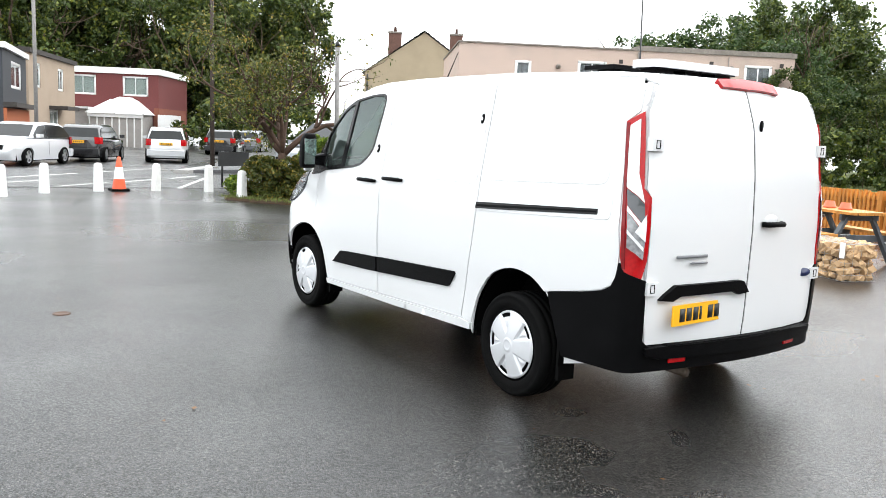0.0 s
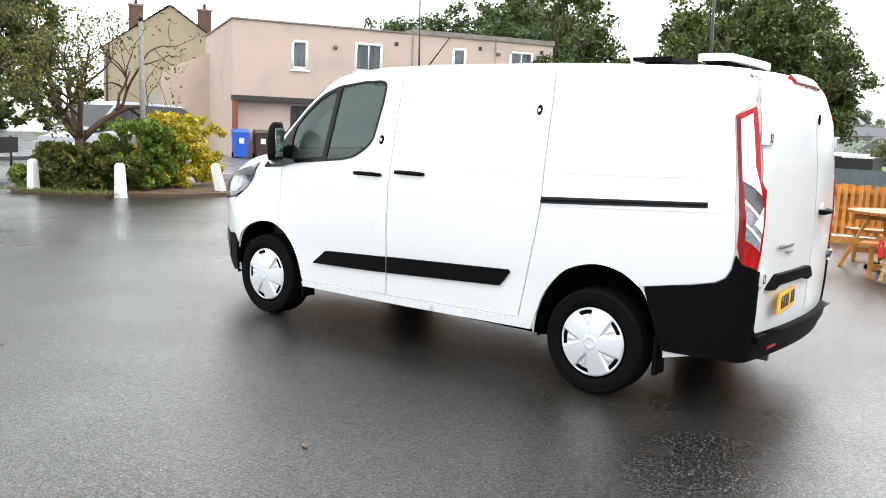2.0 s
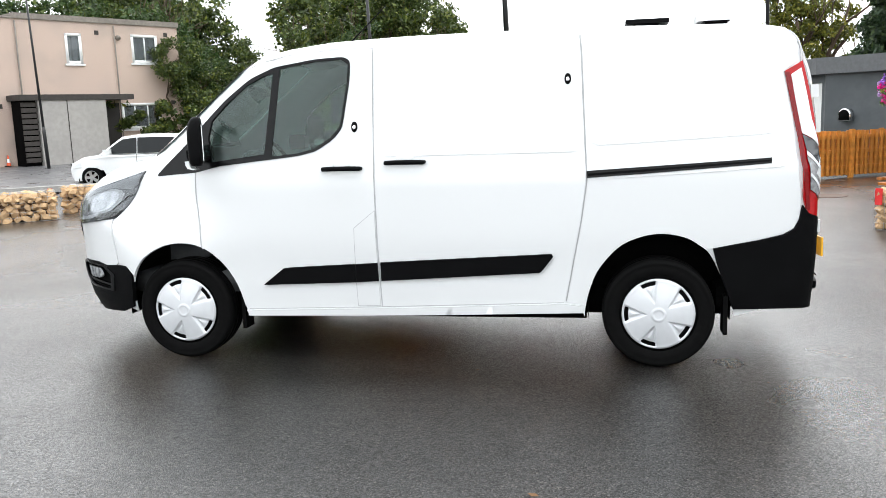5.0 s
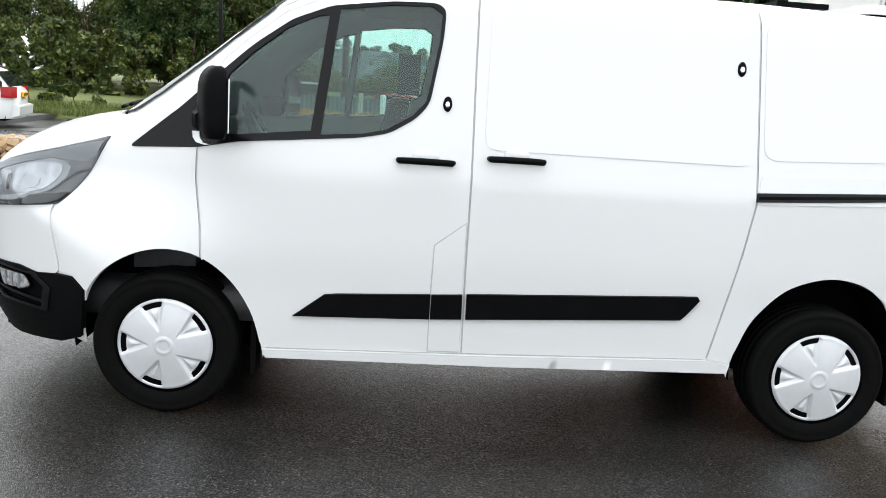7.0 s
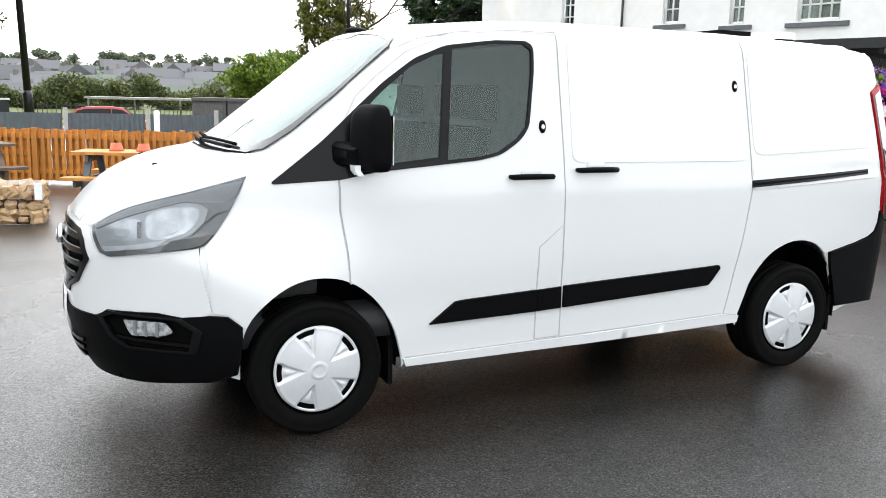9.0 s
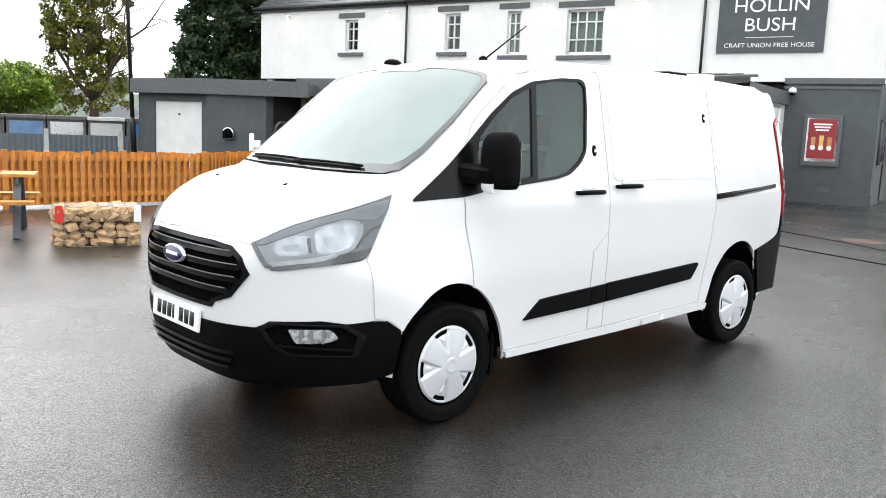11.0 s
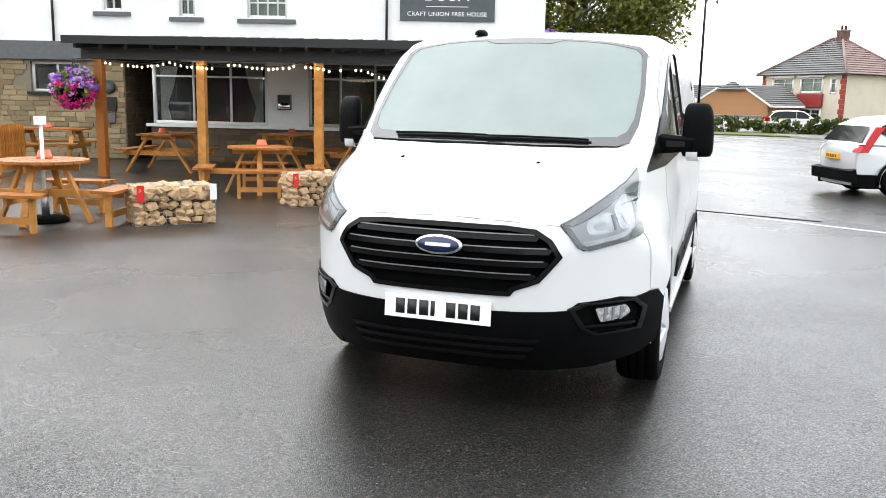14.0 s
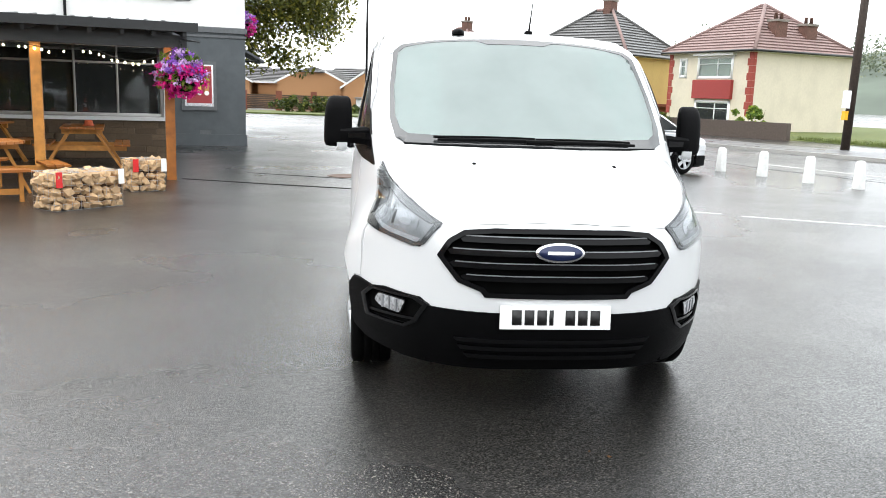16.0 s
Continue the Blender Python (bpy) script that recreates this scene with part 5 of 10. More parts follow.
# White lines.
LINES = [((15.8, 3.6), (18.6, 0.6)), ((19.2, 1.8), (22.0, -0.9)), ((22.8, -1.7), (25.6, -4.2)), ((16.6, 0.4), (17.8, -0.9)), ((18.2, -1.4), (19.4, -2.6)), ((19.8, -3.1), (21.2, -4.3)), ((15.9, -2.2), (21.5, -4.9)),
         ((-14.9, 9.6), (-11.6, 11.0)), ((-9.6, 11.9), (-6.2, 13.6)), ((-20.6, 7.6), (-17.4, 8.7)), ((-26.0, 5.4), (-23.0, 6.6))]
for a, b in LINES:
    flat("road_marking", strip(a, b, 0.12), 0.012, LINEPAINT, "worn white painted road line", "line", group="road lines")
for a, b, w in (((-6.6, 1.1), (-5.6, 3.2), 0.07), ((-5.55, 3.3), (-5.2, 4.2), 0.06), ((-5.0, 4.4), (-4.1, 6.4), 0.08), ((-17.2, 3.0), (-14.6, 3.9), 0.10), ((-12.4, 0.9), (-10.4, 1.7), 0.10)):
    flat("bay_marking", strip(a, b, w), 0.006, LINEPAINT, "faded white parking bay line", "line", group="bay lines")
for pts, w in (([(-8.3, -3.9), (-7.8, -2.5), (-7.4, -1.2), (-6.9, 0.6), (-6.4, 2.4)], 0.07), ([(-9.6, -3.0), (-9.0, -1.4), (-8.2, 0.2)], 0.03)):
    for a, b in zip(pts, pts[1:]):
        flat("asphalt_joint", strip(a, b, w), 0.005, DARK, "dark tarred joint in the asphalt", "joint", group="asphalt joints")
IRON = material("rusty_iron_cover", (0.10, 0.055, 0.035), 0.6, metal=0.3, grain=0.4, scale=40, bump=0.4, bump_scale=60)
for x, y, r in ((-4.6, -8.3, 0.30), (-9.4, -1.2, 0.33), (1.9, 2.9, 0.07)):
    single("drain_cover", lathe([(r, -0.02), (r, 0.006), (r * 0.9, 0.008), (r * 0.85, 0.004), (0, 0.004)], 24), IRON, pose(x, y, 0), "rusty round drain cover in the asphalt", "drain cover", "drain covers")
# Verge with the hedge, and grass banks.
flat("verge", [(12.6, -2.2), (11.2, -3.0), (10.35, -4.4), (10.2, -6.2), (10.9, -7.1), (12.4, -7.2), (14.4, -5.4), (14.6, -3.2)], 0.07, SOIL, "planted verge with wet fallen leaves", "verge", 0.1)


def bank(name, outline, h, label):
    """A low grass bank with rounded edges."""
    c = Vector((sum(x for x, _ in outline) / len(outline), sum(y for _, y in outline) / len(outline)))
    rings = [[(c.x + (x - c.x) * k, c.y + (y - c.y) * k, z) for x, y in outline] for k, z in ((1.0, -0.02), (0.97, h * 0.6), (0.9, h), (0.5, h * 1.2), (0.15, h * 1.25))]
    bm = ring_loft(rings)
    bmesh.ops.recalc_face_normals(bm, faces=bm.faces)
    return single(name, bm, TURF, Matrix(), label, "grass", kind="structure", smooth=60)


bank("grass_bank", [(26, -27), (16.5, -29.5), (10.5, -16.4), (5.0, -17.0), (3.0, -22), (4, -60), (60, -62), (58, -34)], 0.25, "rough grass bank under the trees")
bank("grass_verge", [(-50, 6.8), (-38.7, 12.9), (-29.3, 18.2), (-13, 24.3), (0, 31), (-6, 44), (-45, 44), (-70, 20)], 0.12, "grass verge before the houses")
bank("grass_verge", [(60, -24), (28.5, -10.2), (26, -16), (44, -26), (58, -30)], 0.10, "grass verge beside the street")
bank("field", [(3.5, -34), (-16, -37), (-40, -46), (-60, -120), (60, -140), (30, -64), (4, -64)], 0.10, "distant playing field behind the fences")


def tufts(name, spots, n, tall, mat, label):
    rng = np.random.default_rng(len(name) + n)
    verts, faces = [], []
    for (x0, y0, x1, y1, z) in spots:
        for _ in range(n):
            t, a = rng.random(), rng.random() * 6.28
            x, y = x0 + (x1 - x0) * t + rng.normal(0, 0.16), y0 + (y1 - y0) * t + rng.normal(0, 0.16)
            h, w = tall * rng.uniform(0.4, 1.2), rng.uniform(0.006, 0.014)
            lean = rng.normal(0, 0.35, 2) * h
            k = len(verts)
            verts += [(x - w * math.cos(a), y - w * math.sin(a), z), (x + w * math.cos(a), y + w * math.sin(a), z), (x + lean[0], y + lean[1], z + h)]
            faces.append((k, k + 1, k + 2))
    ob = new(name, quick(name, verts, faces, mat))
    return tagged(ob, label, "grass", kind="stuff")


tufts("grass", [(12.7, -2.3, 11.0, -3.2, 0.06), (10.35, -6.0, 10.9, -7.0, 0.06), (10.9, -7.0, 12.2, -7.2, 0.06)], 800, 0.075, BLADE, "wet green grass tufts on the verge")
tufts("grass", [(10.5, -16.4, 5.0, -17.0, 0.1), (10, -17.5, 5.5, -18.4, 0.2), (-29.3, 18.2, -20, 22, 0.05)], 2500, 0.22, BLADE, "rough wet grass along the bank")


# ---- the public house: x along its front, y into it ----
RENDERW = material("white_painted_render", (0.80, 0.79, 0.77), 0.75, grain=0.06, scale=4, spots=0.12, spot_scale=1.1, bump=0.25, bump_scale=90)
GREYP = material("dark_grey_painted_wall", (0.075, 0.085, 0.092), 0.6, grain=0.2, scale=5, spots=0.2, spot_scale=1.2, bump=0.2, bump_scale=80)
GREYTRIM = material("grey_painted_stone", (0.11, 0.115, 0.12), 0.6, grain=0.2, scale=12, bump=0.3, bump_scale=60)
BLACKP = material("black_painted_timber", (0.012, 0.013, 0.014), 0.4, grain=0.3, scale=15, bump=0.2, bump_scale=50)
SLATE = material("wet_roof_slate", (0.09, 0.092, 0.1), 0.4, grain=0.3, scale=6, spots=0.3, spot_scale=1.5, vary=0.5, bump=0.3, bump_scale=40)
WHITEPVC = material("white_window_frame", (0.78, 0.78, 0.77), 0.35, grain=0.05, scale=10)
STONES = material("buff_sandstone", (0.44, 0.33, 0.19), 0.85, grain=0.35, scale=14, spots=0.5, spot_scale=4, vary=0.55, bump=0.6, bump_scale=45, tint=(0.20, 0.15, 0.10))
# Darker, browner stone for the low wall and the porch side.
DARKSTONES = material("dark_brown_sandstone", (0.17, 0.115, 0.068), 0.7, grain=0.4, scale=14, vary=0.5, bump=0.6, bump_scale=45)
MORTAR = material("grey_mortar", (0.24, 0.21, 0.16), 0.9, grain=0.3, scale=40, bump=0.4, bump_scale=120)
TIMBER = material("wet_orange_timber", (0.42, 0.14, 0.02), 0.42, grain=0.45, scale=7, spots=0.5, spot_scale=2.5, vary=0.3, bump=0.3, bump_scale=50, rough_vary=0.1)
PINE = material("pale_sawn_pine", (0.60, 0.255, 0.048), 0.55, grain=0.35, scale=9, spots=0.4, spot_scale=3, bump=0.25, bump_scale=60)
PANE = glass("window_glass", (0.75, 0.8, 0.8), 0.02)
# Near-black base colour paints in the gloom of unlit interiors.
ROOMDARK = material("painted_room_gloom", (0.035, 0.03, 0.028), 0.9, grain=0.4, scale=2, spots=0.4, spot_scale=1)
CURTAIN = material("white_curtain", (0.62, 0.60, 0.56), 0.9, grain=0.15, scale=20)
BLIND = material("pale_blind", (0.55, 0.54, 0.45), 0.8, grain=0.1, scale=8)
BULB = glow("warm_bulb", (1.0, 0.78, 0.45), 8.0)
PUB_TURN = 104.83
PUB = pose(0, 0, 0, 0, 0, PUB_TURN)


def clean(bm):
    bmesh.ops.recalc_face_normals(bm, faces=bm.faces)
    return bm


def wall_with_holes(x0, x1, z0, z1, y0, y1, holes):
    """A wall of depth y0 to y1 with rectangular openings (x0, x1, z0, z1) through it."""
    xs = sorted({x0, x1, *[h[0] for h in holes], *[h[1] for h in holes]})
    zs = sorted({z0, z1, *[h[2] for h in holes], *[h[3] for h in holes]})
    solid = {(i, j): not any(h[0] - 1e-6 < (xs[i] + xs[i + 1]) / 2 < h[1] + 1e-6 and h[2] - 1e-6 < (zs[j] + zs[j + 1]) / 2 < h[3] + 1e-6 for h in holes) for i in range(len(xs) - 1) for j in range(len(zs) - 1)}
    bm = bmesh.new()
    vs = {}

    def v(i, j, y):
        if (i, j, y) not in vs:
            vs[i, j, y] = bm.verts.new((xs[i], y, zs[j]))
        return vs[i, j, y]

    for (i, j), ok in solid.items():
        if not ok:
            continue
        bm.faces.new((v(i, j, y0), v(i + 1, j, y0), v(i + 1, j + 1, y0), v(i, j + 1, y0)))
        bm.faces.new((v(i, j, y1), v(i, j + 1, y1), v(i + 1, j + 1, y1), v(i + 1, j, y1)))
        for di, dj, a, b in ((-1, 0, (i, j), (i, j + 1)), (1, 0, (i + 1, j + 1), (i + 1, j)), (0, -1, (i + 1, j), (i, j)), (0, 1, (i, j + 1), (i + 1, j + 1))):
            if not solid.get((i + di, j + dj), False):
                bm.faces.new((v(*a, y0), v(*b, y0), v(*b, y1), v(*a, y1)))
    return clean(bm)


def window(parent, x0, x1, z0, z1, y, ups=(), rails=(), frame=0.055, mat=None, deep=0.07, glass_mat=None, behind=None, sub=False):
    """A window in a wall whose face is at y: frame, bars and panes."""
    mat = mat or WHITEPVC
    w = new("window")
    w.parent = parent
    f = bmesh.new()
    for a in ((x0, x0 + frame, z0, z1), (x1 - frame, x1, z0, z1), (x0, x1, z0, z0 + frame), (x0, x1, z1 - frame, z1)):
        box(a[0], a[1], y + 0.03, y + 0.03 + deep, a[2], a[3], f)
    part("window_frame", f, mat, w, "", 30)
    for u in ups:
        part("window_bar", box(u - 0.022, u + 0.022, y + 0.035, y + 0.09, z0 + frame, z1 - frame), mat, w, "", 30)
    for r in rails:
        part("window_bar", box(x0 + frame, x1 - frame, y + 0.036, y + 0.088, r - 0.02, r + 0.02), mat, w, "", 30)
    xs, zs = [x0 + frame, *sorted(ups), x1 - frame], [z0 + frame, *sorted(rails), z1 - frame]
    for a, b in zip(xs, xs[1:]):
        for c, d in zip(zs, zs[1:]):
            p = part("pane", box(a, b, y + 0.06, y + 0.066, c, d), glass_mat or PANE, w, "", 0)
            p.visible_shadow = False
    if behind is not None:
        part("blind", box(x0 + frame, x1 - frame, y + 0.13, y + 0.14, z0, z1), behind, w, "", 0)
    return w


def masonry(parent, x0, x1, z0, z1, y, rows, mat, rng, skip=(), deep=0.05, name="stone", most=300):
    """Coursed stones, each its own piece, a little proud of the mortar, on a face at y that looks to -y."""
    shapes = []
    for k in range(6):
        bm = box(-0.5, 0.5, 0, 1, -0.5, 0.5)
        for v in bm.verts:
            v.co.x += rng.uniform(-0.03, 0.03)
            v.co.z += rng.uniform(-0.05, 0.05)
            if v.co.y < 0.5:
                v.co.y += rng.uniform(-0.12, 0.3)
        bmesh.ops.bevel(bm, geom=[e for e in bm.edges if max(v.co.y for v in e.verts) < 0.6], offset=0.06, segments=1, affect="EDGES")
        shapes.append(finish(bm, mat, 0))
    z, count = z0, 0
    for r in range(rows):
        h = (z1 - z0) / rows
        x = x0
        while x < x1 - 0.04:
            w = min(rng.uniform(0.16, 0.44), x1 - x)
            if x1 - x - w < 0.1:
                w = x1 - x
            hh = h * (2 if rng.random() < 0.05 and r < rows - 1 else 1)
            if count < most and not any(s[0] < x + w and x < s[1] and s[2] < z + hh and z < s[3] for s in skip):
                ob = new(name, shapes[rng.integers(6)])
                ob.parent = parent
                ob.matrix_basis = Matrix.Translation((x + w / 2, y - deep * rng.uniform(0.5, 1.0), z + hh / 2)) @ Matrix.Diagonal((w - 0.014, deep, hh - 0.014, 1))
                count += 1
            x += w
        z += h


def build_pub():
    pub = thing("pub", PUB, "white rendered pub with grey ground floor and timber veranda", "pub")
    rng = np.random.default_rng(4)
    Y = 17.3
    ups = [(-15.82, -15.28, 3.85, 4.88, 1), (-11.85, -11.28, 3.82, 4.95, 1), (-9.66, -9.20, 3.70, 4.95, 0), (-7.73, -6.60, 3.68, 4.92, 2)]
    part("upper_wall", wall_with_holes(-19.7, 0.47, 2.95, 5.38, Y, Y + 0.3, [u[:4] for u in ups]), RENDERW, pub, "white painted rendered upper wall", 0)
    for x0, z0 in ((0.17, 2.95), (-19.7, 0.0)):
        bm = bmesh.new()
        ring_loft([[(x, Y + 0.3, z0), (x, 22.0, z0), (x, 22.0, 5.38), (x, (Y + 22) / 2, 6.75), (x, Y + 0.3, 5.5)] for x in (x0, x0 + 0.3)], bm)
        part("gable_wall", clean(bm), RENDERW, pub, "", 0)
    part("back_wall", box(-19.7, 0.47, 22.0, 22.3, 0, 5.38), RENDERW, pub, "", 0)
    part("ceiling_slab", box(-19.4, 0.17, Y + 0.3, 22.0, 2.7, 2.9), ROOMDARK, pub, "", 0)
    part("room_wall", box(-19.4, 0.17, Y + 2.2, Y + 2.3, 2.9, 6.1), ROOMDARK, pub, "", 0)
    part("lower_wall", wall_with_holes(-1.65, 0.47, 0, 2.95, Y, Y + 0.3, [(-0.71, -0.42, 0.26, 0.40)]), GREYP, pub, "dark grey painted lower wall", 0)
    part("vent_grille", box(-0.71, -0.42, Y + 0.02, Y + 0.05, 0.26, 0.40), GREYTRIM, pub, "", 0)
    part("lower_wall", box(0.17, 0.47, Y + 0.3, 22.0, 0, 2.95), GREYP, pub, "", 0)
    part("wall_band", box(-1.7, 0.52, Y - 0.06, Y + 0.1, 2.90, 3.04), GREYTRIM, pub, "grey moulded band", 0, 0.012)
    part("wall_band", box(-1.7, 0.50, Y - 0.03, Y + 0.1, 2.78, 2.84), GREYTRIM, pub, "", 0, 0.008)
    part("plinth", box(-1.65, 0.50, Y - 0.04, Y, 0, 0.30), GREYP, pub, "", 0, 0.01)
    cn = part("door_canopy", ring_loft([[(0.47, y, 2.72), (1.22, y, 2.30), (1.22, y, 2.24), (0.47, y, 2.64)] for y in (19.0, 20.4)]), GREYTRIM, pub, "grey sloping canopy over the side door", 0)
    for y in (19.05, 20.35):
        part("canopy_stay", rod((0.47, y, 2.25), (1.1, y, 2.30), 0.02, n=6), BLACKP, cn, "", 40)
    part("side_door", box(0.47, 0.50, 19.2, 20.2, 0.05, 2.1), BLACKP, pub, "dark side door", 0)
    for k, yy in enumerate((17.9, 21.0)):
        window(pub, 0.0, 0.7, 1.0, 2.1, 0, mat=GREYTRIM).matrix_basis = pose(0.47, yy, 0, 0, 0, 90) @ Matrix.Translation((0, -0.1, 0))
    # Upper windows with painted lintels and sills.
    for x0, x1, z0, z1, kind in ups:
        c = (x0 + x1) / 2
        window(pub, x0, x1, z0, z1, Y + 0.06, [c] if kind < 2 else [x0 + (x1 - x0) * k / 4 for k in (1, 2, 3)], [z0 + (z1 - z0) * k for k in ((0.36, 0.72) if kind < 2 else (0.33, 0.72))], 0.07, behind=BLIND if kind != 1 else None)
        part("lintel", box(x0 - 0.27, x1 + 0.27, Y - 0.03, Y + 0.1, z1 + 0.06, z1 + 0.22), GREYTRIM, pub, "grey painted lintel", 0, 0.01)
        part("window_sill", box(x0 - 0.25, x1 + 0.25, Y - 0.08, Y + 0.1, z0 - 0.15, z0 - 0.04), GREYTRIM, pub, "grey painted sill", 0, 0.01)
    # Eaves, gutters, roof.
    for x0, x1, ze in ((-20.0, -13.3, 5.34), (-13.3, 0.8, 5.36)):
        part("gutter", tube([(x0, Y - 0.12, ze + 0.03), (x1, Y - 0.12, ze + 0.03)], 0.06, 10), BLACKP, pub, "black gutter", 40)
        part("eaves_board", box(x0, x1, Y - 0.08, Y + 0.02, ze - 0.10, ze + 0.08), BLACKP, pub, "", 0)
        rf = part("roof", slab([(x0, Y - 0.1), (x1, Y - 0.1), (x1, 19.9), (x0, 19.9)], 0, 0.02), SLATE, pub, "wet slate roof", 0)
        for v in rf.data.vertices:
            v.co.z += ze + 0.05 + (v.co.y - Y) * 0.62
        shape = finish(box(-0.5, 0.5, -0.5, 0.5, 0, 1), SLATE, 0)
        for r in range(5):
            for k in range(int((x1 - x0) / 0.32)):
                if x0 > -14 and r > 3:
                    continue
                ob = new("slate", shape)
                ob.parent = rf
                yy = Y - 0.02 + r * 0.2
                ob.matrix_basis = Matrix.Translation((x0 + 0.16 + k * 0.32 + (r % 2) * 0.16, yy, ze + 0.075 + (yy - Y) * 0.62)) @ pose(0, 0, 0, 31.8 - 3) @ Matrix.Diagonal((0.312, 0.26, 0.008, 1))
    for x in (-13.28, -3.82):
        part("downpipe", rod((x, Y - 0.06, 2.7), (x, Y - 0.06, 5.36), 0.035, n=10), BLACKP, pub, "black downpipe", 40)
    for x in (-18.3, -14.0, -12.2, -8.4, -5.6, -0.35):
        lp = part("wall_lamp", lathe([(0.07, -0.06), (0.09, 0.0), (0.02, 0.05)], 14, m=pose(x, Y - 0.14, 5.05)), WHITEPVC, pub, "white wall lamp, lit", 40)
        part("lamp_glow", lathe([(0.06, -0.068), (0.0, -0.07)], 14, m=pose(x, Y - 0.14, 5.05)), BULB, lp, "", 40)
    # The sign.
    sg = part("sign_board", box(-3.46, -0.89, Y - 0.05, Y, 3.66, 5.28), GREYP, pub, "dark grey sign board with white lettering", 0, 0.006)
    front = lambda x, z: pose(x, Y - 0.054, z, 90, 0, 0)
    lettering("letter", "THE", 0.26, WHITEPLATE, sg, front(-2.18, 5.12))
    lettering("letter", "HOLLIN", 0.46, WHITEPLATE, sg, front(-2.18, 4.80), stretch=1.12)
    lettering("letter", "BUSH", 0.46, WHITEPLATE, sg, front(-2.18, 4.33), stretch=1.12)
    lettering("letter", "CRAFT UNION FREE HOUSE", 0.155, WHITEPLATE, sg, front(-2.18, 3.84), stretch=1.12)
    part("sign_rule", box(-2.75, -1.6, Y - 0.056, Y - 0.05, 4.03, 4.045), WHITEPLATE, sg, "", 0)
    # Poster case.
    pc = part("poster_case", box(-1.15, -0.28, Y - 0.07, Y, 0.92, 2.17), GREYTRIM, pub, "grey poster case with a red poster", 0, 0.015)
    part("poster_rim", box(-1.07, -0.36, Y - 0.078, Y - 0.068, 1.02, 2.08), CHROME, pc, "", 0)
    part("poster", box(-1.03, -0.40, Y - 0.084, Y - 0.074, 1.10, 2.05), material("red_poster", (0.30, 0.03, 0.035), 0.4, grain=0.1, scale=8), pc, "red poster", 0)
    for z, w in ((1.93, 0.42), (1.86, 0.36), (1.79, 0.30)):
        part("poster_bar", box(-0.715 - w / 2, -0.715 + w / 2, Y - 0.088, Y - 0.083, z - 0.02, z + 0.02), WHITEPLATE, pc, "", 0)
    for k, c in enumerate(((0.5, 0.3, 0.1), (0.75, 0.5, 0.12), (0.5, 0.25, 0.08))):
        gx = -0.90 + 0.185 * k
        part("poster_glass_shape", box(gx - 0.05, gx + 0.05, Y - 0.088, Y - 0.083, 1.38, 1.62 + 0.04 * (k == 1)), material("poster_amber", c, 0.5), pc, "", 0)
        part("poster_disc", lathe([(0.06, 0), (0.06, 0.004), (0, 0.004)], 18, m=pose(gx, Y - 0.087, 1.36, 90)), WHITEPLATE, pc, "", 0)
    cam_m = pose(-1.47, Y - 0.16, 2.72)
    cc = part("cctv_camera", lathe([(0.09, -0.05), (0.10, 0.0), (0.07, 0.07), (0.0, 0.09)], 18, m=cam_m), WHITEPVC, pub, "white dome camera on the wall", 40)
    part("dome", lathe([(0.0, -0.12), (0.06, -0.10), (0.085, -0.045)], 18, m=cam_m), GLOSSBLACK, cc, "", 40)
    # Ground-floor front: stonework, porch, window band, under a flat roof.
    L = 13.2
    part("stone_wall", wall_with_holes(-14.0, -9.39, 0, 2.30, L, L + 0.35, [(-11.68, -10.45, 1.54, 2.24)]), MORTAR, pub, "coursed sandstone wall", 0)
    sw = part("stonework", box(-13.99, -13.98, L + 0.1, L + 0.2, 0.1, 0.2), MORTAR, pub, "coursed buff sandstone", 0)
    masonry(sw, -14.0, -9.39, 0.0, 2.28, L, 19, STONES, rng, [(-11.75, -10.38, 1.47, 2.3)], 0.045, most=300)
    part("porch_wall", box(-9.74, -9.39, L + 0.35, L + 1.7, 0, 2.30), MORTAR, pub, "", 0)
    ps = part("stonework", box(-9.5, -9.49, L + 0.5, L + 0.6, 0.1, 0.2), MORTAR, pub, "", 0)
    ps.matrix_basis = Matrix()
    px = new("porch_stonework")
    px.parent = pub
    px.matrix_basis = pose(-9.39, L, 0, 0, 0, 90)
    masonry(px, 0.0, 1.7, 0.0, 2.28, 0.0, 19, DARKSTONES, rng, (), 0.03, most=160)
    window(pub, -11.68, -10.45, 1.54, 2.24, L + 0.05, [-11.05], (), 0.06)
    part("window_sill", box(-11.74, -10.4, L - 0.09, L + 0.1, 1.47, 1.53), BLACKP, pub, "", 0)
    dr = part("front_door", box(-9.36, -8.86, L + 1.5, L + 1.56, 0.02, 2.05), material("grey_blue_door", (0.13, 0.16, 0.18), 0.45, grain=0.1, scale=8), pub, "grey panelled door in the porch", 0, 0.006)
    for z0, z1 in ((0.2, 0.9), (1.05, 1.9)):
        for x0 in (-9.29, -9.08):
            part("door_panel", box(x0, x0 + 0.17, L + 1.485, L + 1.51, z0, z1), GREYTRIM, dr, "", 0, 0.01)
    part("porch_back", box(-9.4, -8.78, L + 1.56, L + 1.6, 0, 2.4), GREYP, pub, "", 0)
    part("dwarf_wall", box(-8.78, -1.65, L, L + 0.3, 0, 0.80), MORTAR, pub, "", 0)
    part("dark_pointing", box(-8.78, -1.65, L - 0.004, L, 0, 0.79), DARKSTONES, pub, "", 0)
    ds = part("stonework", box(-8.0, -7.9, L + 0.1, L + 0.2, 0.1, 0.2), MORTAR, pub, "dark brown sandstone below the windows", 0)
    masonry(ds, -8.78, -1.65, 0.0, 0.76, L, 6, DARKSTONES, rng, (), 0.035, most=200)
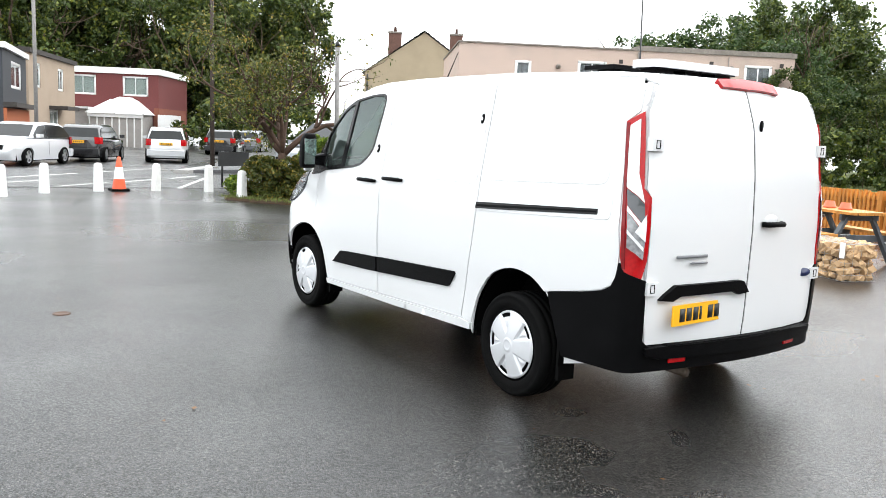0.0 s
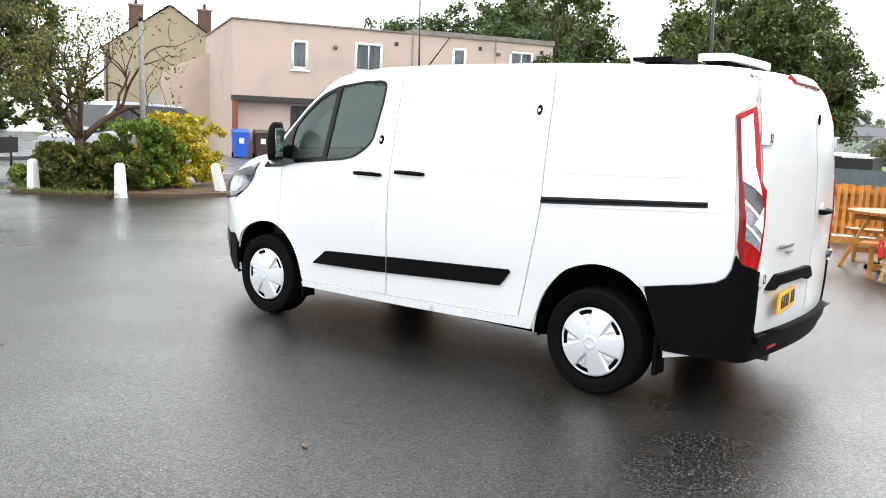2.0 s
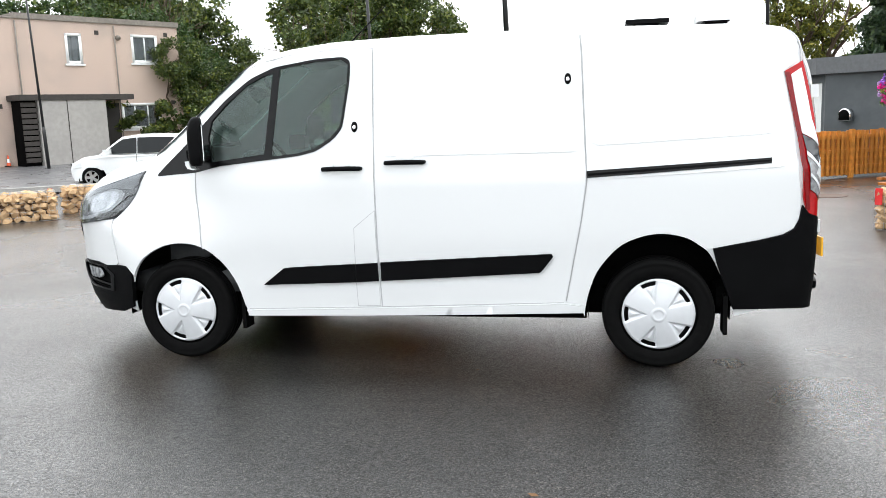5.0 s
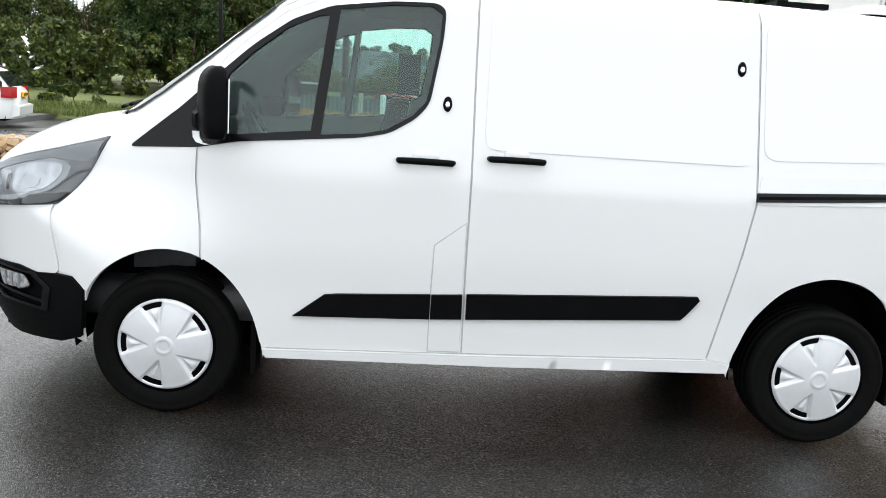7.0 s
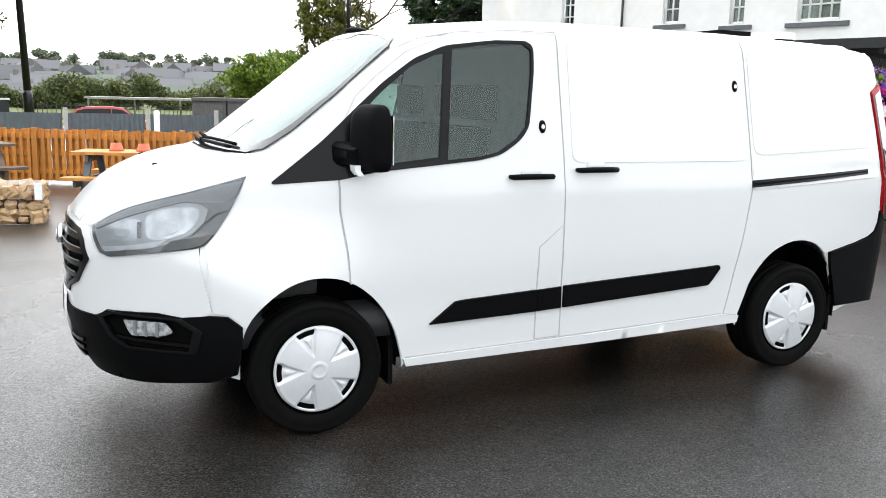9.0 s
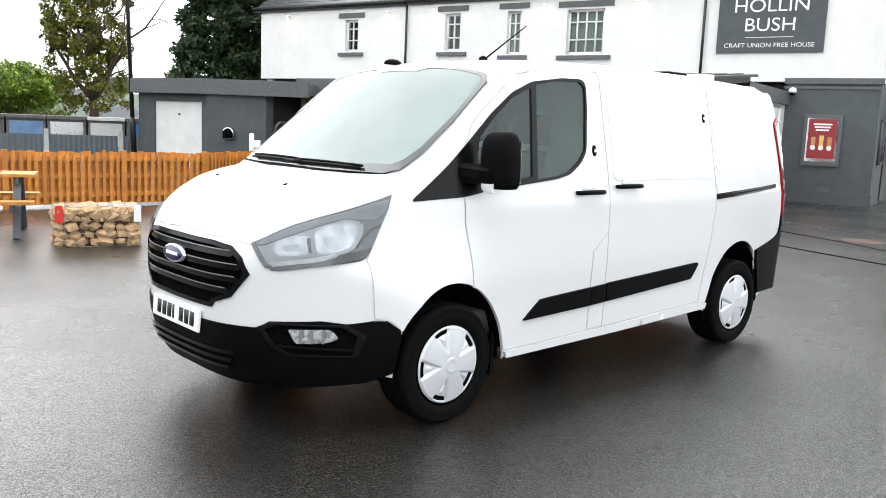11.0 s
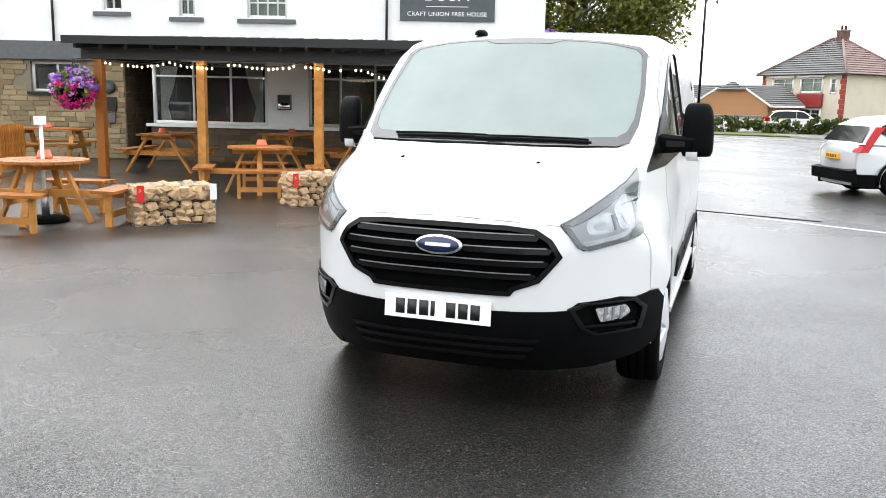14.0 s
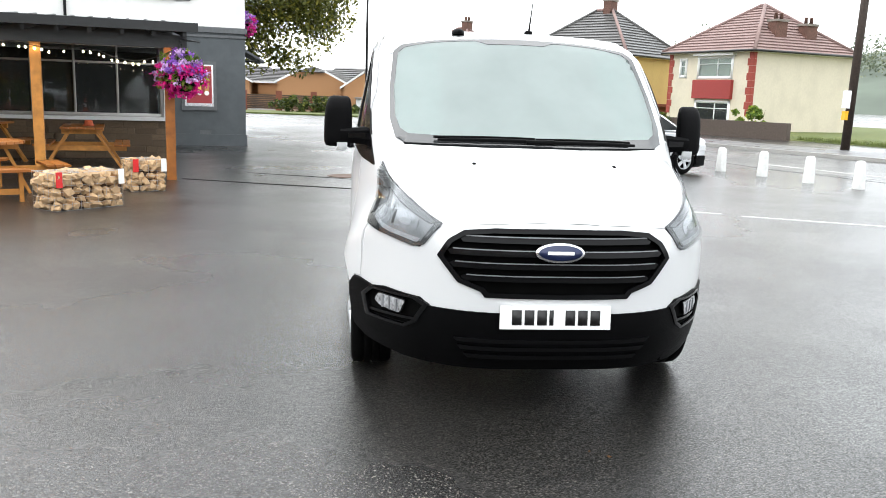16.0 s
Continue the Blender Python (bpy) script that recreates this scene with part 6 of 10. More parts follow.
    part("window_board", box(-8.86, -1.6, L - 0.10, L + 0.3, 0.79, 0.86), WHITEPVC, pub, "white window board", 0, 0.008)
    window(pub, -8.74, -5.98, 0.86, 2.36, L + 0.02, [-7.76, -6.87], [1.96], 0.075)
    window(pub, -5.03, -1.75, 0.86, 2.36, L + 0.02, [-4.28, -3.48, -2.66], [1.96], 0.075, mat=material("grey_white_frame", (0.5, 0.49, 0.47), 0.4, grain=0.08, scale=10))
    wp = part("panelled_bay", box(-5.98, -5.03, L + 0.03, L + 0.12, 0.86, 2.40), WHITEPVC, pub, "white boarded panel", 0)
    for k in range(7):
        part("board", box(-5.93, -5.08, L + 0.012, L + 0.035, 0.90 + k * 0.208, 1.095 + k * 0.208), WHITEPVC, wp, "", 0, 0.006)
    ash = part("wall_ashtray", box(-5.72, -5.42, L - 0.10, L + 0.02, 1.24, 1.58), BLACKP, pub, "black and steel wall ashtray", 0, 0.02)
    part("tray", lathe([(0.075, -0.14), (0.075, 0.14)], 16, m=pose(-5.57, L - 0.10, 1.33, 0, 90, 0)), CHROME, ash, "", 40)
    part("end_wall", box(-1.75, -1.65, L, Y, 0, 2.4), WHITEPVC, pub, "", 0)
    side = window(pub, 0.4, 3.6, 0.86, 2.36, 0, [1.2, 2.0, 2.8], [1.96], 0.075)
    side.matrix_basis = pose(-1.60, L, 0, 0, 0, 90)
    part("side_base", box(-1.65, -1.60, L, Y, 0, 0.80), MORTAR, pub, "", 0)
    # Rooms behind the glass, their gloom put into a near-black colour.
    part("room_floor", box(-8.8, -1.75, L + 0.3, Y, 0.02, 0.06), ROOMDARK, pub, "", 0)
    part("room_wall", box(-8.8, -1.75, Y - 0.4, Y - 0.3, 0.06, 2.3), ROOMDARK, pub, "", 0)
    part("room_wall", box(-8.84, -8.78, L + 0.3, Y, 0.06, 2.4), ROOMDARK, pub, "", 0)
    for x0, x1, flip in ((-8.62, -8.15, 1), (-6.6, -6.15, -1)):
        rings = []
        for z, pinch in ((2.3, 1.0), (1.75, 0.72), (1.35, 0.42), (1.25, 0.36), (1.1, 0.46), (0.88, 0.6)):
            n = 26
            base = x0 if flip > 0 else x1
            rings.append([(base + flip * (x1 - x0) * pinch * k / n, L + 0.22 + 0.025 * math.sin(k * 1.9), z) for k in range(n + 1)])
        part("curtain", ring_loft(rings, closed=False), CURTAIN, pub, "white tied-back curtain", 40)
    # Flat roof with its fascia.
    part("flat_roof", box(-14.05, -1.6, L - 0.05, Y, 2.42, 2.60), GREYTRIM, pub, "", 0)
    part("fascia", box(-14.1, -8.1, L - 0.12, L - 0.04, 2.28, 2.70), GREYTRIM, pub, "grey fascia board", 0, 0.006)
    # Under the veranda the fascia is coloured black to paint in the shade.
    part("fascia", box(-8.1, -1.55, L - 0.10, L - 0.04, 2.38, 2.70), BLACKP, pub, "", 0)
    part("fascia", box(-1.63, -1.55, L - 0.04, Y, 2.38, 2.70), GREYTRIM, pub, "", 0)
    # Menu board, plaques.
    mb = part("menu_board", box(-13.72, -12.66, L - 0.11, L - 0.05, 0.93, 2.08), GREYP, pub, "dark grey notice board on the stone wall", 0, 0.015)
    part("board_rim", box(-13.62, -12.76, L - 0.118, L - 0.108, 1.01, 2.00), GREYTRIM, mb, "", 0, 0.004)
    for z, w, h in ((1.85, 0.34, 0.035), (1.77, 0.28, 0.035), (1.58, 0.22, 0.035), (1.50, 0.26, 0.035), (1.36, 0.46, 0.03), (1.29, 0.42, 0.03), (1.22, 0.36, 0.03), (1.08, 0.10, 0.04)):
        part("notice_bar", box(-13.21 - w / 2, -13.21 + w / 2, L - 0.123, L - 0.117, z - h / 2, z + h / 2), WHITEPLATE, mb, "", 0)
    part("round_plaque", lathe([(0.16, 0), (0.16, 0.03), (0.13, 0.035), (0, 0.035)], 24, m=pose(-9.75, L - 0.05, 1.68, 90)), BLACKP, pub, "black round plaque", 30)
    part("plaque", box(-9.9, -9.58, L - 0.09, L - 0.05, 1.13, 1.45), BLACKP, pub, "dark red and black plaque", 0, 0.008)
    part("plaque", box(-9.86, -9.62, L - 0.09, L - 0.05, 0.86, 1.08), GREYTRIM, pub, "", 0, 0.008)
    # Veranda.
    F = 8.93
    for x in (-7.87, -5.96, -3.80, -1.83):
        part("veranda_post", box(x - 0.075, x + 0.075, F - 0.075, F + 0.075, 0, 2.22), TIMBER if x in (-7.87, -1.83) else PINE, pub, "square timber post", 0, 0.018)
    part("veranda_beam", box(-8.15, -1.55, F - 0.12, F + 0.08, 2.14, 2.34), BLACKP, pub, "black painted veranda beam", 0, 0.01)
    part("veranda_beam", box(-8.15, -8.03, F - 0.1, L, 2.16, 2.34), BLACKP, pub, "", 0)
    part("veranda_beam", box(-1.67, -1.55, F - 0.1, L, 2.16, 2.34), BLACKP, pub, "", 0)
    slope = (2.74 - 2.40) / (L - F)
    for k in range(15):
        x = -8.1 + k * (6.5 / 14)
        part("rafter", beam((x, F - 0.42, 2.36), (x, L, 2.36 + slope * (L - F + 0.42)), 0.06, 0.11), BLACKP, pub, "", 0)
    rf = part("veranda_roof", slab([(-8.28, F - 0.48), (-1.42, F - 0.48), (-1.42, L), (-8.28, L)], 0.0, 0.05), BLACKP, pub, "black felted veranda roof", 0)
    for v in rf.data.vertices:
        v.co.z += 2.42 + slope * (v.co.y - F + 0.42)
    part("roof_edge", box(-8.30, -1.40, F - 0.52, F - 0.48, 2.38, 2.52), BLACKP, pub, "", 0, 0.006)
    for x in np.arange(-8.2, -1.4, 0.34):
        part("roof_batten", beam((x, F - 0.46, 2.475), (x, L, 2.475 + slope * (L - F + 0.46)), 0.05, 0.03), BLACKP, pub, "", 0)
    return pub


build_pub()


def string_lights():
    ob = thing("string_lights", PUB, "string of small warm bulbs, lit, along the veranda beam", "string lights")
    rng = np.random.default_rng(8)
    wire, bulbs = [], []
    for k in range(61):
        x = -7.7 + 6.0 * k / 60
        y, z = 8.80 + 0.05 * math.sin(k * 0.5), 2.13 - 0.075 * abs(math.sin(k * math.pi / 12)) - (0.14 * math.sin((k - 45) * math.pi / 15) if k > 45 else 0)
        wire.append((x, y, z))
        if rng.random() < 0.72:
            bulbs.append((x, y, z - 0.035 - rng.uniform(0, 0.03)))
    part("wire", tube(wire, 0.006, 5), BLACKP, ob, "black cable", 40)
    shape = finish(lathe([(0.0, -0.022), (0.013, -0.013), (0.015, 0.0), (0.008, 0.016)], 8), BULB, 60)
    for x, y, z in bulbs:
        b = part("bulb", shape, None, ob)
        b.matrix_basis = Matrix.Translation((x + rng.normal(0, 0.01), y, z))
    return ob


string_lights()


def garage():
    """The grey flat-roofed garage beside the pub."""
    g = thing("garage", PUB, "grey flat-roofed garage with a white up-and-over door", "garage")
    F = 11.3
    part("front_wall", wall_with_holes(-18.75, -15.9, 0, 2.2, F, F + 0.2, [(-18.05, -16.02, 0, 1.92)]), GREYP, g, "dark grey painted wall", 0)
    d = part("garage_door", box(-18.05, -16.02, F + 0.06, F + 0.10, 0.02, 1.92), material("white_garage_door", (0.78, 0.78, 0.76), 0.5, grain=0.08, scale=3, spots=0.15, spot_scale=2), g, "white up-and-over door", 0)
    part("door_handle", lathe([(0.03, 0), (0.03, 0.04), (0, 0.04)], 12, m=pose(-17.0, F + 0.06, 1.55, 90)), BLACKP, d, "", 30)
    part("side_wall", slab([(-15.9, F), (-15.75, F - 0.05), (-14.35, F + 0.83), (-14.35, F + 1.13), (-15.9, F + 0.3)], 0, 2.2), GREYP, g, "", 0)
    part("side_wall", box(-18.75, -18.5, F + 0.2, F + 6, 0, 2.2), GREYP, g, "", 0)
    # The passage's gloom is painted on as near-black walls.
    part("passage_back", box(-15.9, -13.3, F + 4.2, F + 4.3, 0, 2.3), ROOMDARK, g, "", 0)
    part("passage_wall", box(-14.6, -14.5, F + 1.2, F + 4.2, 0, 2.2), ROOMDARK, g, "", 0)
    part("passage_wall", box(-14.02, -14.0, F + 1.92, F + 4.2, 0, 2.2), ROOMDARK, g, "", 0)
    part("flat_roof", slab([(-18.85, F - 0.1), (-15.9, F - 0.12), (-13.3, F + 1.35), (-13.3, F + 6), (-18.85, F + 6)], 2.2, 2.5), GREYTRIM, g, "", 0)
    part("fascia", slab([(-18.92, F - 0.22), (-15.88, F - 0.26), (-13.2, F + 1.25), (-13.22, F + 1.36), (-15.9, F - 0.14), (-18.92, F - 0.12)], 2.14, 2.56), GREYTRIM, g, "grey fascia", 0)
    part("fascia", box(-18.95, -18.85, F - 0.2, F + 6, 2.14, 2.56), GREYTRIM, g, "", 0)
    hood = [(0.16 * math.cos(a), 0.16 * math.sin(a) * 1.1) for a in np.linspace(0, math.pi, 12)] + [(-0.16, -0.14), (0.16, -0.14)]
    v = part("flue_cowl", prism(hood, -0.20, 0.0, m=pose(-15.2, F + 0.28, 1.07, 0, 0, 32)), CHROME, g, "steel flue cowl", 40)
    part("cowl_mouth", prism([(x * 0.86, z * 0.86) for x, z in hood], -0.204, -0.196, m=pose(-15.2, F + 0.28, 1.07, 0, 0, 32)), DARK, v, "", 40)
    return g


garage()


# ---- the pebble-dashed terrace across the street: x along its front, y into it ----
PINKDASH = material("pink_pebbledash", (0.56, 0.43, 0.36), 0.9, grain=0.2, scale=30, spots=0.75, spot_scale=0.7, bump=0.6, bump_scale=110, tint=(0.32, 0.28, 0.245))
COPING = material("weathered_coping", (0.25, 0.22, 0.19), 0.85, grain=0.3, scale=12, spots=0.4, spot_scale=2)
BROWNFELT = material("brown_felt_roof_edge", (0.045, 0.038, 0.034), 0.8, grain=0.3, scale=12)
REDBRICK = material("red_brick", (0.26, 0.085, 0.05), 0.85, grain=0.35, scale=18, spots=0.3, spot_scale=3, bump=0.4, bump_scale=60, vary=0.3)
PALEBOARD = material("pale_grey_boarding", (0.36, 0.34, 0.32), 0.7, grain=0.15, scale=6, spots=0.2, spot_scale=1.2)
TERRACE = pose(21.8, -17.3, 0.16, 0, 0, math.degrees(math.atan2(-0.871, -0.4915)))
DARKDOOR = material("anthracite_door", (0.035, 0.04, 0.045), 0.4, grain=0.1, scale=10)
SATIN = material("satin_steel", (0.6, 0.6, 0.6), 0.3, metal=1.0, rough_vary=0.06)
FARGLASS = glass("grey_window_glass", (0.45, 0.50, 0.51), 0.16, mist=(0.5, 0.53, 0.55))


def build_terrace():
    t = thing("terrace", TERRACE, "two-storey pink pebbledash terrace with a flat roof", "house")
    b = -0.16
    ups = [(0.0, 0.66, 3.60, 4.72), (2.55, 3.72, 3.66, 4.82), (6.78, 7.42, 3.78, 4.90), (9.45, 10.6, 3.86, 4.96)]
    lows = [(2.03, 3.74, 1.08, 2.22), (8.80, 10.5, 1.28, 2.30)]
    door = (-0.02, 1.16, 0.12, 2.20)
    holes = [tuple(v + (b if k > 1 else 0) for k, v in enumerate(h)) for h in [*ups, *lows, door]]
    w = part("front_wall", wall_with_holes(-2.25, 11.55, b, 5.16, 0, 0.3, holes), PINKDASH, t, "stained pink pebbledash wall", 0)
    part("end_wall", box(11.25, 11.55, 0.3, 8, b, 5.16), PINKDASH, t, "", 0)
    part("end_wall", box(-2.25, -1.95, 0.3, 8, b, 5.16), PINKDASH, t, "", 0)
    part("back_wall", box(-2.25, 11.55, 8, 8.3, b, 5.16), PINKDASH, t, "", 0)
    part("room_wall", box(-1.9, 11.2, 1.6, 1.7, b, 5.0), ROOMDARK, t, "", 0)
    for x0, x1, dz in ((-2.3, 5.0, 0.0), (5.0, 11.6, 0.14)):
        part("roof_edge", box(x0, x1, -0.06, 8.35, 5.16 + dz * 0.0, 5.22 + dz), COPING, t, "weathered coping", 0, 0.01)
    for (x0, x1, z0, z1), bars in zip([*ups, *lows], ([], [0.5], [], [0.5], [0.333, 0.667], [0.333, 0.667])):
        win = window(t, x0, x1, z0 + b, z1 + b, -0.045, [x0 + (x1 - x0) * k for k in bars], (), 0.105, glass_mat=FARGLASS)
        part("window_sill", box(x0 - 0.06, x1 + 0.06, -0.07, 0.1, z0 + b - 0.07, z0 + b), WHITEPVC, win, "", 0)
        for cx in (x0 + 0.09, x1 - 0.28):
            part("net_curtain", box(cx, cx + 0.19, 0.16, 0.17, z0 + b, z1 + b), CURTAIN, win, "", 0)
    d = part("front_door", box(0.30, 1.14, 0.05, 0.10, 0.14 + b, 2.18 + b), DARKDOOR, t, "anthracite front door with a long bar handle", 0, 0.006)
    part("side_light", box(0.0, 0.26, 0.06, 0.075, 0.14 + b, 2.18 + b), FARGLASS, t, "", 0)
    part("bar_handle", rod((0.44, 0.0, 0.7 + b), (0.44, 0.0, 1.75 + b), 0.02, n=8), SATIN, d, "", 40)
    part("letter_plate", box(0.62, 0.98, 0.035, 0.055, 0.42 + b, 0.50 + b), SATIN, d, "", 0)
    part("door_frame", wall_with_holes(-0.05, 1.19, 0.10 + b, 2.24 + b, 0.02, 0.11, [(0.0, 1.14, 0.13 + b, 2.19 + b)]), WHITEPVC, t, "", 0)
    part("porch_roof", box(-2.3, 1.30, -0.55, 0, 2.28 + b, 2.48 + b), BROWNFELT, t, "dark felt porch roof", 0, 0.01)
    part("porch_wall", box(-2.25, -2.1, -0.5, 0, 0 + b, 2.28 + b), REDBRICK, t, "", 0)
    part("porch_front", box(-2.1, -0.08, -0.16, -0.02, 0 + b, 2.28 + b), PINKDASH, t, "", 0)
    # The boarded porch of the next house.
    part("porch_roof", box(4.45, 8.76, -1.05, 0, 2.42 + b, 2.62 + b), BROWNFELT, t, "", 0, 0.01)
    part("boarded_porch", box(5.1, 7.62, -1.0, -0.1, 0.1 + b, 2.42 + b), PALEBOARD, t, "pale boarded porch front", 0)
    part("board_joint", box(6.12, 6.15, -1.012, -1.0, 0.1 + b, 2.42 + b), BROWNFELT, t, "", 0)
    for k in range(11):
        part("louvre", box(4.55, 5.08, -0.9 - 0.01 * (k % 2), -0.82, 0.25 + 0.195 * k + b, 0.40 + 0.195 * k + b), BROWNFELT, t, "", 0)
    part("louvre_back", box(4.55, 5.1, -0.8, -0.1, 0.1 + b, 2.42 + b), DARK, t, "", 0)
    # Dark sheet on the wall draws the shade inside the doorway.
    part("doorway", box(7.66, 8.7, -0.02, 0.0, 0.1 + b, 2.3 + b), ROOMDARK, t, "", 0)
    part("step", box(-2.4, 12, -0.4, 0, b - 0.02, 0.06 + b), KERB, t, "", 0)
    # Downpipes, vents, boxes on the wall.
    for x, r in ((5.0, 0.03), (8.75, 0.025), (1.62, 0.02)):
        part("downpipe", rod((x, -0.05, 0.1 + b), (x, -0.05, 5.1 if r > 0.02 else 2.4), r, n=8), COPING, t, "", 40)
    for x, z in ((4.3, 4.86), (8.05, 4.96), (11.0, 5.0), (4.2, 2.25), (11.1, 2.3)):
        part("wall_vent", box(x - 0.08, x + 0.08, -0.02, 0.02, z - 0.08 + b, z + 0.08 + b), BROWNFELT, t, "", 0, 0.006)
    for x, z in ((1.75, 4.55), (8.9, 4.8)):
        part("wall_dome", lathe([(0.0, 0.14), (0.08, 0.11), (0.10, 0.05), (0.10, 0)], 14, m=pose(x, 0, z + b, 90)), COPING, t, "", 40)
    part("house_sign", box(1.35, 1.72, -0.03, 0.0, 1.48 + b, 1.64 + b), BROWNFELT, t, "", 0, 0.006)
    return t


build_terrace()


def tiled(parent, quad, rows, cols, mat, name="tile"):
    """Rows of lapped tiles on a sloping quad (four corners: low left, low right, high right, high left), in one part."""
    a, b, c, d = (Vector(p) for p in quad)
    n = (b - a).cross(d - a).normalized()
    bm = bmesh.new()
    last = [bm.verts.new(a), bm.verts.new(b)]
    for r in range(rows):
        for v, up in ((r / rows, 0.06), ((r + 1) / rows, 0.005)):
            now = [bm.verts.new(a.lerp(d, v) + n * up), bm.verts.new(b.lerp(c, v) + n * up)]
            bm.faces.new((last[0], last[1], now[1], now[0]))
            last = now
    return part(name, bm, mat, parent, "", 0)


def chimney(parent, x, y, z, w=0.55, d=0.8, h=1.1):
    c = part("chimney", box(x - w / 2, x + w / 2, y - d / 2, y + d / 2, z - 0.8, z + h), CHIMNEYBRICK, parent, "sooty brick chimney", 0)
    part("chimney_cap", box(x - w / 2 - 0.05, x + w / 2 + 0.05, y - d / 2 - 0.05, y + d / 2 + 0.05, z + h - 0.12, z + h), COPING, c, "", 0, 0.02)
    for k in (-0.2, 0.2):
        part("chimney_pot", lathe([(0.10, 0), (0.08, 0.3), (0.095, 0.33)], 10, m=pose(x, y + k, z + h)), CHIMNEYBRICK, c, "", 40)


QUOIN = material("red_painted_quoin", (0.30, 0.05, 0.035), 0.75, grain=0.2, scale=14)
CHIMNEYBRICK = material("sooty_brick", (0.15, 0.075, 0.055), 0.85, grain=0.4, scale=14, spots=0.4, spot_scale=3)


def semi(m, wall, roof, side_wall, eave, ridge, front=5.4, deep=7.0, bays=1, brick=True, label="", base=-1.2, ridge_mat=None, front_roof=None):
    """A half of a 1930s pair: bay front towards -y from x = -front to 0, side wall along x = 0, hipped roof."""
    h = thing("house", m, label, "house", "houses across the road")
    bays_at = [(-3.9, -1.3)] if bays == 1 else [(-6.6, -4.5), (-3.9, -1.8)]
    wins = [(x0, x1, 2.75, eave - 0.2) for x0, x1 in bays_at] + [(x0, x1, 0.0, 1.65) for x0, x1 in bays_at] + ([(-5.3, -4.7, 2.8, eave - 0.3)] if bays == 1 else [(-1.2, -0.6, 2.7, eave - 0.25)])
    part("front_wall", wall_with_holes(-front, 0, base, eave, 0, 0.25, wins), wall, h, "", 0)
    part("side_wall", box(-0.25, 0, 0.25, deep, base, eave), side_wall, h, "", 0)
    part("back_wall", box(-front, 0, deep, deep + 0.2, base, eave), side_wall, h, "", 0)
    part("end_wall", box(-front, -front + 0.25, 0.25, deep, base, eave), wall, h, "", 0)
    part("room_wall", box(-front, -0.3, 1.2, 1.3, base, eave - 0.1), ROOMDARK, h, "", 0)
    HUNG = material("red_hung_tile", (0.33, 0.035, 0.03), 0.6, grain=0.25, scale=20)
    for x0, x1 in bays_at:
        pn = part("bay_panel", box(x0 - 0.1, x1 + 0.1, -0.18, 0, 1.72, 2.7), HUNG, h, "red panel below the bay window", 0, 0.01)
        for k in range(6):
            part("weather_board", box(x0 - 0.1, x1 + 0.1, -0.20, -0.17, 1.74 + k * 0.16, 1.87 + k * 0.16), HUNG, pn, "", 0)
        part("bay_head", box(x0 - 0.15, x1 + 0.15, -0.25, 0, eave - 0.2, eave - 0.07), WHITEPVC, h, "", 0)
    for x0, x1, z0, z1 in wins:
        window(h, x0, x1, z0, z1, -0.06, [x0 + (x1 - x0) * 0.58] if x1 - x0 > 1 else [], [z1 - 0.42], 0.15, glass_mat=PANE, behind=BLIND if z0 > 2 else None)
    if brick:
        for k in range(9):
            wq = 0.34 if k % 2 else 0.24
            for x0, x1 in ((-wq, 0.03), (-front - 0.03, -front + wq)):
                part("quoin", box(x0, x1, -0.03, 0.2, 0.9 + k * 0.36, 1.25 + k * 0.36), QUOIN, h, "", 0, 0.01)
    else:
        part("painted_end", wall_with_holes(-1.55, 0.02, base, eave - 0.02, -0.03, 0.0, [(-1.26, -0.54, 2.64, eave - 0.19)]), side_wall, h, "yellow painted end of the front", 0)
    # Hipped roof with lapped tiles.
    o = 0.35
    x0, x1, y0, y1 = -front - o, o, -o, deep + o
    rx, ry = -min(deep, front) * 0.48, (y0 + y1) / 2
    lx = min(rx - 0.1, -front - rx)
    tiled(h, ((x0, y0, eave), (x1, y0, eave), (rx, ry, ridge), (lx, ry, ridge)), 16, 1, front_roof or roof, "roof_front")
    tiled(h, ((x0, y1, eave), (x0, y0, eave), (lx, ry, ridge), (lx, ry, ridge)), 16, 1, roof, "roof_hip")
    tiled(h, ((x1, y1, eave), (x0, y1, eave), (lx, ry, ridge), (rx, ry, ridge)), 16, 1, roof, "roof_back")
    tiled(h, ((x1, y0, eave), (x1, y1, eave), (rx, ry, ridge), (rx, ry, ridge)), 16, 1, roof, "roof_hip")
    part("soffit", box(x0, x1, y0, y1, eave - 0.06, eave - 0.01), WHITEPVC, h, "", 0)
    part("gutter", tube([(x0, y0 - 0.04, eave), (x1 + 0.04, y0 - 0.04, eave), (x1 + 0.04, y1, eave)], 0.06, 8), BLACKP, h, "", 40)
    part("hip_ridge", tube([(x1, y0, eave + 0.06), (rx, ry, ridge + 0.06)], 0.10, 8), ridge_mat or roof, h, "hip tiles", 40)
    part("hip_ridge", tube([(x0, y0, eave + 0.06), (lx, ry, ridge + 0.06)], 0.09, 8), roof, h, "hip tiles", 40)
    part("hip_ridge", tube([(x1, y1, eave + 0.06), (rx, ry, ridge + 0.06)], 0.09, 8), roof, h, "hip tiles", 40)
    part("ridge", tube([(rx, ry, ridge + 0.05), (lx, ry, ridge + 0.05)], 0.10, 8), ridge_mat or roof, h, "", 40)
    return h, ridge, rx, ry


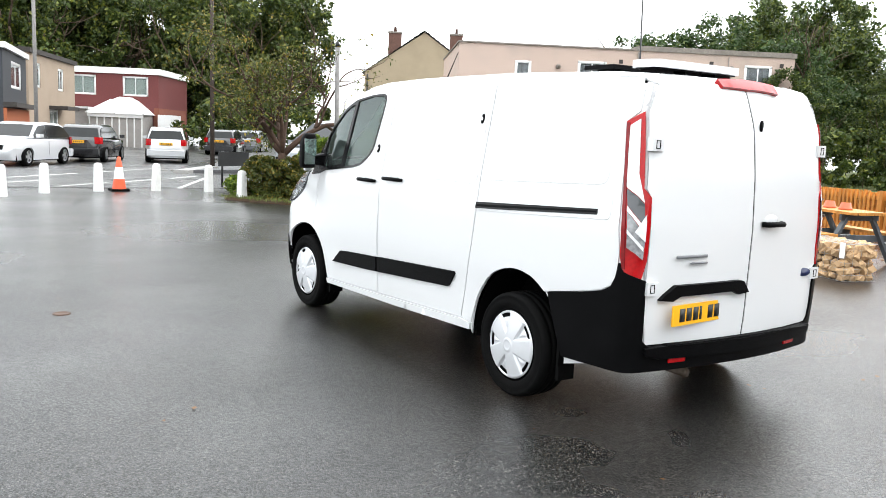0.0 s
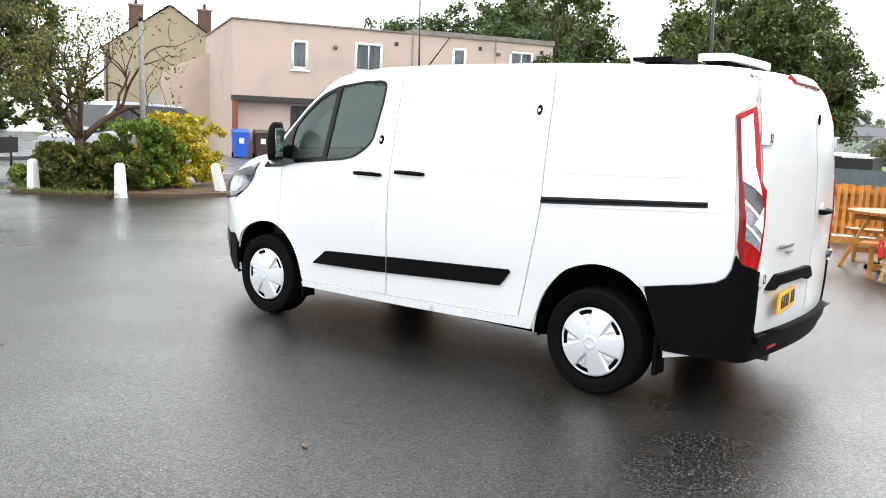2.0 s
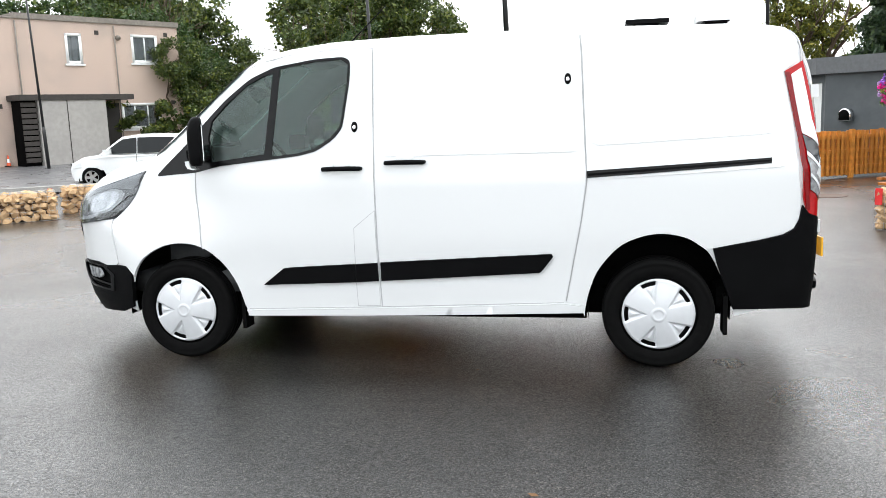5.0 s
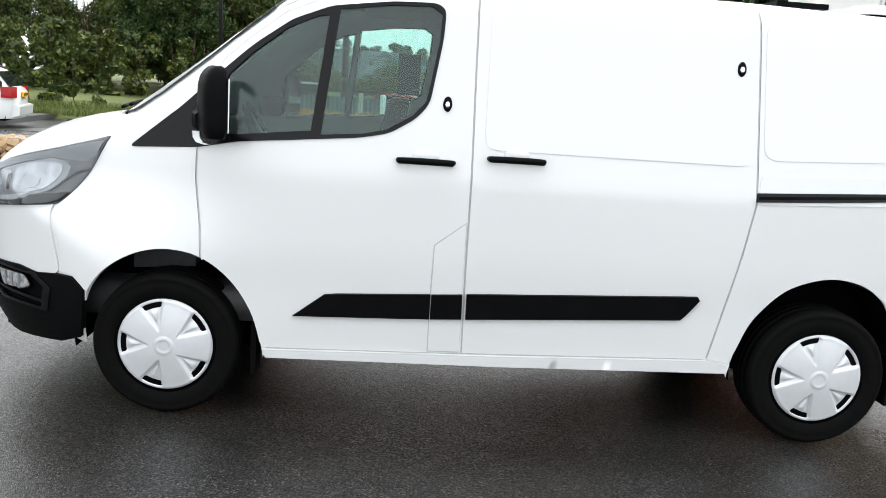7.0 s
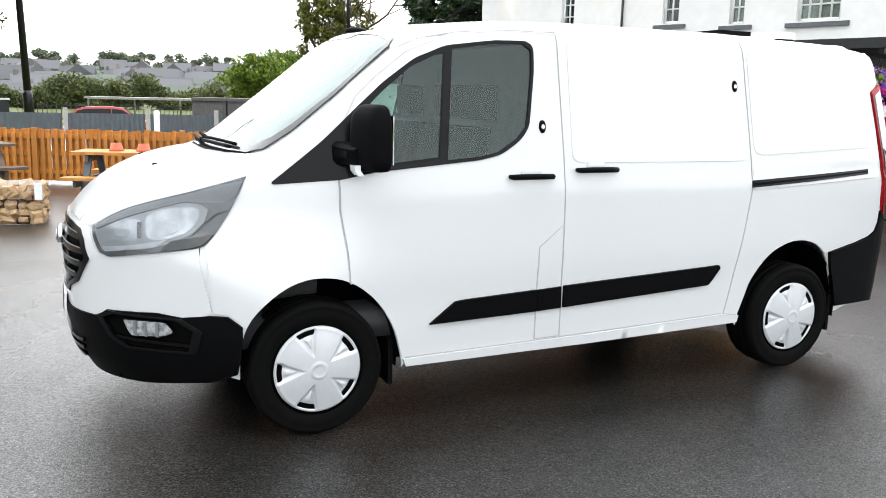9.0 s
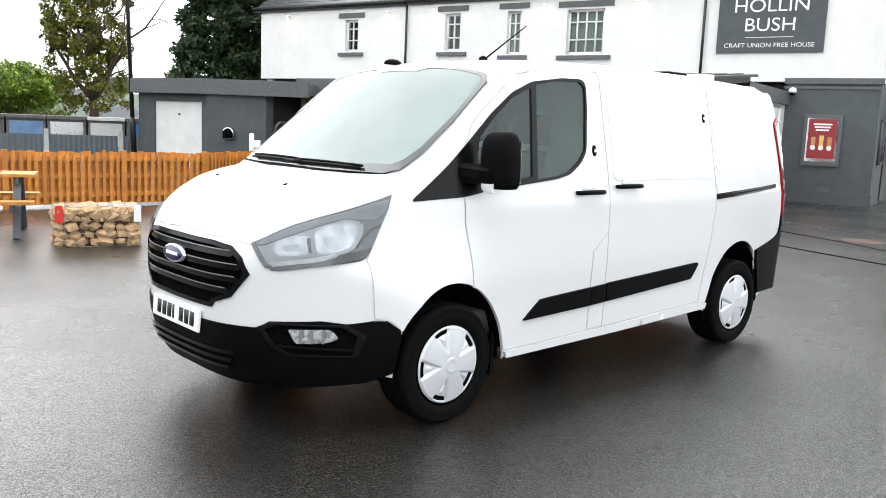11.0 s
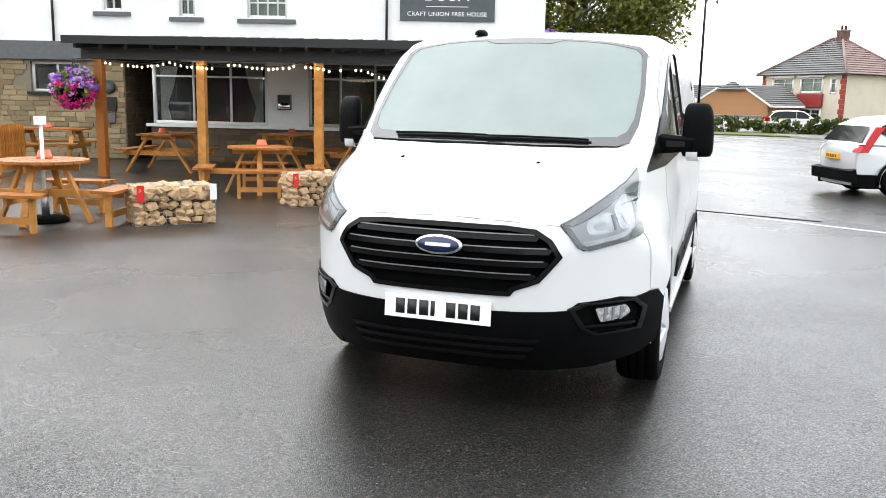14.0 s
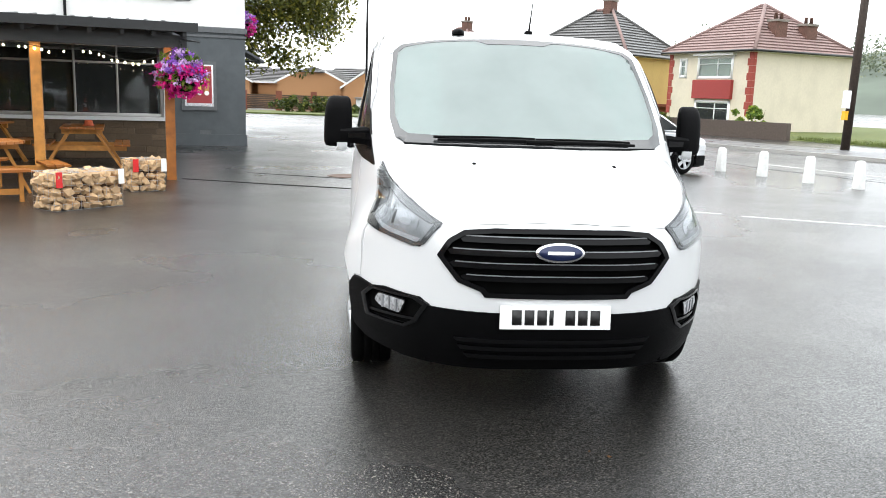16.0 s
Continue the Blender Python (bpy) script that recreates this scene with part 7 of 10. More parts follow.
CREAM = material("cream_render", (0.62, 0.56, 0.44), 0.8, grain=0.06, scale=8, spots=0.15, spot_scale=1)
OCHRE = material("yellow_ochre_render", (0.52, 0.36, 0.12), 0.8, grain=0.06, scale=8, spots=0.15, spot_scale=1)
GREYSTONE = material("pale_grey_cladding", (0.42, 0.42, 0.42), 0.8, grain=0.25, scale=12, spots=0.2, spot_scale=3)
REDTILE = material("faded_red_tile", (0.25, 0.165, 0.15), 0.7, grain=0.3, scale=10, spots=0.3, spot_scale=1.5, bump=0.3, bump_scale=30)
GREYTILE = material("grey_brown_tile", (0.10, 0.097, 0.094), 0.4, grain=0.3, scale=10, spots=0.35, spot_scale=1.5, bump=0.3, bump_scale=30)
ANG = math.degrees(math.atan2(0.49, 0.868))
for cx, cy, turn, wide, wall, roof, sw, eave, ridge, bays, brick, label, pots in (
        (-35.2, 18.5, 20.8, 6.1, CREAM, REDTILE, CREAM, 4.15, 6.75, 1, True, "cream rendered house with red bay panels and quoins", ((-0.9, 4.6, 5.0), (-0.9, 2.4, 5.1))),
        (-44.1, 14.7, 40.9, 7.9, GREYSTONE, GREYTILE, OCHRE, 4.15, 7.15, 2, False, "yellow and grey house with a dark tiled roof", ((-3.6, 3.6, 7.1),)),
        (-62.4, 7.9, 46.0, 7.6, CREAM, REDTILE, CREAM, 4.15, 7.0, 2, True, "cream house with a faded red hipped roof", ((-3.4, 3.6, 6.9),))):
    hs, rz, rx, ry = semi(pose(cx, cy, 0, 0, 0, turn), wall, roof, sw, eave, ridge, wide, bays=bays, brick=brick, label=label, front_roof=GREYTILE if cx < -60 else None, ridge_mat=REDTILE)
    for px, py, pz in pots:
        chimney(hs, px, py, pz, h=0.75)
    if bays == 2 and cx > -50:
        part("porch_roof", box(0.0, 1.6, 3.4, 6.6, 1.15, 1.32), REDBRICK, hs, "", 0, 0.02)
        part("porch", box(0.0, 1.2, 3.7, 6.2, -1.2, 1.15), REDBRICK, hs, "", 0)
single("garden_wall", box(-9, 1.5, -0.15, 0.15, -0.3, 0.75), material("old_brick_wall", (0.10, 0.075, 0.06), 0.85, grain=0.4, scale=14, vary=0.2, bump=0.5, bump_scale=50), pose(-30.6, 16.9, 0, 0, 0, ANG), "low dark brick garden wall", "wall", kind="structure", smooth=0)


def plain_house(m, w, d, eave, ridge, wall, roof, label, wins, gable=True, group="", pots=()):
    """A far house: front towards -y, centred on x, gabled or with a flat roof."""
    h = thing("house", m, label, "house", group)
    part("front_wall", wall_with_holes(-w / 2, w / 2, -0.5, eave, 0, 0.2, wins), wall, h, "", 0)
    for x in (-w / 2, w / 2 - 0.2):
        part("side_wall", box(x, x + 0.2, 0.2, d, -0.5, eave), wall, h, "", 0)
    part("back_wall", box(-w / 2, w / 2, d, d + 0.2, -0.5, eave), wall, h, "", 0)
    part("room_wall", box(-w / 2 + 0.2, w / 2 - 0.2, 1.0, 1.1, -0.5, eave), ROOMDARK, h, "", 0)
    for x0, x1, z0, z1 in wins:
        window(h, x0, x1, z0, z1, 0.0, [(x0 + x1) / 2] if x1 - x0 > 0.9 else [], (), 0.13, glass_mat=PANE if wall in (MAROON, BLACKBOARD, TANDASH) else FARGLASS, behind=CURTAIN if wall in (MAROON, BLACKBOARD, TANDASH) else None)
    if gable == "hip":
        a, b, o = -w / 2 - 0.3, w / 2 + 0.3, d * 0.42
        tiled(h, ((a, -0.3, eave), (b, -0.3, eave), (b - o, d / 2, ridge), (a + o, d / 2, ridge)), 12, 1, roof, "roof")
        tiled(h, ((b, d + 0.3, eave), (a, d + 0.3, eave), (a + o, d / 2, ridge), (b - o, d / 2, ridge)), 12, 1, roof, "roof")
        tiled(h, ((a, d + 0.3, eave), (a, -0.3, eave), (a + o, d / 2, ridge), (a + o, d / 2, ridge)), 12, 1, roof, "roof")
        tiled(h, ((b, -0.3, eave), (b, d + 0.3, eave), (b - o, d / 2, ridge), (b - o, d / 2, ridge)), 12, 1, roof, "roof")
        part("fascia", box(a, b, -0.36, -0.3, eave - 0.14, eave + 0.04), WHITEPVC, h, "", 0)
    elif gable:
        tiled(h, ((-w / 2 - 0.3, -0.3, eave), (w / 2 + 0.3, -0.3, eave), (w / 2 + 0.3, d / 2, ridge), (-w / 2 - 0.3, d / 2, ridge)), 12, 1, roof, "roof")
        tiled(h, ((w / 2 + 0.3, d + 0.3, eave), (-w / 2 - 0.3, d + 0.3, eave), (-w / 2 - 0.3, d / 2, ridge), (w / 2 + 0.3, d / 2, ridge)), 12, 1, roof, "roof")
        for x in (-w / 2, w / 2 - 0.2):
            bm = bmesh.new()
            ring_loft([[(xx, 0, eave), (xx, d, eave), (xx, d / 2, ridge)] for xx in (x, x + 0.2)], bm)
            part("gable_wall", clean(bm), wall, h, "", 0)
    else:
        part("roof", box(-w / 2 - 0.15, w / 2 + 0.15, -0.15, d + 0.15, eave, ridge), roof, h, "", 0, 0.02)
    for px, py, pz in pots:
        chimney(h, px, py, pz)
    return h


MAROON = material("maroon_hung_tile", (0.13, 0.026, 0.024), 0.7, grain=0.2, scale=14)
TANDASH = material("tan_render", (0.36, 0.28, 0.21), 0.9, grain=0.12, scale=20, spots=0.2, spot_scale=0.8, bump=0.3, bump_scale=80)
BUFFDASH = material("buff_dash", (0.36, 0.29, 0.20), 0.9, grain=0.12, scale=20, spots=0.25, spot_scale=0.8)
BLACKBOARD = material("black_weatherboard", (0.03, 0.033, 0.04), 0.6, grain=0.2, scale=10)
SIDEM = lambda a, b, z=0: pose((a[0] + b[0]) / 2, (a[1] + b[1]) / 2, z, 0, 0, math.degrees(math.atan2(b[1] - a[1], b[0] - a[0])))
red = plain_house(SIDEM((58.3, -6.7), (54.8, -12.3), 0.5), 6.6, 7, 4.45, 4.85, MAROON, WHITEPVC, "maroon tile-hung house with a flat white roof edge", [(-2.75, -0.95, 2.95, 4.3), (0.85, 2.6, 2.95, 4.3)], False, pots=())
part("ground_floor_wall", box(3.0, 3.34, -0.03, 6.8, -0.5, 2.2), REDBRICK, red, "", 0)
cv = part("conservatory", box(-0.5, 2.9, -2.4, -0.05, -0.5, 1.7), PALEBOARD, red, "white conservatory", 0)
part("conservatory_roof", ring_loft([[(-0.7, -2.6, 1.7), (3.1, -2.6, 1.7), (3.1, 0, 1.7), (-0.7, 0, 1.7)], [(0.4, -1.0, 2.6), (2.0, -1.0, 2.6), (2.0, 0, 2.6), (0.4, 0, 2.6)]]), WHITEPVC, cv, "", 0)
for x0, x1 in ((-0.7, 0.4), (3.1, 2.0), (1.2, 1.2)):
    part("roof_bar", rod((x0, -2.62, 1.72), (x1, -1.0, 2.64), 0.05, n=6), WHITEPVC, cv, "", 30)
part("ridge_crest", ring_loft([[(0.35, -1.06, 2.58), (2.05, -1.06, 2.58), (2.05, 0, 2.58), (0.35, 0, 2.58)], [(0.9, -0.9, 2.85), (1.5, -0.9, 2.85), (1.5, 0, 2.85), (0.9, 0, 2.85)]]), WHITEPVC, cv, "", 0)
part("conservatory_beam", box(-0.62, 3.02, -2.52, -2.40, 1.45, 1.70), WHITEPVC, cv, "white beam", 0)
part("lean_to", box(-3.3, -0.7, -2.2, -0.05, -0.5, 1.95), PALEBOARD, red, "pale boarded lean-to", 0)
part("lean_to_roof", box(-3.4, -0.6, -2.35, -0.05, 1.95, 2.08), WHITEPVC, red, "", 0)
part("side_shed", box(3.6, 4.5, -1.2, 1.2, -0.5, 1.75), WHITEPVC, red, "white side shed", 0)
for k in range(8):
    part("conservatory_post", box(-0.55 + k * 0.49, -0.47 + k * 0.49, -2.46, -2.40, -0.5, 1.7), WHITEPVC, cv, "", 0)
tan = plain_house(SIDEM((44.1, -2.7), (52.8, -6.55), 0.3), 9.5, 7, 4.75, 5.0, TANDASH, BROWNFELT, "tan rendered terraced house with a flat roof", [(-3.6, -2.6, 3.0, 4.3), (0.9, 2.1, 3.0, 4.3), (-0.9, 0.9, 0.5, 1.9)], False)
part("porch_roof", box(-1.0, 1.6, -1.0, 0, 1.9, 2.1), BROWNFELT, tan, "", 0)
blk = plain_house(SIDEM((34.4, -0.4), (41.2, -2.2), 0.3), 7.0, 7, 4.15, 4.4, BLACKBOARD, WHITEPVC, "dark boarded house with an orange brick ground floor", [(-1.2, 1.9, 2.6, 3.8)], False)
part("brick_base", box(-3.5, 3.5, -0.12, 0.0, -0.5, 1.7), material("orange_brick", (0.45, 0.13, 0.05), 0.8, grain=0.3, scale=16, vary=0.2), blk, "orange brick ground floor", 0)
part("porch_roof", box(-3.5, 3.5, -0.5, 0, 1.75, 1.95), BROWNFELT, blk, "", 0)
# The corner house whose gable shows behind the terrace.
gab = thing("house", SIDEM((48.0, -24.6), (43.3, -31.4)), "buff rendered gable end of a corner house", "house")
bm = bmesh.new()
ring_loft([[(x, y, z) for x, z in ((-4.1, -0.5), (4.1, -0.5), (4.1, 5.9), (0.0, 8.7), (-4.1, 5.9))] for y in (0.0, 10.0)], bm)
part("wall", clean(bm), BUFFDASH, gab, "", 0)
tiled(gab, ((-4.3, 10.2, 5.75), (-4.3, -0.15, 5.75), (0, -0.15, 8.8), (0, 10.2, 8.8)), 12, 1, GREYTILE, "roof")
tiled(gab, ((4.3, -0.15, 5.75), (4.3, 10.2, 5.75), (0, 10.2, 8.8), (0, -0.15, 8.8)), 12, 1, GREYTILE, "roof")
chimney(gab, -2.2, 2.0, 7.9, 0.9, 0.6, 1.0)
chimney(gab, 2.2, 2.0, 7.9, 0.9, 0.6, 1.0)
part("lean_to", box(-1.2, 6.2, -3.6, -0.05, -0.5, 3.0), PALEBOARD, gab, "", 0)
part("downpipe", rod((-3.9, -0.06, 0), (-3.9, -0.06, 5.7), 0.05, n=8), BLACKP, gab, "", 40)
lean = thing("house", SIDEM((30.2, -16.8), (27.0, -21.5)), "pink rendered lower wing behind the terrace", "house")
bm = bmesh.new()
ring_loft([[(x, y, z) for x, z in ((-2.6, -0.3), (2.0, -0.3), (2.0, 5.1), (0.9, 5.1), (-2.6, 3.6))] for y in (0.0, 5.0)], bm)
part("wall", clean(bm), PINKDASH, lean, "", 0)
# Bungalows far beyond the car park.
BRICKBUFF = material("buff_brick", (0.42, 0.22, 0.10), 0.85, grain=0.2, scale=14, vary=0.1)


def bungalow(m, w, d, eave, ridge, label):
    """A bungalow with its half-hipped brick gable towards -y."""
    h = thing("house", m, label, "house", "bungalows")
    zc, wc = eave + 0.62 * (ridge - eave), 0.38 * w / 2
    bm = bmesh.new()
    ring_loft([[(-w / 2, y, -0.5), (w / 2, y, -0.5), (w / 2, y, eave), (wc, y, zc), (-wc, y, zc), (-w / 2, y, eave)] for y in (0, d)], bm)
    part("wall", clean(bm), BRICKBUFF, h, "buff brick gable", 0)
    o = 0.25
    for s in (-1, 1):
        q = [(s * (w / 2 + o), -o, eave - 0.12), (s * (w / 2 + o), d, eave - 0.12), (0, d, ridge), (0, 1.5, ridge)]
        mid = (s * (wc + 0.02), -o, zc + 0.03)
        tiled(h, (q[0], q[1], q[2], q[3]) if s > 0 else (q[1], q[0], q[3], q[2]), 10, 1, GREYTILE, "roof")
        part("barge_board", clean(ring_loft([[(x, -o + dy, z + dz) for dy, dz in ((0, 0), (0, 0.16), (-0.04, 0.16), (-0.04, 0))] for x, z in ((s * (w / 2 + o), eave - 0.16), mid[::2])])), WHITEPVC, h, "white barge board", 0)
    tiled(h, ((-wc - 0.1, -o, zc), (wc + 0.1, -o, zc), (0.05, 1.5, ridge), (-0.05, 1.5, ridge)), 5, 1, GREYTILE, "roof_hip")
    part("rear_wing", box(-w * 0.9, w * 0.9, d - 4, d + 2, -0.5, eave), BRICKBUFF, h, "", 0)
    tiled(h, ((-w, d - 4.2, eave), (w, d - 4.2, eave), (w * 0.7, d - 1, ridge - 0.1), (-w * 0.7, d - 1, ridge - 0.1)), 10, 1, GREYTILE, "roof")
    part("fascia", box(-w, w, d - 4.26, d - 4.2, eave - 0.12, eave + 0.03), WHITEPVC, h, "", 0)
    return h


for x, y, turn, w, eave, ridge in ((-60, -4.7, 88, 5.2, 2.0, 3.25), (-58, 0.25, 88, 5.0, 1.75, 3.42), (-61, -12.5, 94, 6.0, 2.0, 3.4), (-62, -20.0, 96, 6.5, 2.0, 3.5)):
    bungalow(pose(x, y, 0, 0, 0, turn), w, 8.0, eave, ridge, "buff brick bungalow with a half-hipped grey roof")
lean_m = pose(-55.5, 0.6, 0, 0, 0, 88)
gr = thing("garage", lean_m, "low white garage before the bungalow", "garage")
part("wall", box(-1.9, 1.7, 0, 3, -0.2, 0.95), WHITEPVC, gr, "", 0)
part("roof", box(-2.0, 1.8, -0.15, 3.1, 0.95, 1.05), COPING, gr, "", 0, 0.02)
FENCEBROWN = material("brown_panel_fence", (0.10, 0.065, 0.045), 0.8, grain=0.3, scale=12)
for k in range(4):
    y = -11 + k * 2.3
    f = thing("panel_fence", pose(-52, y, 0, 0, 0, 91), "brown fence panel between brick piers", "fence", "panel fences")
    part("pier", box(-0.2, 0.2, -0.2, 0.2, 0, 1.35), REDBRICK, f, "", 0)
    for j in range(8):
        part("slat", box(0.2, 2.1, -0.03, 0.03, 0.15 + j * 0.12, 0.25 + j * 0.12), FENCEBROWN, f, "", 0)
flat("grass_strip", [(-46, -12), (-43, 10), (-49, 12), (-51, -13)], 0.08, TURF, "strip of grass before the bungalows", "grass", 0.1)
# Lock-up garages beyond the grey fence.
BLUEDOOR = material("blue_garage_door", (0.05, 0.16, 0.42), 0.5, grain=0.2, scale=4, spots=0.25, spot_scale=1.5)
LIGHTBLUE = material("faded_blue_door", (0.17, 0.30, 0.50), 0.6, grain=0.2, scale=4, spots=0.4, spot_scale=1.5)
WHITEDOOR = material("white_lockup_door", (0.66, 0.66, 0.63), 0.6, grain=0.1, scale=4, spots=0.2, spot_scale=1.5)
CONC = material("grey_concrete_panel", (0.16, 0.15, 0.145), 0.9, grain=0.3, scale=6, spots=0.3, spot_scale=1)
for k, (mat, label) in enumerate(((CONC, "grey"), (CONC, "grey"), (LIGHTBLUE, "faded blue"), (SATIN, "steel shutter"), (WHITEDOOR, "white"), (BLUEDOOR, "bright blue"), (WHITEDOOR, "white"))):
    g = thing("lock_up_garage", pose(-4.05 - k * 1.53, -36.2 + k * 0.5, -0.45, 0, 0, 180 - 18.4) @ Matrix.Diagonal((0.6, 0.75, 0.75, 1)), f"concrete lock-up garage with a {label} door", "garage", "lock-up garages")
    part("wall", box(-1.27, 1.27, 0.05, 5, -0.4, 2.1), CONC, g, "", 0)
    part("roof", box(-1.3, 1.3, -0.1, 5.1, 2.1, 2.28), WHITEDOOR if k == 4 else CONC, g, "", 0)
    d = part("garage_door", box(-1.1, 1.1, 0.0, 0.06, -0.3, 1.95), mat, g, "", 0)
    for j in range(7):
        part("door_rib", box(-1.08, 1.08, -0.015, 0.0, -0.2 + j * 0.3, -0.06 + j * 0.3), mat, d, "", 0, 0.006)


# ---- fences ----
FENCEWOOD = material("orange_fence_board", (0.74, 0.28, 0.042), 0.55, grain=0.5, scale=7, spots=0.55, spot_scale=3, vary=0.45, bump=0.3, bump_scale=70)
GREYSHEET = material("grey_profiled_sheet", (0.12, 0.14, 0.155), 0.5, grain=0.15, scale=4, spots=0.2, spot_scale=0.8)
CONPOST = material("pale_concrete_post", (0.52, 0.50, 0.46), 0.85, grain=0.2, scale=20, spots=0.3, spot_scale=3)


def timber_fence(a, b, rng, high=0.84):
    a, b = Vector((*a, 0)), Vector((*b, 0))
    d = b - a
    f = thing("timber_fence", Matrix.Translation(a) @ pose(0, 0, 0, 0, 0, math.degrees(math.atan2(d.y, d.x))), "low orange-stained close-boarded timber fence", "fence", "timber fences")
    n = int(d.length / 0.112)
    shapes = [finish(box(-w, w, -0.009, 0.009, 0, 1), FENCEWOOD, 0, 0.003) for w in (0.051, 0.048, 0.0525)]
    for k in range(n):
        ob = part("board", shapes[int(rng.integers(3))], None, f)
        ob.matrix_basis = Matrix.Translation((0.056 + k * d.length / n, 0.036 + rng.normal(0, 0.003), 0.05)) @ pose(0, 0, 0, 0, rng.normal(0, 0.5), 0) @ Matrix.Diagonal((1, 1, high + rng.normal(0, 0.012), 1))
        ob = part("board", shapes[int(rng.integers(3))], None, f)
        ob.matrix_basis = Matrix.Translation((k * d.length / n, -0.031 + rng.normal(0, 0.003), 0.05)) @ pose(0, 0, 0, 0, rng.normal(0, 0.5), 0) @ Matrix.Diagonal((0.55, 1, high + rng.normal(0, 0.012), 1))
    for z in (0.2, 0.5, 0.78):
        part("rail", box(0, d.length, -0.02, 0.025, z - 0.035, z + 0.035), FENCEWOOD, f, "", 0)
    for k in range(int(d.length / 1.8) + 1):
        x = min(k * 1.8, d.length)
        part("fence_post", box(x - 0.04, x + 0.04, -0.075, -0.005, 0, high + 0.08), FENCEWOOD, f, "", 0, 0.006)
    return f


frng = np.random.default_rng(3)
timber_fence((4.5, -11.5), (0.6, -10.05), frng)
timber_fence((0.6, -10.05), (-2.6, -9.9), frng)
timber_fence((-2.6, -9.9), (-7.2, -12.35), frng)


def sheet_fence(a, b, high=0.72):
    a, b = Vector((*a, 0)), Vector((*b, 0))
    d = b - a
    f = thing("sheet_fence", Matrix.Translation(a) @ pose(0, 0, 0, 0, 0, math.degrees(math.atan2(d.y, d.x))), "grey profiled sheet fence between pale concrete posts", "fence", "sheet fences")
    n = max(1, round(d.length / 2.4))
    for k in range(n):
        x0, x1 = d.length * k / n + 0.08, d.length * (k + 1) / n - 0.08
        xs = np.arange(x0, x1, 0.08)
        rings = [[(x, 0.02 * ((i % 2) * 2 - 1), z) for i, x in enumerate(xs)] for z in (0.0, high)]
        part("panel", ring_loft(rings, closed=False), GREYSHEET, f, "", 0)
    for k in range(n + 1):
        x = d.length * k / n
        part("concrete_post", box(x - 0.07, x + 0.07, -0.07, 0.07, 0, high + 0.18), CONPOST, f, "", 0, 0.02)
    return f


sheet_fence((7.5, -27.3), (-0.5, -27.2))
sheet_fence((-0.5, -27.2), (-9.5, -24.6))

# ---- gabions ----
ROCK = material("pale_gabion_rock", (0.70, 0.46, 0.25), 0.75, grain=0.3, scale=14, spots=0.5, spot_scale=5, vary=0.45, bump=0.5, bump_scale=35, tint=(0.62, 0.38, 0.17))
GALV = material("galvanised_wire", (0.5, 0.5, 0.5), 0.35, metal=0.9, grain=0.2, scale=40)
REDREF = material("red_reflector", (0.65, 0.02, 0.02), 0.3, grain=0.1, scale=20)


def rock_shapes(n, rng):
    out = []
    for _ in range(n):
        bm = bmesh.new()
        bmesh.ops.create_icosphere(bm, subdivisions=1, radius=1.0)
        for v in bm.verts:
            v.co *= 1 + rng.uniform(-0.12, 0.10)
            for k in range(3):
                v.co[k] = math.copysign(min(abs(v.co[k]), 0.66), v.co[k])
        out.append(finish(bm, ROCK, 36))
    return out


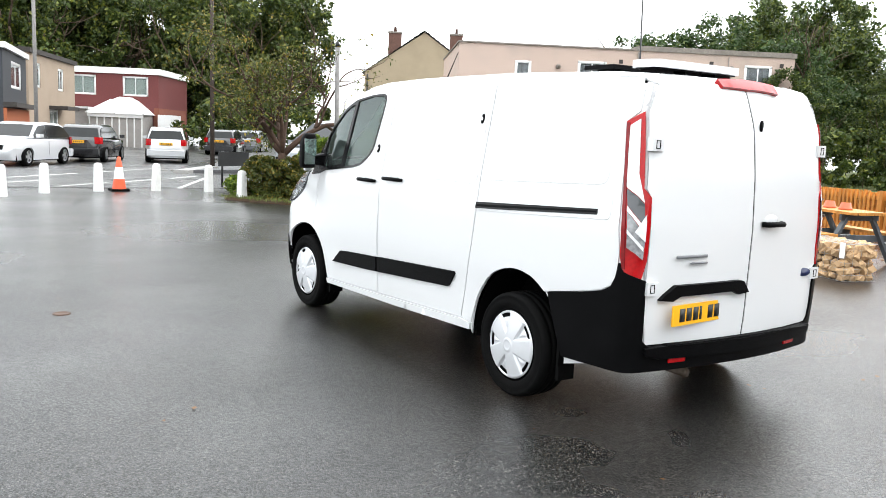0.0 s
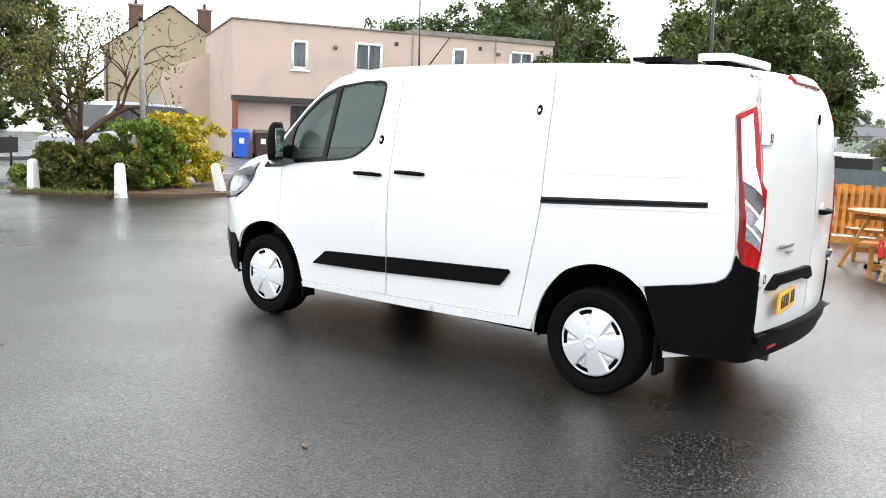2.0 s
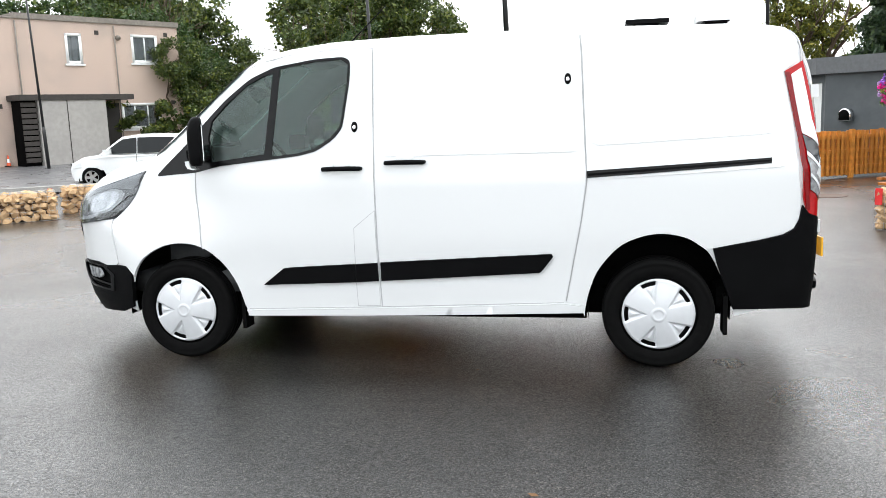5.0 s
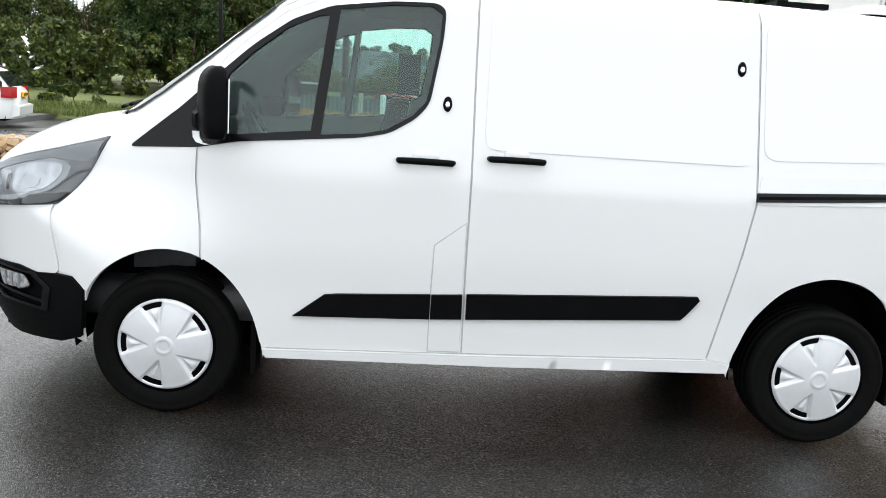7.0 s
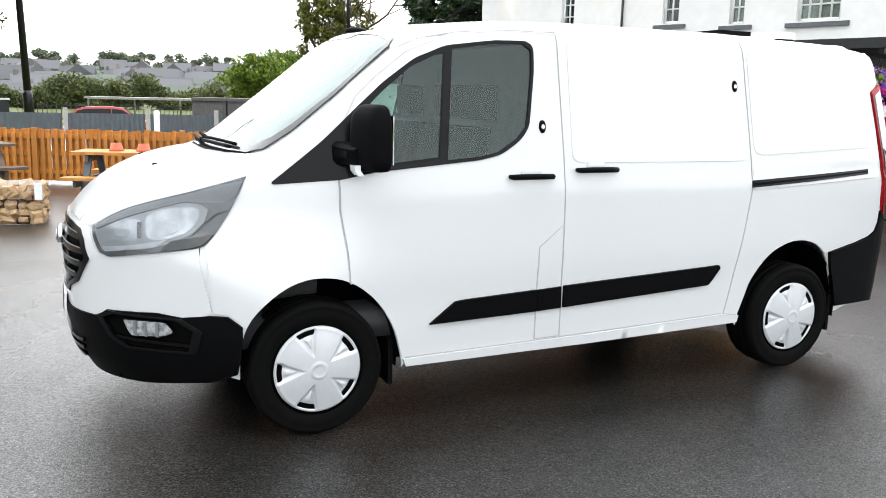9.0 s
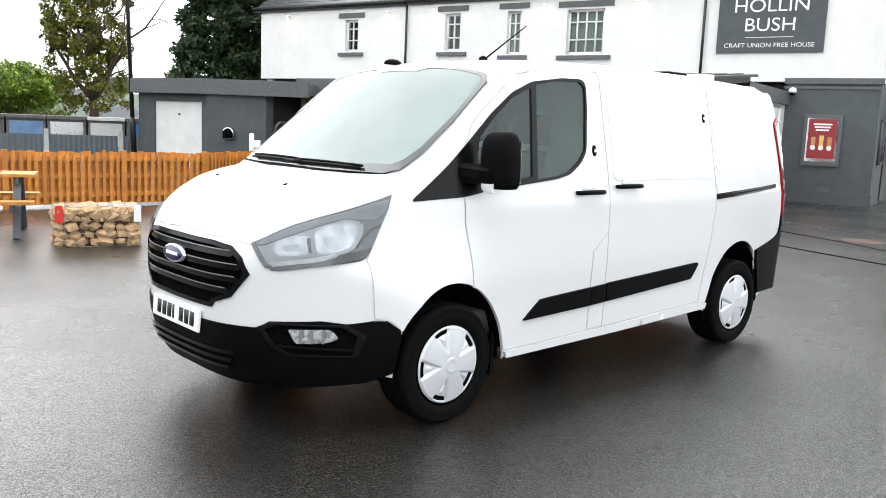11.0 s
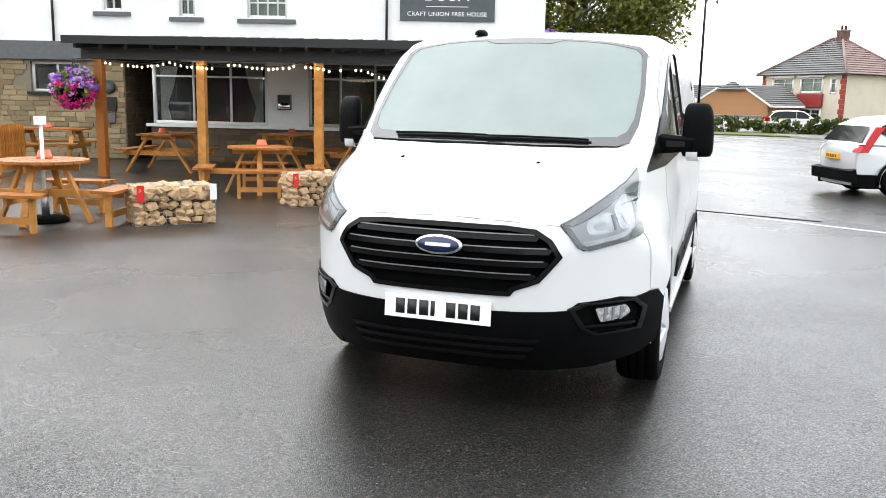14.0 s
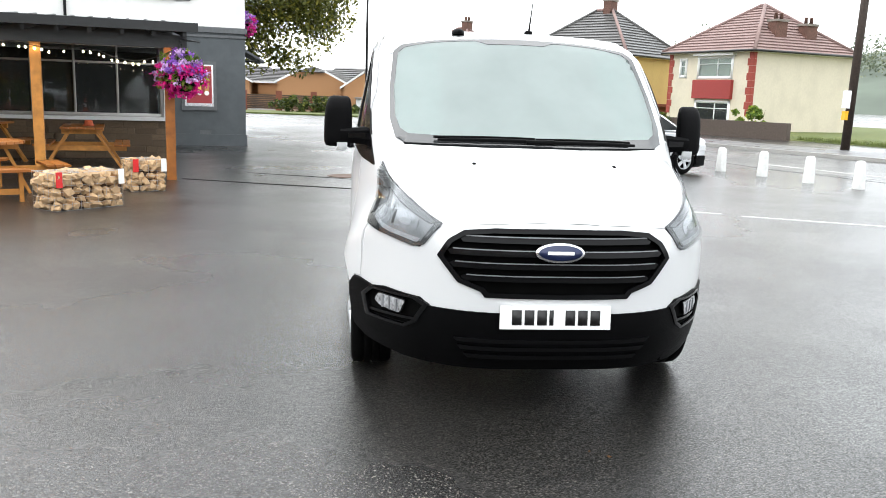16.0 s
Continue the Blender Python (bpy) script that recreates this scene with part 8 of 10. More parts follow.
def build_gabion(wide, deep, high, rng):
    g = thing("gabion", Matrix(), "wire gabion basket filled with pale yellow rocks", "gabion", "gabions")
    shapes = rock_shapes(7, rng)
    spots = []
    for face in range(5):
        lo = {0: (-wide / 2, -deep / 2, 0), 1: (-wide / 2, deep / 2, 0), 2: (-wide / 2, -deep / 2, 0), 3: (wide / 2, -deep / 2, 0), 4: (-wide / 2, -deep / 2, high)}[face]
        nu, nv = {0: (wide, high), 1: (wide, high), 2: (deep, high), 3: (deep, high), 4: (wide, deep)}[face]
        cu, cv = max(2, round(nu / 0.125)), max(2, round(nv / 0.10))
        for i in range(cu):
            for j in range(cv):
                u, v = (i + 0.5 + (j % 2) * 0.35 - 0.15 + rng.normal(0, 0.1)) / cu * nu, (j + 0.5 + rng.normal(0, 0.08)) / cv * nv
                u, v = min(max(u, 0.05), nu - 0.05), min(max(v, 0.045), nv - 0.045)
                p = {0: (lo[0] + u, lo[1] + 0.055, v), 1: (lo[0] + u, lo[1] - 0.055, v), 2: (lo[0] + 0.055, lo[1] + u, v), 3: (lo[0] - 0.055, lo[1] + u, v), 4: (lo[0] + u, lo[1] + v, high - 0.075 - rng.uniform(0, 0.03))}[face]
                spots.append(p)
    for p in spots:
        ob = part("rock", shapes[rng.integers(7)], None, g)
        s = rng.uniform(0.064, 0.094)
        ob.matrix_basis = Matrix.Translation(p) @ Euler((rng.normal(0, 0.45), rng.normal(0, 0.45), rng.uniform(0, 6.28))).to_matrix().to_4x4() @ Matrix.Diagonal((s * rng.uniform(1.05, 1.6), s * 1.08, s * rng.uniform(0.75, 0.95), 1))
    part("core", box(-wide / 2 + 0.06, wide / 2 - 0.06, -deep / 2 + 0.06, deep / 2 - 0.06, 0.02, high - 0.1), SOIL, g, "", 0)
    x, y = wide / 2, deep / 2
    for s in (-1, 1):
        bm = bmesh.new()
        for u in np.linspace(-x, x, max(3, round(wide / 0.10))):
            rod((u, s * y, 0.005), (u, s * y, high), 0.0022, n=5, bm=bm, cap=False)
        for v in np.linspace(0.005, high, 7):
            rod((-x, s * y, v), (x, s * y, v), 0.0022, n=5, bm=bm, cap=False)
        part("mesh_side", bm, GALV, g, "galvanised wire mesh", 60)
        bm = bmesh.new()
        for u in np.linspace(-y, y, 5):
            rod((s * x, u, 0.005), (s * x, u, high), 0.0022, n=5, bm=bm, cap=False)
        for v in np.linspace(0.005, high, 7):
            rod((s * x, -y, v), (s * x, y, v), 0.0022, n=5, bm=bm, cap=False)
        part("mesh_end", bm, GALV, g, "", 60)
    bm = bmesh.new()
    for u in np.linspace(-x, x, max(3, round(wide / 0.10))):
        rod((u, -y, high + 0.004), (u, y, high + 0.004), 0.0022, n=5, bm=bm, cap=False)
    for v in np.linspace(-y, y, 5):
        rod((-x, v, high + 0.004), (x, v, high + 0.004), 0.0022, n=5, bm=bm, cap=False)
    part("mesh_lid", bm, GALV, g, "", 60)
    part("red_reflector", box(-x + 0.02, -x + 0.10, -y - 0.028, -y - 0.020, high - 0.17, high + 0.02), REDREF, g, "red reflector", 0)
    part("white_reflector", box(x - 0.07, x + 0.01, -y - 0.028, -y - 0.020, high - 0.17, high + 0.02), WHITEPLATE, g, "white reflector", 0)
    return g


def faced(a, b):
    """A pose whose x runs from a to b on the ground, with -y towards the van's side."""
    return pose((a[0] + b[0]) / 2, (a[1] + b[1]) / 2, 0, 0, 0, math.degrees(math.atan2(b[1] - a[1], b[0] - a[0])))


gabion = build_gabion(0.93, 0.48, 0.46, np.random.default_rng(12))
inset = Matrix.Translation((0, 0.25, 0))
gabion.matrix_world = faced((1.26, -5.88), (0.32, -5.60)) @ inset
for a, b in (((-1.75, -5.27), (-2.52, -4.62)), ((-4.15, -4.62), (-4.95, -3.92)), ((7.85, -6.85), (8.65, -6.25)), ((5.1, -6.9), (6.1, -6.75)), ((7.2, -7.9), (8.2, -7.7))):
    copy_thing(gabion, faced(a, b) @ inset)
small = build_gabion(0.50, 0.48, 0.46, np.random.default_rng(21))
small.matrix_world = faced((-6.30, -4.25), (-6.60, -3.77)) @ inset
copy_thing(gabion, faced((3.55, -6.27), (2.76, -6.15)) @ inset)

# ---- picnic tables ----
GREYWOOD = material("grey_painted_wood", (0.09, 0.10, 0.11), 0.6, grain=0.3, scale=8)
WORNWOOD = material("weathered_brown_wood", (0.15, 0.10, 0.07), 0.7, grain=0.4, scale=9, spots=0.4, spot_scale=3, bump=0.25, bump_scale=60)
POT = material("terracotta_plastic", (0.55, 0.12, 0.05), 0.5, grain=0.15, scale=20)


def pub_table(m, label):
    """A round picnic table with four curved benches."""
    t = thing("round_picnic_table", m, label, "picnic table", "round picnic tables")
    R, H = 0.62, 0.74
    n = 9
    for k in range(n):
        x0, x1 = -R + 2 * R * k / n + 0.006, -R + 2 * R * (k + 1) / n - 0.006
        out = []
        for x in np.linspace(x0, x1, 4):
            out.append((x, math.sqrt(max(R * R - x * x, 0.0004))))
        out = [(x, y) for x, y in out] + [(x, -y) for x, y in reversed(out)]
        part("top_plank", clean(slab(out, H, H + 0.038)), TIMBER, t, "", 0, 0.005)
    for a in range(4):
        q = pose(0, 0, 0, 0, 0, 90 * a + 45)
        part("leg", beam(q @ Vector((0.28, 0, H)), q @ Vector((0.66, 0, 0.0)), 0.045, 0.095, up=q.to_3x3() @ Vector((0, 1, 0))), PINE, t, "", 0, 0.004)
        part("seat_bearer", beam(q @ Vector((-0.02, 0.03, 0.36)), q @ Vector((1.12, 0.03, 0.36)), 0.045, 0.09), PINE, t, "", 0, 0.004)
        s = new("bench")
        s.parent = t
        s.matrix_basis = q
        for k, (r0, r1) in enumerate(((0.86, 0.98), (0.99, 1.11), (1.12, 1.22))):
            w = 0.46 + 0.04 * k
            part("seat_plank", box(r0, r1, -w, w, 0.41, 0.445), TIMBER, s, "", 0, 0.005)
        for y in (-0.36, 0.36):
            part("seat_leg", box(1.02, 1.11, y - 0.03, y + 0.03, 0, 0.41), PINE, s, "", 0, 0.005)
        part("foot_rail", box(1.04, 1.085, -0.36, 0.36, 0.10, 0.18), PINE, s, "", 0, 0.004)
    for a in (0, 90):
        q = pose(0, 0, 0, 0, 0, a + 45)
        part("top_bearer", beam(q @ Vector((-0.52, 0, H - 0.045)), q @ Vector((0.52, 0, H - 0.045)), 0.045, 0.09), PINE, t, "", 0, 0.004)
    return t


def a_table(m, label, mat, legs):
    """A rectangular picnic table with A-frame legs."""
    t = thing("picnic_table", m, label, "picnic table", "picnic tables")
    for k in range(5):
        part("top_plank", box(-0.75, 0.75, -0.36 + k * 0.145, -0.225 + k * 0.145, 0.72, 0.757), mat, t, "", 0, 0.005)
    for s in (-1, 1):
        for k in range(2):
            y = s * (0.60 + 0.14 * k)
            part("seat_plank", box(-0.75, 0.75, y - 0.065, y + 0.065, 0.42, 0.457), mat, t, "", 0, 0.005)
    for x in (-0.52, 0.52):
        for s in (-1, 1):
            part("leg", beam((x, s * 0.20, 0.72), (x, s * 0.66, 0.0), 0.045, 0.095, up=(1, 0, 0)), legs, t, "", 0, 0.004)
        part("seat_bearer", box(x + 0.025, x + 0.07, -0.74, 0.74, 0.33, 0.42), legs, t, "", 0, 0.004)
        part("top_bearer", box(x - 0.022, x + 0.022, -0.34, 0.34, 0.63, 0.72), legs, t, "", 0, 0.004)
    return t


pub_table(pose(-1.67, -6.45, 0, 0, 0, -27) @ Matrix.Diagonal((0.83, 0.83, 0.95, 1)), "round wet timber picnic table with four benches")
pub_table(pose(-5.72, -6.0, 0, 0, 0, -15) @ Matrix.Diagonal((0.83, 0.83, 0.95, 1)), "round wet timber picnic table beside a gabion")
a_table(pose(-8.35, -9.75, 0, 0, 0, PUB_TURN + 90), "wet timber A-frame picnic table under the veranda", TIMBER, PINE)
a_table(pose(-10.1, -6.05, 0, 0, 0, PUB_TURN + 90), "wet timber A-frame picnic table under the veranda", TIMBER, PINE)
a_table(pose(-10.3, -8.05, 0, 0, 0, PUB_TURN + 70), "wet timber A-frame picnic table by the windows", TIMBER, PINE)
a_table(pose(-8.6, -13.0, 0, 0, 0, PUB_TURN + 10), "wet timber A-frame picnic table before the stone wall", TIMBER, PINE)
a_table(pose(1.62, -7.45, 0, 0, 0, -20) @ Matrix.Diagonal((0.9, 0.9, 1, 1)), "timber picnic table with grey painted legs", PINE, GREYWOOD)
a_table(pose(3.85, -9.15, 0, 0, 0, 20), "weathered grey-brown timber picnic table", WORNWOOD, WORNWOOD)


def ash_pot(x, y, z):
    p = single("plant_pot", lathe([(0.0, 0.0), (0.095, 0.0), (0.095, 0.025), (0.085, 0.025), (0.065, 0.10), (0.055, 0.10), (0.055, 0.03), (0.0, 0.03)], 18), POT, pose(x, y, z), "small orange plastic pot on a table top", "pot", "table pots")


for x, y, z in ((-1.80, -6.55, 0.739), (-5.85, -6.05, 0.739), (-8.3, -9.85, 0.757), (-10.1, -5.95, 0.757), (-10.2, -7.95, 0.757), (-8.5, -13.0, 0.757), (1.78, -7.52, 0.757), (1.45, -7.38, 0.757)):
    ash_pot(x, y, z)


def parasol_base(x, y):
    p = thing("parasol_base", pose(x, y, 0), "white parasol tube in a dark round base", "parasol base", "parasol bases")
    part("base", lathe([(0.0, 0), (0.26, 0), (0.26, 0.03), (0.22, 0.06), (0.05, 0.075)], 24), DARK, p, "", 30)
    part("sleeve", lathe([(0.045, 0.07), (0.045, 0.34), (0.03, 0.35)], 14), GALV, p, "", 40)
    part("tube", lathe([(0.022, 0.3), (0.022, 1.18)], 12), WHITEPVC, p, "", 40)
    part("cap", box(-0.05, 0.07, -0.035, 0.035, 1.14, 1.24), WHITEPVC, p, "", 0, 0.02)


parasol_base(-1.67, -6.45)
for x, y in ((-4.6, -11.7), (0.9, -10.95)):
    single("white_tube_post", lathe([(0.05, 0), (0.05, 1.2), (0.03, 1.22), (0, 1.22)], 14), WHITEPVC, pose(x, y, 0), "white plastic tube post behind the fence", "post", "tube posts")

# ---- bollards, cone, bins, sign, poles ----
BOLLARD = material("white_painted_concrete", (0.78, 0.78, 0.76), 0.7, grain=0.12, scale=14, spots=0.2, spot_scale=4, bump=0.3, bump_scale=60)


def bollard(x, y, lean=(0, 0), h=0.65):
    s = 0.084
    bm = ring_loft([[(k * a, k * b, z) for a, b in ((-s, -s), (s, -s), (s, s), (-s, s))] for k, z in ((1.0, -0.05), (0.80, h - 0.06), (0.62, h - 0.015), (0.3, h))])
    single("bollard", bm, BOLLARD, pose(x, y, 0, lean[0], lean[1], 20), "white painted concrete bollard with a rounded top", "bollard", "bollards", smooth=0, bevel=0.02)


for x, y, lean in ((13.58, 2.03, (0, 3)), (14.44, 1.12, (0, 0)), (14.92, -0.08, (0, 1)), (15.1, -1.41, (1, 0)), (14.75, -2.56, (0, 0)), (12.35, -2.5, (0, 0)), (10.8, -3.39, (0, 2)), (10.62, -5.55, (-5, 12)), (11.2, -7.33, (0, 0)),
                   (-12.52, 7.35, (0, 0)), (-11.46, 7.83, (0, 1)), (-10.16, 8.19, (0, 0)), (-9.15, 8.66, (0, -1)), (-13.9, 6.9, (0, 0)), (-15.3, 6.4, (0, 0)), (-8.0, 9.2, (0, 0)), (-6.8, 9.8, (0, 0)), (-16.8, 5.9, (0, 0)), (-18.4, 5.3, (0, 0))):
    bollard(x, y, lean, 0.65 if x > 0 else 0.55)
CONEORANGE = material("orange_cone_plastic", (0.75, 0.10, 0.03), 0.45, grain=0.1, scale=12)


def cone(x, y, z=0.0, k=1.0):
    c = thing("traffic_cone", pose(x, y, z) @ Matrix.Diagonal((k, k, k, 1)), "orange and white traffic cone on a black base", "traffic cone", "cones")
    part("base", slab([(-0.2, -0.2), (0.2, -0.2), (0.2, 0.2), (-0.2, 0.2)], 0, 0.05), RUBBER, c, "", 0, 0.015)
    part("lower_body", lathe([(0.155, 0.05), (0.118, 0.28)], 20, cap=False), CONEORANGE, c, "", 40)
    part("sleeve", lathe([(0.120, 0.28), (0.082, 0.55)], 20, cap=False), WHITEPLATE, c, "white sleeve", 40)
    part("tip", lathe([(0.080, 0.55), (0.04, 0.78), (0.025, 0.79), (0, 0.79)], 20, cap=False), CONEORANGE, c, "", 40)


cone(15.1, -0.57)
cone(19.6, -20.9, 0.14, 0.5)


def wheelie(x, y, turn, colour, label, z=0.13):
    mat = material("bin_plastic", colour, 0.45, grain=0.1, scale=10)
    w = thing("wheelie_bin", pose(x, y, z, 0, 0, turn), label, "wheelie bin", "wheelie bins")
    part("body", ring_loft([[(k * a, k * b + 0.02 * (1 - k), zz) for a, b in ((-0.28, -0.34), (0.28, -0.34), (0.28, 0.34), (-0.28, 0.34))] for k, zz in ((0.80, 0.04), (1.0, 0.96))]), mat, w, "", 0, 0.02)
    part("lid", ring_loft([[(-0.30, -0.38, 0.96), (0.30, -0.38, 0.96), (0.30, 0.38, 0.96), (-0.30, 0.38, 0.96)], [(-0.26, -0.32, 1.06), (0.26, -0.32, 1.06), (0.26, 0.36, 1.08), (-0.26, 0.36, 1.08)]]), mat, w, "", 0, 0.015)
    part("sticker", box(-0.09, 0.09, -0.35, -0.335, 0.55, 0.75), WHITEPLATE, w, "", 0)
    for s in (-0.24, 0.24):
        part("wheel", lathe([(0.1, -0.02), (0.1, 0.02)], 16, m=pose(s, 0.32, 0.1, 0, 90, 0)), RUBBER, w, "", 40)


TT = math.degrees(math.atan2(-0.871, -0.4915))
for s, c, label in ((-2.05, (0.02, 0.10, 0.55), "blue wheelie bin before the porch"), (-1.25, (0.05, 0.025, 0.02), "brown wheelie bin before the porch"), (-0.60, (0.015, 0.015, 0.017), "black wheelie bin before the porch")):
    p = TERRACE @ Vector((s, -0.75, 0))
    wheelie(p.x, p.y, TT, c, label)
p = PUB @ Vector((-14.5, 12.9, 0))
wheelie(p.x, p.y, PUB_TURN, (0.015, 0.015, 0.017), "black wheelie bin in the dark passage", 0.0)
p = TERRACE @ Vector((-1.0, -1.5, 0))
low = flat("planter_wall", strip((24.0, -17.0), (19.5, -19.8), 0.3), 0.36, BROWNFELT, "low dark wall before the terrace", "wall", 0.4)
flat("barrier_board", strip((12.55, -7.55), (11.05, -10.25), 0.09), 0.085, CLAYSTRIP, "low orange barrier board along the kerb", "barrier", 0.08)
sb = thing("street_sign", pose(16.6, -3.85, 0, 0, 0, -58), "black sign board seen from behind on two posts", "sign")
part("board", box(-0.62, 0.62, -0.02, 0.02, 0.55, 0.92), BLACKP, sb, "black board", 0, 0.005)
for x in (-0.42, 0.42):
    part("post", rod((x, 0.04, 0), (x, 0.04, 0.95), 0.03, n=10), BLACKP, sb, "", 40)
for z in (0.64, 0.82):
    part("clamp", box(-0.5, 0.5, 0.02, 0.045, z - 0.02, z + 0.02), BLACKP, sb, "", 0)
LAMPBLACK = material("black_lamp_column", (0.012, 0.012, 0.013), 0.4, grain=0.2, scale=10)
POLEGREY = material("grey_weathered_pole", (0.25, 0.24, 0.23), 0.85, grain=0.3, scale=14, spots=0.3, spot_scale=2)
POLEWOOD = material("tarred_wood_pole", (0.045, 0.03, 0.022), 0.8, grain=0.4, scale=12, bump=0.3, bump_scale=40)


def lamp_post(x, y, h, r, mat, label, head=True, z=0.0):
    p = thing("lamp_post", pose(x, y, z, 0, 1.7, 0), label, "lamp post", "lamp posts")
    part("lower_column", lathe([(r * 1.35, 0), (r * 1.3, 1.2), (r, 1.4)], 14), mat, p, "", 40)
    part("column", lathe([(r, 1.35), (r * 0.6, h)], 12), mat, p, "", 40)
    if head:
        part("lantern_arm", rod((0, 0, h - 0.05), (0.35, 0.1, h + 0.08), r * 0.5, n=8), mat, p, "", 40)
        part("lantern", ring_loft([[(0.25 + a * k, 0.1 + b * k, h + zz) for a, b in ((-0.2, -0.12), (0.45, -0.12), (0.45, 0.12), (-0.2, 0.12))] for k, zz in ((0.8, 0.03), (1.0, 0.08), (0.7, 0.15))]), mat, p, "", 30)
    return p


lamp_post(16.95, -19.4, 7.0, 0.043, LAMPBLACK, "slim black street lamp before the terrace", z=0.1)
lamp_post(-6.0, -21.1, 9.0, 0.065, LAMPBLACK, "tall slim black lamp post behind the garage")
lamp_post(3.5, -37.8, 14.0, 0.16, LAMPBLACK, "thick black lamp column beyond the grey fence")
lamp_post(5.3, -18.2, 6.5, 0.06, LAMPBLACK, "black lamp post before the trees")
lamp_post(14.6, 2.6, 8.0, 0.09, LAMPBLACK, "black lamp post beside the bollards")
lamp_post(-33.6, -0.7, 9.5, 0.06, LAMPBLACK, "slim black street lamp beside the far road")
for x, y, h, r, mat, label in ((11.6, -4.4, 3.4, 0.06, POLEGREY, "grey weathered post in the hedge"), (25.9, -6.4, 7.5, 0.085, POLEWOOD, "dark wooden telegraph pole"), (32.0, -1.3, 9.5, 0.08, POLEGREY, "grey wooden pole before the houses"), (-21.9, 15.9, 8.0, 0.15, POLEWOOD, "tarred wooden telegraph pole beside the road")):
    p = thing("pole", pose(x, y, 0, 0, 1.7, 0), label, "pole", "poles")
    part("shaft", lathe([(r, -0.1), (r * 0.8, h)], 12), mat, p, "", 40)
    part("cap", lathe([(r * 0.9, h), (r * 0.5, h + 0.12), (0, h + 0.14)], 12), LAMPBLACK, p, "", 40)
    if x < 0:
        part("notice_box", box(-0.16, 0.16, -0.24, -0.12, 1.5, 2.1), WHITEPVC, p, "", 0, 0.02)
        part("notice_box", box(-0.12, 0.12, -0.22, -0.12, 1.1, 1.4), YELLOWPLATE, p, "", 0)


# ---- parked vehicles: x forward, y left, origin on the ground under the middle ----
TYRE = RUBBER
ALLOY = material("silver_alloy", (0.55, 0.56, 0.58), 0.28, metal=0.9, grain=0.1, scale=30)


